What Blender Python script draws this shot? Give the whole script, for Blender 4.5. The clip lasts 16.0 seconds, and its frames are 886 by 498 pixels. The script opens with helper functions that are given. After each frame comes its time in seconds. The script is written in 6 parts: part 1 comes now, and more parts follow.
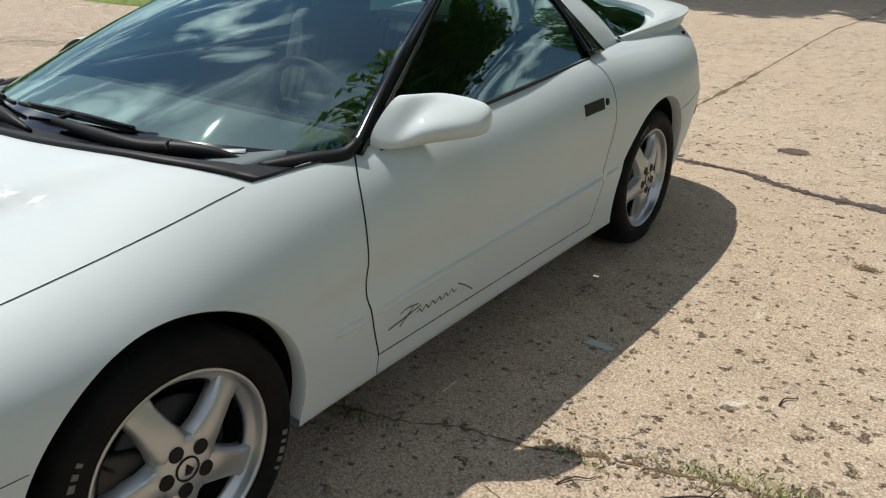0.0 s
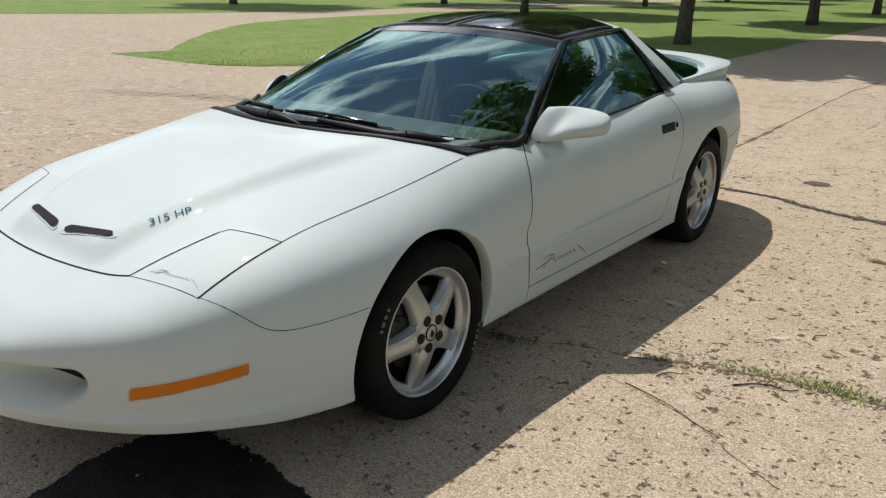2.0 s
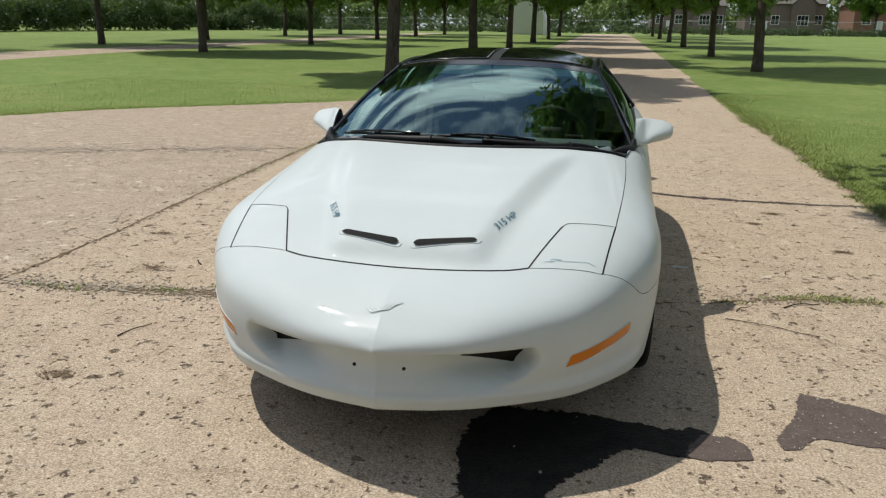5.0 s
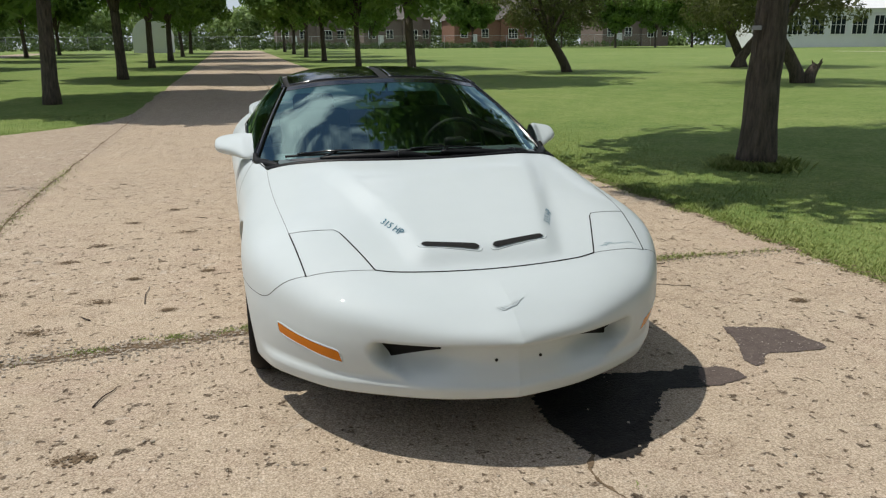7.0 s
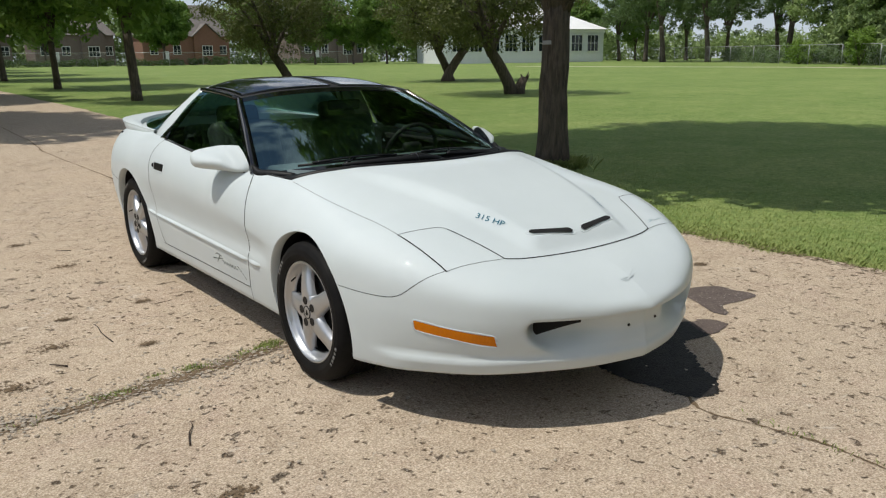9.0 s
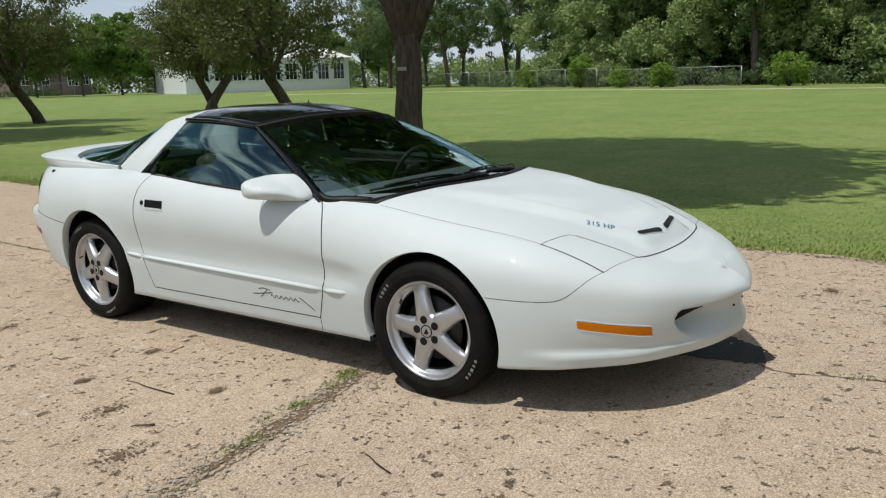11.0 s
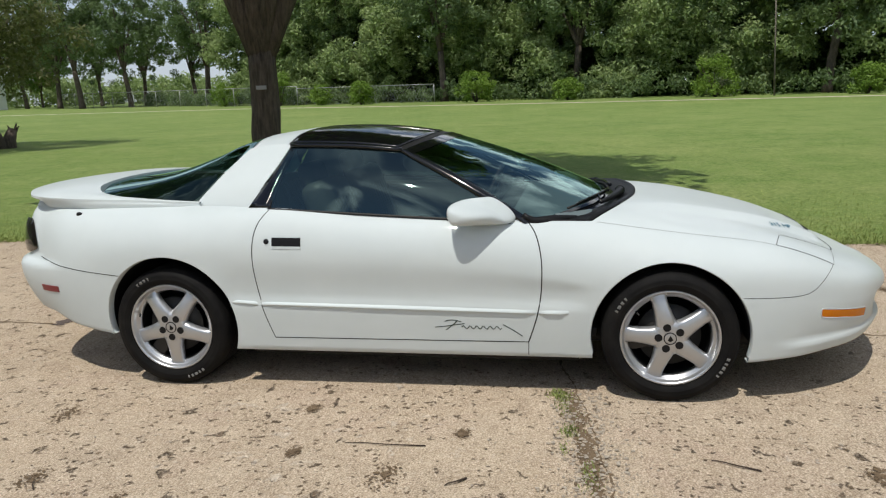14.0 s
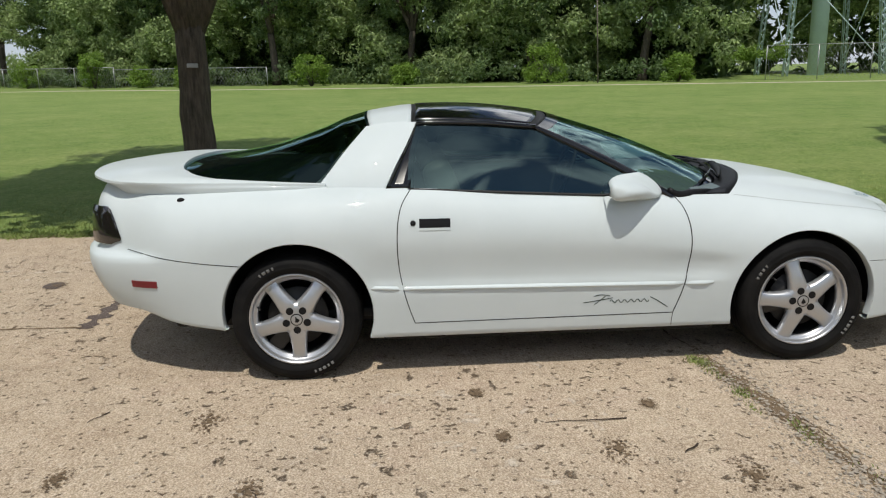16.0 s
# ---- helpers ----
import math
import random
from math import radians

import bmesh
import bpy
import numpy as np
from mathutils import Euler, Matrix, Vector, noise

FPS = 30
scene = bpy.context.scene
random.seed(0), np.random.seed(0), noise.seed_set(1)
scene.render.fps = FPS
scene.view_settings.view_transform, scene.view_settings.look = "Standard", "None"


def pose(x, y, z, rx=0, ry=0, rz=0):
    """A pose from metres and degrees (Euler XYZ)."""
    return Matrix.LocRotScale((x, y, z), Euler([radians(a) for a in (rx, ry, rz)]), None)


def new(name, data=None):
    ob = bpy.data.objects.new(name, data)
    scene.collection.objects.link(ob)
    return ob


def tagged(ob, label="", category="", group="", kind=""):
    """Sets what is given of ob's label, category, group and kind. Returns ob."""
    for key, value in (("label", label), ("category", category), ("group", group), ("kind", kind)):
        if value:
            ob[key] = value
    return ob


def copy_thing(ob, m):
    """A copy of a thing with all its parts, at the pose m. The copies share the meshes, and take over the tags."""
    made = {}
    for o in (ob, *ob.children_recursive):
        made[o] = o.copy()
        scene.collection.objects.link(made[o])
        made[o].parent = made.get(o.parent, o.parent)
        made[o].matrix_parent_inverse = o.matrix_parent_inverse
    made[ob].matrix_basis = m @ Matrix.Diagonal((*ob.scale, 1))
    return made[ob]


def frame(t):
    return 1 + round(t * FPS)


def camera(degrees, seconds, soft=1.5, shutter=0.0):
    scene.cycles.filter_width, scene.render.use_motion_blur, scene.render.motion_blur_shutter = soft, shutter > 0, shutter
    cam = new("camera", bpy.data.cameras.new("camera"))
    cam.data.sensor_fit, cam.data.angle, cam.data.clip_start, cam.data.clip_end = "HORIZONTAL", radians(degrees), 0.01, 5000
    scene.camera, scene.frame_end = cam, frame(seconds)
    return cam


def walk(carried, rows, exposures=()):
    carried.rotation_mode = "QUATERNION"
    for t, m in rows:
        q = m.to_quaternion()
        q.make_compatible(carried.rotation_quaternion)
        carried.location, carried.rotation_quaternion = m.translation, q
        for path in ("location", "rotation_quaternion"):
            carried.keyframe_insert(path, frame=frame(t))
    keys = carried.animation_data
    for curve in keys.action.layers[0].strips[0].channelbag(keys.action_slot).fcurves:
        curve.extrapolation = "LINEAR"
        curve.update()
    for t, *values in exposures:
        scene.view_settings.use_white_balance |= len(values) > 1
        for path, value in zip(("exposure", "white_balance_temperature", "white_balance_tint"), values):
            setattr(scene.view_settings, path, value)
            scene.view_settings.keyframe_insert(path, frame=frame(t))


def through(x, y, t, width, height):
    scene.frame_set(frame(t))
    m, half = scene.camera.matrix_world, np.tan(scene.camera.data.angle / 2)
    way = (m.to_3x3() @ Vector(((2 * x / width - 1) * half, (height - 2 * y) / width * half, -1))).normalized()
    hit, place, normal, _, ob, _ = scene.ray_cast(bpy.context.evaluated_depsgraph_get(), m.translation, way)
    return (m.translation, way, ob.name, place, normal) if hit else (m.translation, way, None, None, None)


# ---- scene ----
cam = camera(60.06, 16.0, 1.2)
PATH = [
    (0.0, 2.151, -2.050, 1.456, 66.30, -0.43, 36.32),
    (0.5, 2.206, -2.322, 1.455, 68.19, -0.59, 36.72),
    (1.0, 2.272, -2.596, 1.465, 69.46, -0.91, 37.23),
    (1.5, 2.381, -2.855, 1.459, 70.40, -0.95, 37.69),
    (2.0, 2.391, -3.168, 1.457, 70.98, -0.85, 37.90),
    (2.5, 2.286, -3.447, 1.457, 71.17, -0.89, 37.18),
    (3.0, 2.009, -3.576, 1.426, 71.20, -1.08, 35.04),
    (3.2, 1.870, -3.647, 1.425, 71.30, -1.14, 33.66),
    (5.3, 0.437, -4.653, 1.437, 74.42, -0.56, 7.96),
    (5.5, 0.281, -4.679, 1.439, 74.67, -0.48, 5.37),
    (6.0, -0.117, -4.823, 1.439, 75.16, -0.20, -1.34),
    (6.5, -0.479, -4.825, 1.449, 75.25, 0.09, -8.27),
    (7.0, -0.887, -4.769, 1.450, 75.17, 0.40, -14.95),
    (7.5, -1.280, -4.717, 1.455, 75.07, 0.47, -21.07),
    (8.0, -1.671, -4.574, 1.433, 75.20, 0.49, -26.67),
    (8.5, -2.047, -4.468, 1.428, 75.62, 0.43, -32.03),
    (9.0, -2.377, -4.270, 1.413, 76.19, 0.60, -37.15),
    (9.2, -2.515, -4.185, 1.425, 76.38, 0.62, -39.09),
    (11.3, -3.737, -3.003, 1.420, 77.67, 1.80, -59.36),
    (11.5, -3.823, -2.847, 1.448, 77.51, 1.94, -61.56),
    (12.0, -4.025, -2.495, 1.466, 77.53, 2.25, -66.17),
    (12.5, -4.162, -2.109, 1.476, 77.65, 2.39, -70.39),
    (13.0, -4.316, -1.714, 1.491, 77.93, 2.33, -74.17),
    (13.5, -4.443, -1.319, 1.494, 78.25, 2.16, -77.27),
    (14.0, -4.491, -0.885, 1.504, 78.37, 1.95, -79.69),
    (14.5, -4.593, -0.473, 1.522, 78.32, 1.60, -81.97),
    (15.0, -4.592, -0.056, 1.502, 77.91, 1.47, -84.66),
    (15.5, -4.605, 0.347, 1.500, 77.45, 1.38, -88.36),
    (16.0, -4.547, 0.726, 1.502, 76.94, 1.19, -93.01),
]
walk(cam, [(r[0], pose(*r[1:])) for r in PATH], [(0.0, 0.05), (3.0, -0.07), (5.5, -0.19), (9.0, -0.22), (12.5, -0.20), (16.0, -0.25)])

# ================= sky and sun =================
SUN_WAY = Vector((.44, -.10, -1)).normalized()      # the way the sunlight travels
to_sun = -SUN_WAY
world = bpy.data.worlds.new("sky")
scene.world = world
world.use_nodes = True
_n, _l = world.node_tree.nodes, world.node_tree.links
_n.clear()
_sky = _n.new("ShaderNodeTexSky")
_sky.sky_type, _sky.sun_disc = "NISHITA", False
_sky.sun_elevation = math.asin(to_sun.z)
_sky.sun_rotation = math.atan2(to_sun.x, to_sun.y)
_sky.dust_density, _sky.air_density = .25, 1.0
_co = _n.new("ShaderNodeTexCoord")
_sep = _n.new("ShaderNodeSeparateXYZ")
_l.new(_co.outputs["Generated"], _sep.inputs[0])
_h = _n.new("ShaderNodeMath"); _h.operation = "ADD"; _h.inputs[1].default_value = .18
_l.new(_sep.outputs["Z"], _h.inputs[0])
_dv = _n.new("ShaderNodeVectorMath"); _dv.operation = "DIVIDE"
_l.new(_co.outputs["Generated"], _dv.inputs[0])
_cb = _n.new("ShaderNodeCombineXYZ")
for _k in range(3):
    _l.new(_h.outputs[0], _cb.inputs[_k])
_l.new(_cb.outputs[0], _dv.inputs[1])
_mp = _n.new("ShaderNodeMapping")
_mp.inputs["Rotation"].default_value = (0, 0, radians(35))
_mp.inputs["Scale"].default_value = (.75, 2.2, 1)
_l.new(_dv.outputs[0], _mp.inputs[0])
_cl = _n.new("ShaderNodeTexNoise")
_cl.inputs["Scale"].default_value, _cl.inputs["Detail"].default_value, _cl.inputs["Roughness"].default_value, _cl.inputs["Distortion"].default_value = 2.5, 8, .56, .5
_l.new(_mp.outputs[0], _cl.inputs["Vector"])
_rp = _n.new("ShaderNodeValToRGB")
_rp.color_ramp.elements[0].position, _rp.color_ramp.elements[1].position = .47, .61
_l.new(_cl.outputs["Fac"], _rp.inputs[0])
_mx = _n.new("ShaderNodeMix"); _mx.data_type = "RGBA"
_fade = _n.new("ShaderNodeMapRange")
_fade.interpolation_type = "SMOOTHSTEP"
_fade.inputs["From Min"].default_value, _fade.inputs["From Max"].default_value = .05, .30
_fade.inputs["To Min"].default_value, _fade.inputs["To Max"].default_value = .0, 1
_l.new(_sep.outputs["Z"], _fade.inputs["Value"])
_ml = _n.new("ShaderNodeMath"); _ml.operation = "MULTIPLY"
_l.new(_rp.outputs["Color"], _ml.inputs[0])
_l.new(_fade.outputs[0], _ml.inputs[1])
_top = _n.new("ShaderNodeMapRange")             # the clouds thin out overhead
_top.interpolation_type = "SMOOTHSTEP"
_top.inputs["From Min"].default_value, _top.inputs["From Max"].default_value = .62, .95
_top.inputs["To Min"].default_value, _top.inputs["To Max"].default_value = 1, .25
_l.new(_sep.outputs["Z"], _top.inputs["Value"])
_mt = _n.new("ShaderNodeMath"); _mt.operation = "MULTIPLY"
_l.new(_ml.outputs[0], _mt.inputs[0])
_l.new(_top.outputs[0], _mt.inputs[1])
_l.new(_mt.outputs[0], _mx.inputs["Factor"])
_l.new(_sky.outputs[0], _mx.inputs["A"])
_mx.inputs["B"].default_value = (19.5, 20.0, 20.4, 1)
_bg = _n.new("ShaderNodeBackground")
_bg.inputs["Strength"].default_value = .096
_hz = _n.new("ShaderNodeMapRange")
_hz.interpolation_type = "SMOOTHSTEP"
_hz.inputs["From Min"].default_value, _hz.inputs["From Max"].default_value = .02, .38
_hz.inputs["To Min"].default_value, _hz.inputs["To Max"].default_value = .75, 0
_l.new(_sep.outputs["Z"], _hz.inputs["Value"])
_mh = _n.new("ShaderNodeMix"); _mh.data_type = "RGBA"
_l.new(_hz.outputs[0], _mh.inputs["Factor"])
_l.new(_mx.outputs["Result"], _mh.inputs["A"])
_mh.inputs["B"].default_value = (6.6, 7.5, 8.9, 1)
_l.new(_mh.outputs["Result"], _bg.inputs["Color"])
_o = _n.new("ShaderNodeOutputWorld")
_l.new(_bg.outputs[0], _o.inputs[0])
sun = new("sun", bpy.data.lights.new("sun", "SUN"))
sun.data.energy, sun.data.angle, sun.data.color = 3.95, radians(.55), (1, .955, .86)
sun.matrix_world = Matrix.Translation((0, 0, 40)) @ SUN_WAY.to_track_quat("-Z", "Y").to_matrix().to_4x4()


# ================= materials =================
def mat(name, color=(.5, .5, .5), rough=.5, metal=0.0, coat=0.0):
    m = bpy.data.materials.new(name)
    m.use_nodes = True
    b = m.node_tree.nodes["Principled BSDF"]
    b.inputs["Base Color"].default_value = (*color, 1)
    b.inputs["Roughness"].default_value, b.inputs["Metallic"].default_value = rough, metal
    b.inputs["Coat Weight"].default_value, b.inputs["Coat Roughness"].default_value = coat, .03
    return m


class Net:
    """Short-hand for building a material's nodes."""
    def __init__(self, m):
        self.n, self.l = m.node_tree.nodes, m.node_tree.links
        self.b = self.n["Principled BSDF"]

    def node(self, kind, **kw):
        x = self.n.new(kind)
        for k, v in kw.items():
            setattr(x, k, v)
        return x

    def put(self, sock, v):
        if isinstance(v, bpy.types.NodeSocket):
            self.l.new(v, sock)
        else:
            sock.default_value = v

    def coords(self, which="Object", scale=1.0):
        c = self.node("ShaderNodeTexCoord").outputs[which]
        if which == "World":
            c = self.node("ShaderNodeNewGeometry").outputs["Position"]
        return c

    def position(self):
        return self.node("ShaderNodeNewGeometry").outputs["Position"]

    def noise(self, vec, scale, detail=4, rough=.55, distort=0.0):
        x = self.node("ShaderNodeTexNoise")
        self.put(x.inputs["Vector"], vec)
        for k, v in (("Scale", scale), ("Detail", detail), ("Roughness", rough), ("Distortion", distort)):
            x.inputs[k].default_value = v
        return x.outputs["Fac"]

    def voronoi(self, vec, scale, feature="F1", out="Distance"):
        x = self.node("ShaderNodeTexVoronoi")
        x.feature = feature
        self.put(x.inputs["Vector"], vec)
        x.inputs["Scale"].default_value = scale
        return x.outputs[out]

    def ramp(self, fac, stops):
        x = self.node("ShaderNodeValToRGB")
        e = x.color_ramp.elements
        while len(e) < len(stops):
            e.new(.5)
        for el, (p, c) in zip(e, stops):
            el.position, el.color = p, (*c, 1) if len(c) == 3 else c
        self.put(x.inputs[0], fac)
        return x.outputs["Color"]

    def mix(self, fac, a, b, blend="MIX"):
        x = self.node("ShaderNodeMix", data_type="RGBA", blend_type=blend)
        for k, v in (("Factor", fac), ("A", a), ("B", b)):
            self.put(x.inputs[k], (*v, 1) if isinstance(v, tuple) and len(v) == 3 else v)
        return x.outputs["Result"]

    def math(self, op, a, b=0.0, clamp=False):
        x = self.node("ShaderNodeMath", operation=op, use_clamp=clamp)
        self.put(x.inputs[0], a)
        self.put(x.inputs[1], b)
        return x.outputs[0]

    def bump(self, height, strength, distance=.01, under=None):
        x = self.node("ShaderNodeBump")
        x.inputs["Strength"].default_value, x.inputs["Distance"].default_value = strength, distance
        self.put(x.inputs["Height"], height)
        if under is not None:
            self.put(x.inputs["Normal"], under)
        return x.outputs[0]

    def set(self, **kw):
        for k, v in kw.items():
            self.put(self.b.inputs[k.replace("_", " ")], v)


def grey(v):
    return (v, v, v)


def make_paint():
    m = mat("white_paint", (.76, .78, .78), .55, 0, .28)
    k = Net(m)
    p = k.position()
    n = k.noise(p, 3.0, 5)
    k.set(Base_Color=k.ramp(n, [(.3, (.545, .600, .615)), (.7, (.575, .628, .642))]))
    k.b.inputs["Coat Roughness"].default_value = .025
    k.b.inputs["Specular IOR Level"].default_value = .2
    return m


def make_glass(name, tint, gloss):
    m = bpy.data.materials.new(name)
    m.use_nodes = True
    n, l = m.node_tree.nodes, m.node_tree.links
    n.clear()
    o = n.new("ShaderNodeOutputMaterial")
    t = n.new("ShaderNodeBsdfTransparent")
    t.inputs[0].default_value = (*tint, 1)
    g = n.new("ShaderNodeBsdfGlossy")
    g.inputs["Roughness"].default_value = .015
    g.inputs["Color"].default_value = (.70, .98, .95, 1)
    f = n.new("ShaderNodeFresnel")
    f.inputs["IOR"].default_value = gloss
    x = n.new("ShaderNodeMixShader")
    l.new(f.outputs[0], x.inputs[0])
    l.new(t.outputs[0], x.inputs[1])
    l.new(g.outputs[0], x.inputs[2])
    l.new(x.outputs[0], o.inputs[0])
    return m


PAINT = make_paint()
GLASS = make_glass("tinted_glass", (.52, .64, .61), 2.4)
GLASS_SIDE = make_glass("side_glass", (.22, .31, .28), 2.05)
GLASS_DARK = make_glass("dark_tinted_glass", (.06, .08, .075), 1.45)
BLACK_GLOSS = mat("black_gloss", (.004, .004, .005), .10, 0, .15)
BLACK_PLASTIC = mat("black_plastic", (.007, .007, .008), .48)
BLACK_PLASTIC.node_tree.nodes["Principled BSDF"].inputs["Specular IOR Level"].default_value = .22
_k = Net(BLACK_PLASTIC)
_k.set(Normal=_k.bump(_k.noise(_k.position(), 400, 2), .25, .001))
BLACK_RUBBER = mat("black_rubber", (.006, .006, .006), .6)
GAP = mat("joint_shadow", (.006, .006, .006), .9)
# paler grey for the wing joint on the car's right side
PALE_GAP = mat("pale_joint", (.17, .185, .19), .8)
DARK_VOID = mat("dark_void", (.004, .004, .004), .9)
ALLOY = mat("silver_alloy", (.47, .48, .50), .33, .75)
_k = Net(ALLOY)
_k.set(Normal=_k.bump(_k.noise(_k.coords(), 300, 2), .08, .0005))
STEEL = mat("dull_steel", (.05, .048, .046), .55, .7)
MIRROR = mat("mirror", (.9, .9, .9), .02, 1.0)
AMBER = mat("amber_lens", (.58, .17, .001), .2, 0, 0)
AMBER.node_tree.nodes["Principled BSDF"].inputs["Specular IOR Level"].default_value = .25
_k = Net(AMBER)
_w = _k.node("ShaderNodeTexWave")
_w.inputs["Scale"].default_value = 30
_k.put(_w.inputs["Vector"], _k.position())
_k.set(Normal=_k.bump(_w.outputs["Fac"], .08, .003))
RED_LENS = mat("red_lens", (.17, .006, .014), .3, 0, .1)
SMOKED = mat("smoked_lens", (.012, .010, .010), .08, 0, .8)
GREEN_INK = mat("green_ink", (.012, .035, .03), .4)
BLUE_INK = mat("blue_ink", (.02, .125, .19), .9)
FAINT_INK = mat("faint_ink", (.34, .46, .50), .9)
for _m in (BLUE_INK, FAINT_INK):
    _m.node_tree.nodes["Principled BSDF"].inputs["Specular IOR Level"].default_value = .05
PALE_INK = mat("pale_ink", (.42, .47, .45), .4)
TYRE_WHITE = mat("worn_white", (.15, .15, .145), .8)
DASH = mat("dashboard_vinyl", (.11, .145, .155), .75)
CABIN_DARK = mat("cabin_dark", (.010, .011, .012), .7)
SEAT = mat("pale_leather", (.11, .12, .112), .5)


def make_tyre():
    m = mat("tyre_rubber", (.017, .017, .018), .7)
    m.node_tree.nodes["Principled BSDF"].inputs["Specular IOR Level"].default_value = .15
    k = Net(m)
    p = k.coords()
    sep = k.node("ShaderNodeSeparateXYZ")
    k.put(sep.inputs[0], p)
    turn = k.math("ARCTAN2", sep.outputs[1], sep.outputs[2])
    slant = k.math("ADD", k.math("MULTIPLY", turn, 44.0), k.math("MULTIPLY", k.math("ABSOLUTE", k.math("ADD", sep.outputs[0], .12)), 60.0))
    radius = k.math("SQRT", k.math("ADD", k.math("MULTIPLY", sep.outputs[1], sep.outputs[1]), k.math("MULTIPLY", sep.outputs[2], sep.outputs[2])))
    block = k.math("MULTIPLY", k.math("GREATER_THAN", k.math("SINE", slant), .72), k.math("GREATER_THAN", radius, .3125))
    h = k.math("SUBTRACT", k.math("MULTIPLY", k.noise(p, 120, 3), .12), block)
    k.set(Base_Color=k.ramp(k.noise(p, 9, 5), [(.35, (.004, .004, .0045)), (.7, (.011, .0105, .010))]), Normal=k.bump(h, .8, .006))
    return m


TYRE = make_tyre()


def make_concrete():
    m = mat("weathered_concrete", (.4, .35, .29), .92)
    k = Net(m)
    p = k.position()
    big = k.noise(p, .35, 5, .6)
    mid = k.noise(p, 2.6, 6, .62, .4)
    grain = k.noise(p, 48, 5, .68)
    grit = k.noise(p, 120, 3, .62)
    col = k.ramp(big, [(.30, (.42, .325, .225)), (.55, (.53, .425, .305)), (.75, (.60, .50, .375))])
    col = k.mix(k.ramp(k.noise(p, .17, 3, .6), [(.48, grey(0)), (.68, grey(.5))]), col, (.46, .41, .35))
    col = k.mix(k.ramp(k.noise(p, .55, 4, .6, .5), [(.42, grey(0)), (.72, grey(.45))]), col, (.53, .39, .28))
    col = k.mix(k.ramp(mid, [(.33, grey(.0)), (.62, grey(.5))]), col, (.55, .47, .365))
    # the older slab beyond the long joint is browner
    sx = k.node("ShaderNodeSeparateXYZ")
    k.put(sx.inputs[0], p)
    slab = k.math("MULTIPLY", k.math("ADD", sx.outputs[0], 2.75), -6.0, True)
    col = k.mix(k.math("MULTIPLY", slab, .62), col, (.28, .225, .185))
    # worn, pitted zones between smoother ones
    worn = k.ramp(k.noise(p, .85, 5, .62, .6), [(.36, grey(0)), (.64, grey(1))])
    col = k.mix(k.math("MULTIPLY", worn, .22), col, (.36, .30, .24))
    stain = k.ramp(k.noise(p, 1.4, 7, .68, 1.0), [(.54, grey(0)), (.72, grey(.5))])
    col = k.mix(stain, col, (.28, .215, .16))
    # blotches a hand wide and smaller, then grain and grit
    blotch = k.noise(p, 6.0, 6, .66, .5)
    speck = k.noise(p, 17, 6, .7, .3)
    col = k.mix(1.0, col, k.ramp(blotch, [(.30, (.60, .55, .51)), (.47, grey(1)), (.70, (1, 1, 1))]), "MULTIPLY")
    col = k.mix(k.ramp(k.noise(p, 1.9, 5, .65, .8), [(.54, grey(0)), (.68, grey(.5))]), col, (.47, .345, .285))
    col = k.mix(k.ramp(blotch, [(.53, grey(0)), (.70, grey(.65))]), col, (.72, .62, .49))
    col = k.mix(1.0, col, k.ramp(speck, [(.30, (.38, .33, .29)), (.42, grey(1)), (.70, grey(1))]), "MULTIPLY")
    col = k.mix(k.ramp(speck, [(.56, grey(0)), (.70, grey(.7))]), col, (.78, .70, .59))
    col = k.mix(1.0, col, k.ramp(grain, [(.30, grey(.56)), (.47, grey(1)), (.70, grey(1))]), "MULTIPLY")
    col = k.mix(k.ramp(grain, [(.50, grey(0)), (.66, grey(.75))]), col, (.80, .71, .59))
    col = k.mix(.42, col, k.ramp(grit, [(.36, (.08, .06, .045)), (.5, (.52, .43, .325)), (.66, (1.0, .91, .76))]))
    tone = k.ramp(k.voronoi(p, 75, "F1", "Color"), [(.05, (.13, .10, .08)), (.4, (.48, .40, .31)), (.6, (.54, .44, .335)), (.95, (.92, .84, .72))])
    col = k.mix(k.math("MULTIPLY", k.ramp(k.voronoi(p, 75), [(.18, grey(1)), (.38, grey(0))]), .42), col, tone)
    h = k.math("ADD", k.math("MULTIPLY", grain, .45), k.math("ADD", k.math("MULTIPLY", mid, .8), k.math("MULTIPLY", speck, .8)))
    # single pits with ragged rims, of three sizes, thicker where the surface is worn
    jit = k.node("ShaderNodeTexNoise")
    k.put(jit.inputs["Vector"], p)
    jit.inputs["Scale"].default_value, jit.inputs["Detail"].default_value, jit.inputs["Roughness"].default_value = 14, 6, .72
    for sc, shift, base, depth in ((6.5, .30, .88, 1.2), (13, .17, .81, 1.0), (30, .08, .73, .7)):
        off = k.node("ShaderNodeVectorMath", operation="MULTIPLY_ADD")
        k.put(off.inputs[0], jit.outputs["Color"])
        off.inputs[1].default_value = (shift, shift, 0)
        k.put(off.inputs[2], p)
        cell = k.node("ShaderNodeTexVoronoi", voronoi_dimensions="2D")
        k.put(cell.inputs["Vector"], off.outputs[0])
        cell.inputs["Scale"].default_value = sc
        pick = k.node("ShaderNodeSeparateColor")
        k.put(pick.inputs[0], cell.outputs["Color"])
        size = k.math("ADD", k.math("SUBTRACT", pick.outputs[0], base), k.math("MULTIPLY", worn, .12))
        hole = k.math("MULTIPLY", k.math("SUBTRACT", k.math("MULTIPLY", size, 1.0), cell.outputs["Distance"]), 7.0, True)
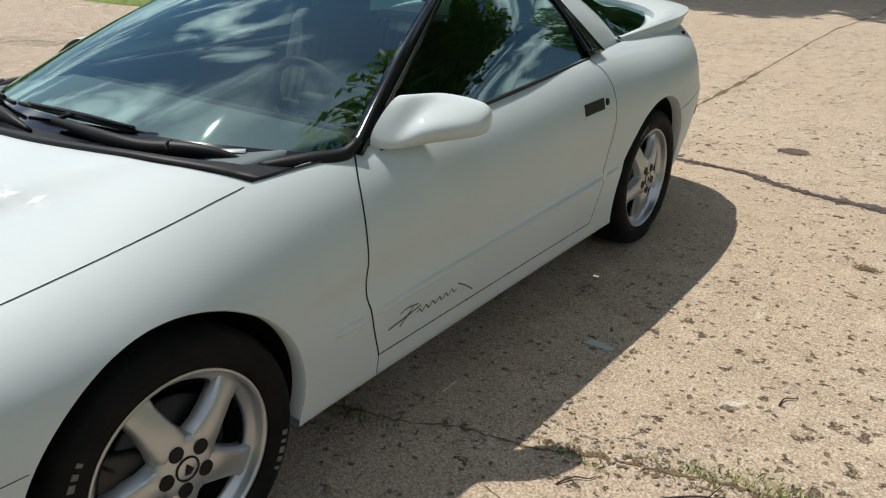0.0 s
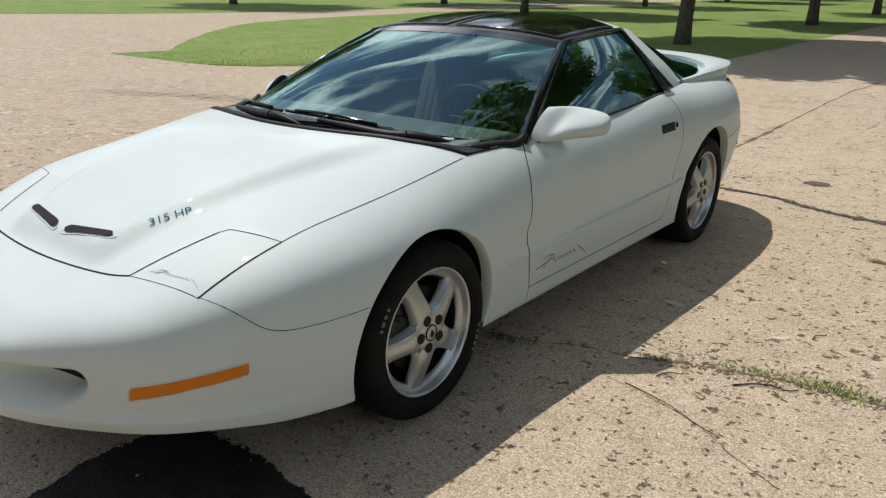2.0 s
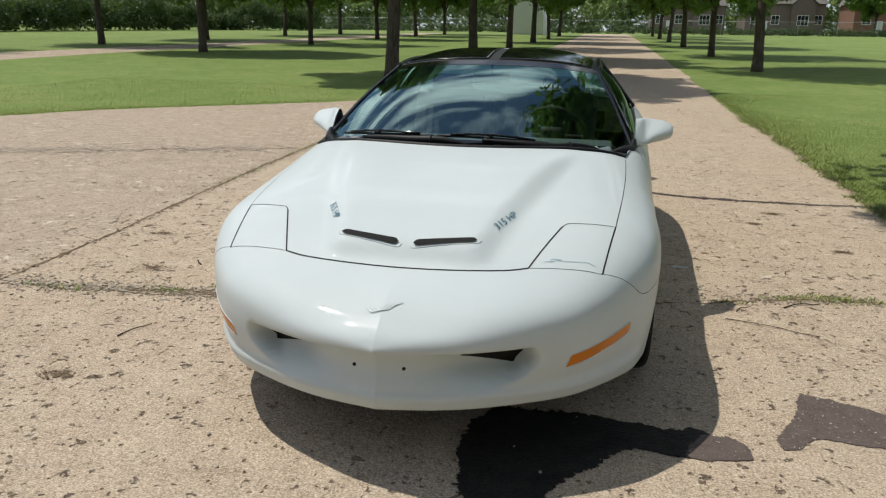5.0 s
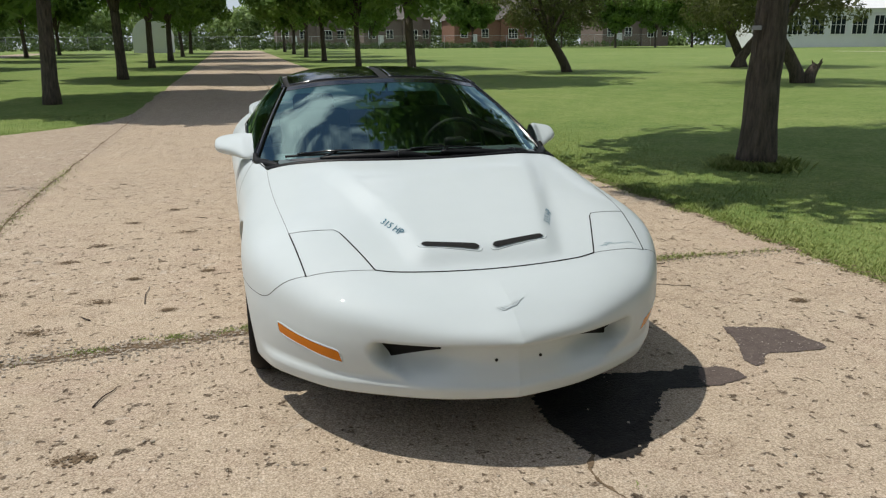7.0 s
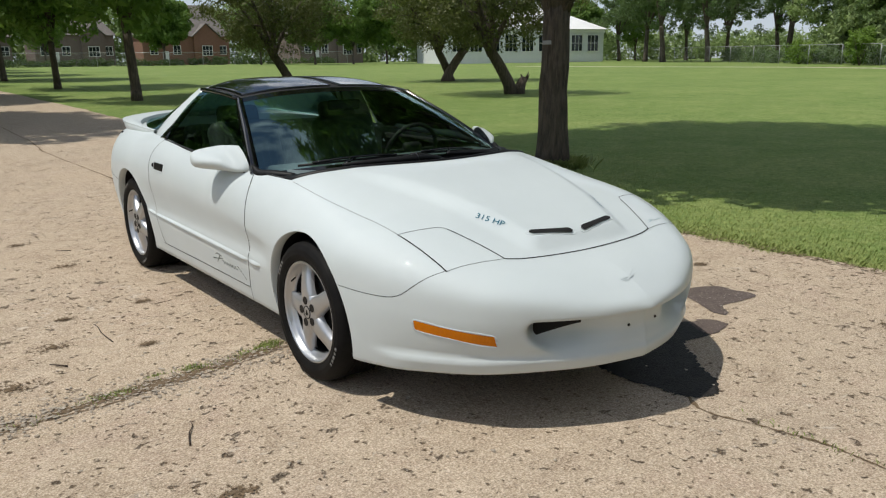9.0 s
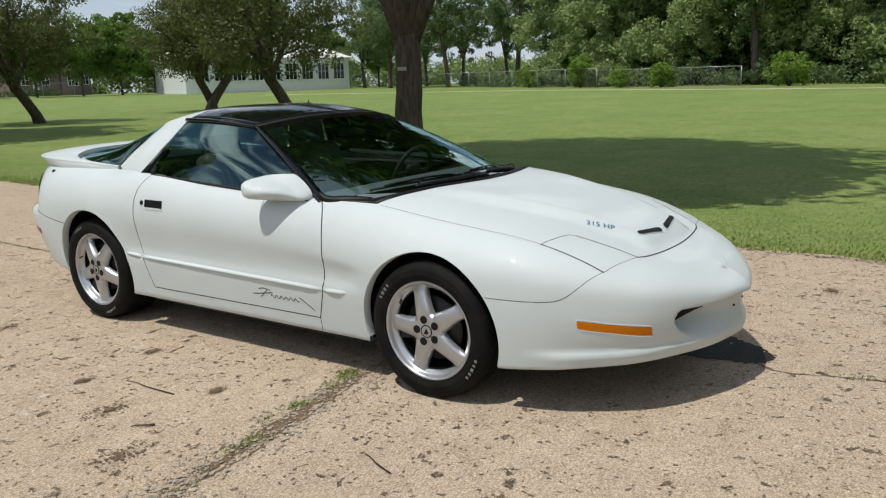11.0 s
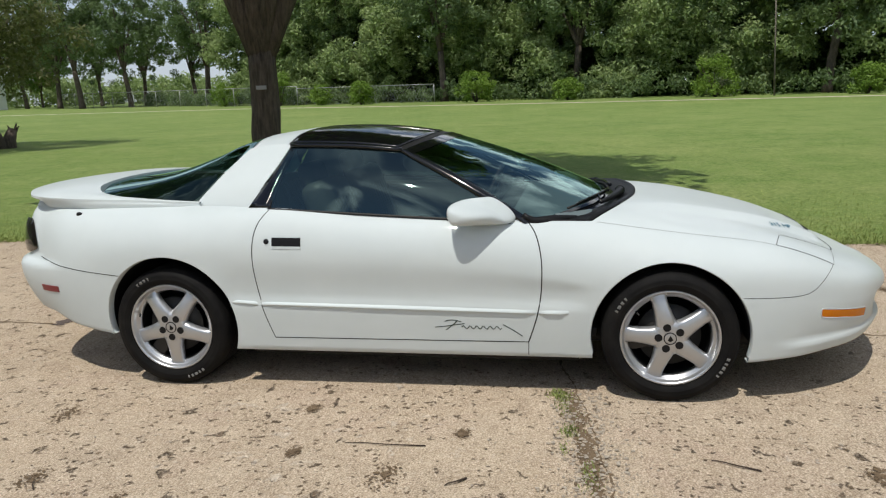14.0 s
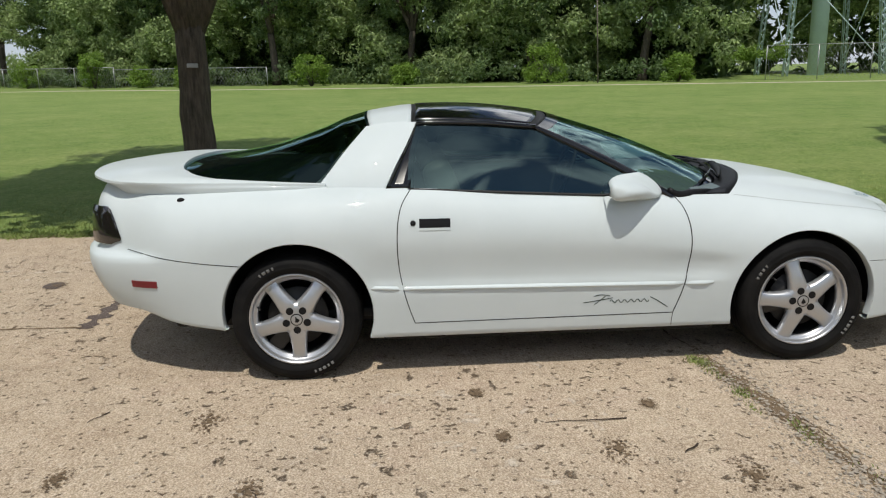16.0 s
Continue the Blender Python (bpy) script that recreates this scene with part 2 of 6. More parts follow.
        # dirt and the pit's own shade, both put into the colour
        col = k.mix(k.math("MULTIPLY", hole, .9), col, k.ramp(k.noise(p, sc * 7, 4, .7), [(.40, (.085, .056, .036)), (.62, (.36, .275, .19))]))
        h = k.math("SUBTRACT", h, k.math("MULTIPLY", hole, depth))
    # pale spalls
    n = k.noise(p, 7.5, 6, .66, .3)
    edge = k.math("SUBTRACT", .665, k.math("MULTIPLY", k.math("ADD", worn, k.math("MULTIPLY", slab, .5)), .085))
    chip = k.math("MULTIPLY", k.math("SUBTRACT", n, edge), 9.0, True)
    col = k.mix(k.math("MULTIPLY", chip, .75), col, (.82, .75, .66))
    h = k.math("SUBTRACT", h, k.math("MULTIPLY", chip, .5))
    k.set(Base_Color=k.mix(1.0, col, (.87, .832, .80), "MULTIPLY"), Normal=k.bump(h, 1.0, .013))
    k.b.inputs["Specular IOR Level"].default_value = .25
    return m


CONCRETE = make_concrete()


def make_grass():
    m = mat("lawn", (.08, .14, .03), .9)
    k = Net(m)
    p = k.position()
    a = k.noise(p, .20, 5, .62)
    b = k.noise(p, 1.3, 6, .7, .4)
    c = k.noise(p, 45, 5, .75)
    d = k.noise(p, 16, 4, .7)
    col = k.ramp(a, [(.34, (.080, .150, .036)), (.50, (.160, .228, .060)), (.64, (.300, .320, .120))])
    col = k.mix(k.ramp(b, [(.42, grey(0)), (.60, grey(.75))]), col, (.310, .318, .128))
    col = k.mix(k.ramp(k.noise(p, .75, 5, .7, .6), [(.36, grey(.6)), (.52, grey(0))]), col, (.070, .128, .028))
    col = k.mix(k.ramp(k.noise(p, 5.5, 5, .72), [(.38, grey(.6)), (.55, grey(0))]), col, (.066, .118, .026))
    col = k.mix(k.ramp(k.noise(p, 3.1, 4, .6), [(.60, grey(0)), (.72, grey(.4))]), col, (.34, .31, .16))
    col = k.mix(.42, col, k.ramp(c, [(.3, (.05, .095, .018)), (.7, (.28, .37, .110))]))
    col = k.mix(.34, col, k.ramp(d, [(.34, (.04, .080, .014)), (.5, (.14, .205, .05)), (.66, (.32, .375, .135))]))
    k.set(Base_Color=k.mix(1.0, col, (1.06, 1.07, 1.08), "MULTIPLY"), Normal=k.bump(c, .5, .02, k.bump(d, .5, .05)))
    k.b.inputs["Specular IOR Level"].default_value = .15
    return m


LAWN = make_grass()


def make_leaf(name, dark, light, through=.35):
    m = mat(name, dark, .55)
    k = Net(m)
    r = k.node("ShaderNodeNewGeometry").outputs["Random Per Island"]
    col = k.ramp(r, [(0, dark), (1, light)])
    col = k.mix(k.ramp(k.noise(k.position(), .45, 3, .6), [(.35, grey(0)), (.65, grey(.55))]), col, tuple(c * f for c, f in zip(light, (1.25, 1.15, 1.3))))
    k.set(Base_Color=col)
    k.b.inputs["Specular IOR Level"].default_value = .3
    t = k.node("ShaderNodeBsdfTranslucent")
    k.put(t.inputs["Color"], k.mix(.5, col, (.16, .24, .03)))
    x = k.node("ShaderNodeMixShader")
    x.inputs[0].default_value = through
    k.l.new(k.b.outputs[0], x.inputs[1])
    k.l.new(t.outputs[0], x.inputs[2])
    k.l.new(x.outputs[0], k.n["Material Output"].inputs[0])
    return m


BLADE = make_leaf("grass_blade", (.16, .25, .058), (.38, .44, .15), .40)
LEAF = make_leaf("leaf_green", (.065, .132, .026), (.180, .300, .064), .48)
LEAF_OLIVE = make_leaf("leaf_olive", (.050, .062, .022), (.140, .150, .058))
LEAF_SHADE = make_leaf("leaf_shade", (.062, .108, .045), (.16, .235, .095))
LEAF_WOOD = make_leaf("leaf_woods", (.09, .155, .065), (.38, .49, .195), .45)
LEAF_LIME = make_leaf("leaf_lime", (.08, .16, .02), (.20, .32, .05))
# dark green of the hedge, also with shade put in for the wood's depths
LEAF_HEDGE_SHADE = make_leaf("leaf_hedge_shade", (.022, .045, .016), (.055, .095, .030))


def make_bark(name, a, b):
    m = mat(name, a, .9)
    k = Net(m)
    mp = k.node("ShaderNodeMapping")
    mp.inputs["Scale"].default_value = (1, 1, .16)
    k.put(mp.inputs[0], k.coords())
    n = k.noise(mp.outputs[0], 22, 6, .7)
    k.set(Base_Color=k.ramp(n, [(.3, a), (.7, b)]), Normal=k.bump(n, 1.0, .05))
    return m


BARK = make_bark("bark", (.034, .026, .020), (.150, .120, .093))


def make_soil(name, a, b, scale=14, rough=.95):
    m = mat(name, a, rough)
    k = Net(m)
    p = k.position()
    n = k.noise(p, scale, 6, .7)
    f = k.noise(p, scale * 8, 3, .6)
    k.set(Base_Color=k.mix(.4, k.ramp(n, [(.3, a), (.7, b)]), k.ramp(f, [(.3, a), (.7, b)])), Normal=k.bump(f, .7, .01))
    return m


SOIL = make_soil("crack_soil", (.085, .054, .030), (.26, .185, .112), 22)
OIL = make_soil("oil_stain", (.006, .006, .006), (.045, .040, .036), 11, .55)
OIL.node_tree.nodes["Principled BSDF"].inputs["Specular IOR Level"].default_value = .12
RUST = make_soil("tar_patch", (.065, .048, .042), (.16, .125, .11), 18)
_k = Net(RUST)
_c = _k.b.inputs["Base Color"].links[0].from_socket
_k.set(Base_Color=_k.mix(_k.ramp(_k.noise(_k.position(), 70, 2, .6), [(.66, grey(0)), (.70, grey(.8))]), _c, (.55, .50, .44)))
RUBBLE = make_soil("rubble", (.26, .215, .17), (.58, .51, .42), 30)
SAND = make_soil("sand_path", (.42, .38, .28), (.62, .57, .45), 3)
WALL_WHITE = make_soil("white_siding", (.62, .64, .66), (.72, .73, .74), 1.5)
SHED_WHITE = make_soil("white_vinyl", (.72, .73, .74), (.80, .80, .80), 1.0)
ROOF_WHITE = make_soil("white_roof", (.72, .73, .74), (.82, .82, .82), 1.0)
BRICK = make_soil("brown_brick", (.125, .095, .085), (.20, .155, .14), 3)
BRICK_ORANGE = make_soil("orange_brick", (.17, .085, .060), (.24, .125, .09), 3)
SHINGLE = make_soil("grey_shingle", (.13, .115, .105), (.21, .19, .175), 2)
PANE = mat("window_pane", (.02, .025, .03), .08, 0, .3)
FRAME_WHITE = mat("white_frame", (.72, .73, .73), .5)
GALV = mat("galvanised_steel", (.36, .37, .37), .45, .6)
TOWER = make_soil("tower_paint", (.46, .58, .62), (.54, .66, .69), 1.2)
WOOD_POLE = make_bark("pole_wood", (.10, .085, .07), (.22, .19, .16))
TWIG = mat("dry_twig", (.045, .030, .022), .9)
TAG = mat("grey_tag", (.30, .30, .30), .6)


# ================= small geometry kit =================
def pchip(xs, ys):
    """A smooth monotone curve through the points (xs, ys), held at both ends."""
    xs, ys, n = list(xs), list(ys), len(xs)
    h = [xs[i + 1] - xs[i] for i in range(n - 1)]
    d = [(ys[i + 1] - ys[i]) / h[i] for i in range(n - 1)]
    m = [d[0]] + [0.0] * (n - 2) + [d[-1]]
    for i in range(1, n - 1):
        if d[i - 1] * d[i] > 0:
            a, b = 2 * h[i] + h[i - 1], h[i] + 2 * h[i - 1]
            m[i] = (a + b) / (a / d[i - 1] + b / d[i])

    def at(x):
        if x <= xs[0]:
            return ys[0]
        if x >= xs[-1]:
            return ys[-1]
        i = next(k for k in range(n - 1) if x <= xs[k + 1])
        t = (x - xs[i]) / h[i]
        return ((1 + 2 * t) * (1 - t) ** 2 * ys[i] + t * (1 - t) ** 2 * h[i] * m[i]
                + t * t * (3 - 2 * t) * ys[i + 1] + t * t * (t - 1) * h[i] * m[i + 1])
    return at


def catmull(pts):
    """A smooth curve through 3D points; t from 0 to 1 goes by length."""
    pts = [Vector(p) for p in pts]
    n = len(pts)
    s = [0.0]
    for a, b in zip(pts, pts[1:]):
        s.append(s[-1] + (b - a).length)
    tang = []
    for i in range(n):
        if i == 0:
            v = (pts[1] - pts[0]) / (s[1] - s[0]) if n == 2 else (pts[1] - pts[0]) / (s[1] - s[0]) * 1.5 - (pts[2] - pts[0]) / (s[2] - s[0]) * 0.5
        elif i == n - 1:
            v = (pts[-1] - pts[-2]) / (s[-1] - s[-2]) if n == 2 else (pts[-1] - pts[-2]) / (s[-1] - s[-2]) * 1.5 - (pts[-1] - pts[-3]) / (s[-1] - s[-3]) * 0.5
        else:
            v = (pts[i + 1] - pts[i - 1]) / (s[i + 1] - s[i - 1])
        tang.append(v)

    def at(t):
        x = min(max(t, 0), 1) * s[-1]
        i = min(next((k for k in range(n - 1) if x <= s[k + 1]), n - 2), n - 2)
        h = s[i + 1] - s[i]
        t = (x - s[i]) / h
        return (pts[i] * ((1 + 2 * t) * (1 - t) ** 2) + tang[i] * (t * (1 - t) ** 2 * h)
                + pts[i + 1] * (t * t * (3 - 2 * t)) + tang[i + 1] * (t * t * (t - 1) * h))
    return at


def smooth(a, b, x):
    t = min(max((x - a) / (b - a), 0), 1)
    return t * t * (3 - 2 * t)


def part(name, bm, material, parent=None, label="", flat=False, recalc=True):
    """One mesh object from a bmesh, under a thing or a part."""
    if recalc:
        bmesh.ops.recalc_face_normals(bm, faces=bm.faces)
    me = bpy.data.meshes.new(name)
    bm.to_mesh(me)
    bm.free()
    me.materials.append(material)
    if not flat:
        me.shade_smooth()
    ob = new(name, me)
    ob.parent = parent
    return tagged(ob, label) if label else ob


def sharp(ob, degrees=35):
    ob.data.set_sharp_from_angle(angle=radians(degrees))
    return ob


def box(bm, size, m, bevel=0.0, segments=2):
    geo = bmesh.ops.create_cube(bm, size=1.0, matrix=m @ Matrix.Diagonal((*size, 1)))
    if bevel:
        edges = list({e for v in geo["verts"] for e in v.link_edges})
        bmesh.ops.bevel(bm, geom=edges, offset=bevel, segments=segments, affect="EDGES", profile=0.5)
    return bm


def grid_mesh(bm, rows, close=False):
    """Faces over a grid of points."""
    vs = [[bm.verts.new(p) for p in row] for row in rows]
    for a, b in zip(vs, vs[1:]):
        k = len(a)
        for i in range(k if close else k - 1):
            bm.faces.new((a[i], a[(i + 1) % k], b[(i + 1) % k], b[i]))
    return vs


def loft(curves, nu, nv):
    """Rows of points on a smooth surface through the curves."""
    cs = [catmull(c) for c in curves]
    cols = [catmull([c(i / nu) for c in cs]) for i in range(nu + 1)]
    return [[cols[i](j / nv) for i in range(nu + 1)] for j in range(nv + 1)]


def both(pts):
    """A curve given for x >= 0, from the side to the middle, carried over to the other side."""
    pts = [Vector(p) for p in pts]
    return pts + [Vector((-p.x, p.y, p.z)) for p in reversed(pts[:-1])]


def flip(pts, s):
    return [Vector((p[0] * s, p[1], p[2])) for p in pts]


def thick(ob, depth, offset=-1):
    md = ob.modifiers.new("thickness", "SOLIDIFY")
    md.thickness, md.offset = depth, offset
    return ob


def lathe(bm, profile, segments, m=Matrix(), close=False):
    """Turn (radius, height) pairs round the x axis of m: height runs along x."""
    rows = []
    for r, h in profile:
        rows.append([m @ Vector((h, r * math.cos(2 * math.pi * k / segments), r * math.sin(2 * math.pi * k / segments))) for k in range(segments)])
    if close:
        rows.append(rows[0])
    vs = grid_mesh(bm, rows, close=True)
    if close:
        bmesh.ops.remove_doubles(bm, verts=bm.verts, dist=1e-5)
    return vs


def tube(bm, pts, radius, sides=8, taper=1.0):
    pts = [Vector(p) for p in pts]
    rows = []
    n = len(pts)
    ref = Vector((0, 0, 1)) if abs((pts[-1] - pts[0]).normalized().z) < 0.9 else Vector((1, 0, 0))
    for i, p in enumerate(pts):
        t = (pts[min(i + 1, n - 1)] - pts[max(i - 1, 0)]).normalized()
        a = t.cross(ref).normalized()
        b = t.cross(a)
        r = radius[i] if isinstance(radius, (list, tuple)) else radius * (1 + (taper - 1) * i / max(n - 1, 1))
        rows.append([p + (a * math.cos(2 * math.pi * k / sides) + b * math.sin(2 * math.pi * k / sides)) * r for k in range(sides)])
    vs = grid_mesh(bm, rows, close=True)
    bm.faces.new(vs[0])
    bm.faces.new(vs[-1][::-1])
    return bm


# ================= ground =================
def gz(x, y):
    """The ground's height: level round the car, rising gently away from it."""
    d = math.hypot(x, y) - 9
    return .010 * d * smooth(0, 10, d) * (1 if d < 120 else 120 / d) if d > 0 else 0.0


def sheet(name, outline_rows, material, lift=0.0, **tags):
    bm = bmesh.new()
    grid_mesh(bm, [[Vector((x, y, gz(x, y) + lift)) for x, y in row] for row in outline_rows])
    for f in bm.faces:
        if f.normal.z < 0:
            f.normal_flip()
    ob = part(name, bm, material, recalc=False)
    return tagged(ob, **tags)


def spread(n, reach, power=2.2):
    return [math.copysign(abs(t) ** power, t) * reach for t in [2 * i / n - 1 for i in range(n + 1)]]


_c = spread(90, 2500, 3.0)
sheet("ground", [[(x, y) for x in _c] for y in _c], LAWN, -.012, label="wide green mown lawn with sun and shade", category="lawn", kind="structure")

EDGE_R = 2.97


def edge_r(y):
    return EDGE_R + .12 * noise.noise((y * .6, 3.1, 0)) + .09 * noise.noise((y * 2.7, 8.1, 0)) + .05 * noise.noise((y * 7.1, 2.1, 0)) + .12 * smooth(6, 30, y)


def edge_l(y):
    """The left edge of the paving: wide apron near the car, then the road."""
    wob = .10 * noise.noise((y * .7, 13.1, 0)) + .05 * noise.noise((y * 3, 18.1, 0))
    t = pchip((-30, -12, 0, 4.6, 5.6, 7.4, 9.0, 10.6, 12.6, 15, 130), (-3.1, -18, -34, -34, -9.6, -8.0, -6.2, -4.4, -3.3, -3.1, -3.1))
    return t(y) + wob


_ys = [-90 + i * 3 for i in range(26)] + [-12 + i * .1 for i in range(340)] + [22 + i * 2 for i in range(45)]
sheet("road", [[(edge_l(y) + (edge_r(y) - edge_l(y)) * t / 24, y) for t in range(25)] for y in _ys], CONCRETE, .0, label="weathered pale concrete driveway with cracks and pits", category="driveway", kind="structure")
_ys = [4.2 + i * .4 for i in range(30)] + [16.5 + i * 2.5 for i in range(34)]
_pl = pchip((4, 8, 14, 20, 30, 120), (-34, -30, -26.5, -25, -24.6, -24.5))
_pr = pchip((4, 5.4, 8, 11, 14.5, 20, 30, 120), (-11.0, -11.6, -14.2, -17.0, -19.4, -20.6, -21.0, -21))
sheet("path", [[(_pl(y) + (_pr(y) + .1 * noise.noise((y, 5, 0)) - _pl(y)) * t / 10, y) for t in range(11)] for y in _ys], CONCRETE, -.008, label="pale concrete side drive across the lawn", category="path", kind="structure")
_sx = pchip((-60, -30, -18, 0, 14, 30, 60), (30, 40, 45, 51, 55, 60, 56))
sheet("sand_track", [[(_sx(y) + w, y) for w in (-.6, 0, .6)] for y in range(-60, 62, 3)], SAND, .0, label="pale worn track along the far lawn edge", category="track", kind="structure")


def blot(name, pts, material, lift, rough=.06, seed=0, **tags):
    """A thin stain or filled hole with a ragged, crumbled outline, made of small cells."""
    c = catmull([(x, y, 0) for x, y in pts] + [(pts[0][0], pts[0][1], 0)])
    rim = np.array([c(i / 90)[:2] for i in range(90)])
    nxt = np.roll(rim, -1, 0)
    cell = .006
    lo, hi = rim.min(0) - .05, rim.max(0) + .05
    gx, gy = np.meshgrid(np.arange(lo[0], hi[0], cell), np.arange(lo[1], hi[1], cell))
    g = np.stack([gx.ravel(), gy.ravel()], 1)
    inside = np.zeros(len(g), bool)
    near = np.full(len(g), 9.0)
    for a, b in zip(rim, nxt):
        cross = ((a[1] > g[:, 1]) != (b[1] > g[:, 1])) & (g[:, 0] < (b[0] - a[0]) * (g[:, 1] - a[1]) / (b[1] - a[1] + 1e-12) + a[0])
        inside ^= cross
        t = np.clip(((g - a) @ (b - a)) / ((b - a) @ (b - a) + 1e-12), 0, 1)
        near = np.minimum(near, np.linalg.norm(g - a - t[:, None] * (b - a), axis=1))
    depth = np.where(inside, near, -near)
    wob = np.array([noise.noise((x * 7 + seed, y * 7, 1)) + .45 * noise.noise((x * 31 + seed, y * 31, 2)) + .25 * noise.noise((x * 90, y * 90 + seed, 3)) for x, y in g])
    keep = depth + rough * wob > 0
    vs, fs, ids = [], [], {}
    nx = gx.shape[1]
    for q in np.nonzero(keep)[0]:
        r, k = divmod(int(q), nx)
        face = []
        for dr, dk in ((0, 0), (0, 1), (1, 1), (1, 0)):
            key = (r + dr, k + dk)
            if key not in ids:
                ids[key] = len(vs)
                x, y = lo[0] + (key[1] - .5) * cell, lo[1] + (key[0] - .5) * cell
                vs.append((x + .002 * noise.noise((x * 200, y * 200, 5)), y + .002 * noise.noise((x * 200, y * 200, 8)), lift))
            face.append(ids[key])
        fs.append(face)
    me = bpy.data.meshes.new(name)
    me.from_pydata(vs, [], fs)
    me.materials.append(material)
    return tagged(new(name, me), **tags)


def crack(name, pts, width, material, lift=.003, seed=0, step=.018, **tags):
    c = catmull([(x, y, 0) for x, y in pts])
    length = sum(math.dist(a, b) for a, b in zip(pts, pts[1:]))
    n = int(length / (step if length < 15 else step * 3))
    rows = []
    for i in range(n + 1):
        p = c(i / n)
        t = (c(min(i + 1, n) / n) - c(max(i - 1, 0) / n)).normalized()
        b = Vector((-t.y, t.x, 0))
        w = width * (.12 + 1.5 * noise.noise((i * .11, seed, 1)) ** 2 + .9 * abs(noise.noise((i * .7, seed, 4))))
        o = b * (.012 * noise.noise((i * .63, seed, 7)) + .03 * noise.noise((i * .07, seed, 9)))
        q = p + o
        rows.append([Vector((v.x, v.y, gz(v.x, v.y) + lift)) for v in (q - b * w / 2, q, q + b * w / 2)])
    bm = bmesh.new()
    grid_mesh(bm, rows)
    for f in bm.faces:
        f.normal_update()
        if f.normal.z < 0:
            f.normal_flip()
    return tagged(part(name, bm, material, recalc=False), **tags)


CR = dict(label="narrow soil-filled crack in the concrete", category="crack", kind="structure")
crack("crack", [(-3.4, -1.05), (-2.5, -1.02), (-1.7, -.98), (-1.2, -.92), (-.6, -.80), (.7, -.58), (1.4, -.34), (2.0, -.18), (2.95, -.2)], .030, SOIL, seed=1, **CR)
blot("soil_band", [(-.85, -.79), (-1.2, -.835), (-1.6, -.88), (-1.95, -.94), (-2.0, -.975), (-1.6, -.945), (-1.2, -.895), (-.85, -.835)], SOIL, .0034, .035, 11, label="crumbled soil-filled break along the crack", category="crack", kind="structure")
crack("crack", [(-2.75, -9), (-2.72, -.6), (-2.72, .0), (-2.8, 1.0), (-2.92, 3.4), (-2.95, 6), (-3.0, 12)], .050, SOIL, seed=3, **CR)
crack("crack", [(.05, 2.72), (.6, 2.72), (1.0, 2.68), (1.3, 2.55), (1.75, 2.48), (2.4, 2.46), (2.95, 2.5)], .19, RUST, seed=4, **CR)
crack("crack", [(.08, 2.75), (.12, 4.8), (.1, 6.4), (.05, 10), (.2, 12.5), (.2, 40)], .065, SOIL, seed=5, **CR)
crack("crack", [(.30, -2.45), (.22, -2.6), (.30, -2.85), (.33, -3.3), (.32, -5), (.3, -9)], .030, SOIL, seed=6, **CR)
crack("crack", [(-17, 3.2), (-10.1, 2.25), (-8, 3.3), (-6.0, 3.0), (-4.2, 3.9), (-3, 4.2)], .032, SOIL, seed=7, **CR)
crack("crack", [(-20, 7.2), (-17.3, 8.2), (-14.6, 7.6)], .06, SOIL, seed=8, **CR)
crack("crack", [(-10, -1.2), (-6, -1.1), (-3.4, -1.05)], .03, SOIL, seed=9, **CR)
crack("crack", [(1.25, -.62), (1.6, -.72), (2.0, -.95)], .010, SOIL, seed=10, **CR)
crack("crack", [(-3, 8.2), (-1, 8.1), (.2, 8.3), (3, 8.2)], .03, SOIL, seed=11, **CR)
blot("oil_stain", [(.30, -1.86), (.751, -1.845), (.944, -1.886), (1.09, -1.895), (1.02, -2.067), (.865, -2.064), (.752, -2.12), (.641, -2.276), (.515, -2.461), (.434, -2.541), (.30, -2.50), (.22, -2.2)], OIL, .0032, .04, 1, label="black oil stain on the concrete", category="stain", kind="structure")
blot("tar_patch", [(1.522, -1.458), (1.708, -1.516), (1.829, -1.594), (1.830, -1.707), (1.835, -1.84), (1.672, -1.852), (1.494, -1.85), (1.415, -1.944), (1.356, -1.935), (1.379, -1.828), (1.475, -1.628)], RUST, .0036, .022, 2, label="brown tar patch in the concrete", category="patch", kind="structure")
blot("tar_patch", [(1.075, -1.896), (1.221, -1.927), (1.244, -2.011), (1.201, -2.06), (1.029, -2.067)], RUST, .0042, .022, 3, label="small brown tar patch in the concrete", category="patch", kind="structure")
blot("tar_patch", [(1.03, 3.33), (1.12, 3.30), (1.21, 3.35), (1.18, 3.43), (1.07, 3.43)], RUST, .0042, .03, 7, label="small brown blot on the concrete", category="patch", kind="structure")
blot("paint_mark", [(1.13, .245), (1.23, .25), (1.235, .275), (1.14, .285)], PALE_INK, .0042, .006, 8, label="small pale paint mark on the concrete", category="mark", kind="structure")


def pit(x, y, r, seed):
    """A crumbled hollow filled with dirt: many small uneven spots in one mesh."""
    rng = np.random.default_rng(seed)
    bm = bmesh.new()
    for k in range(170):
        a, d = rng.uniform(0, 6.283), r * rng.uniform() ** .7
        cx, cy, q = x + 1.35 * d * math.cos(a), y + .85 * d * math.sin(a), (.003 + .010 * rng.uniform() ** 2) * (1.3 - d / r)
        vs = []
        for j in range(9):
            t = 2 * math.pi * j / 9
            w = q * rng.uniform(.6, 1.2)
            vs.append(bm.verts.new((cx + w * math.cos(t), cy + w * math.sin(t), .0022 + .00003 * k)))
        bm.faces.new(vs)
    return tagged(part("pit", bm, SOIL, recalc=False, flat=True), "shallow dirt-filled pit in the concrete", "pit", kind="structure")


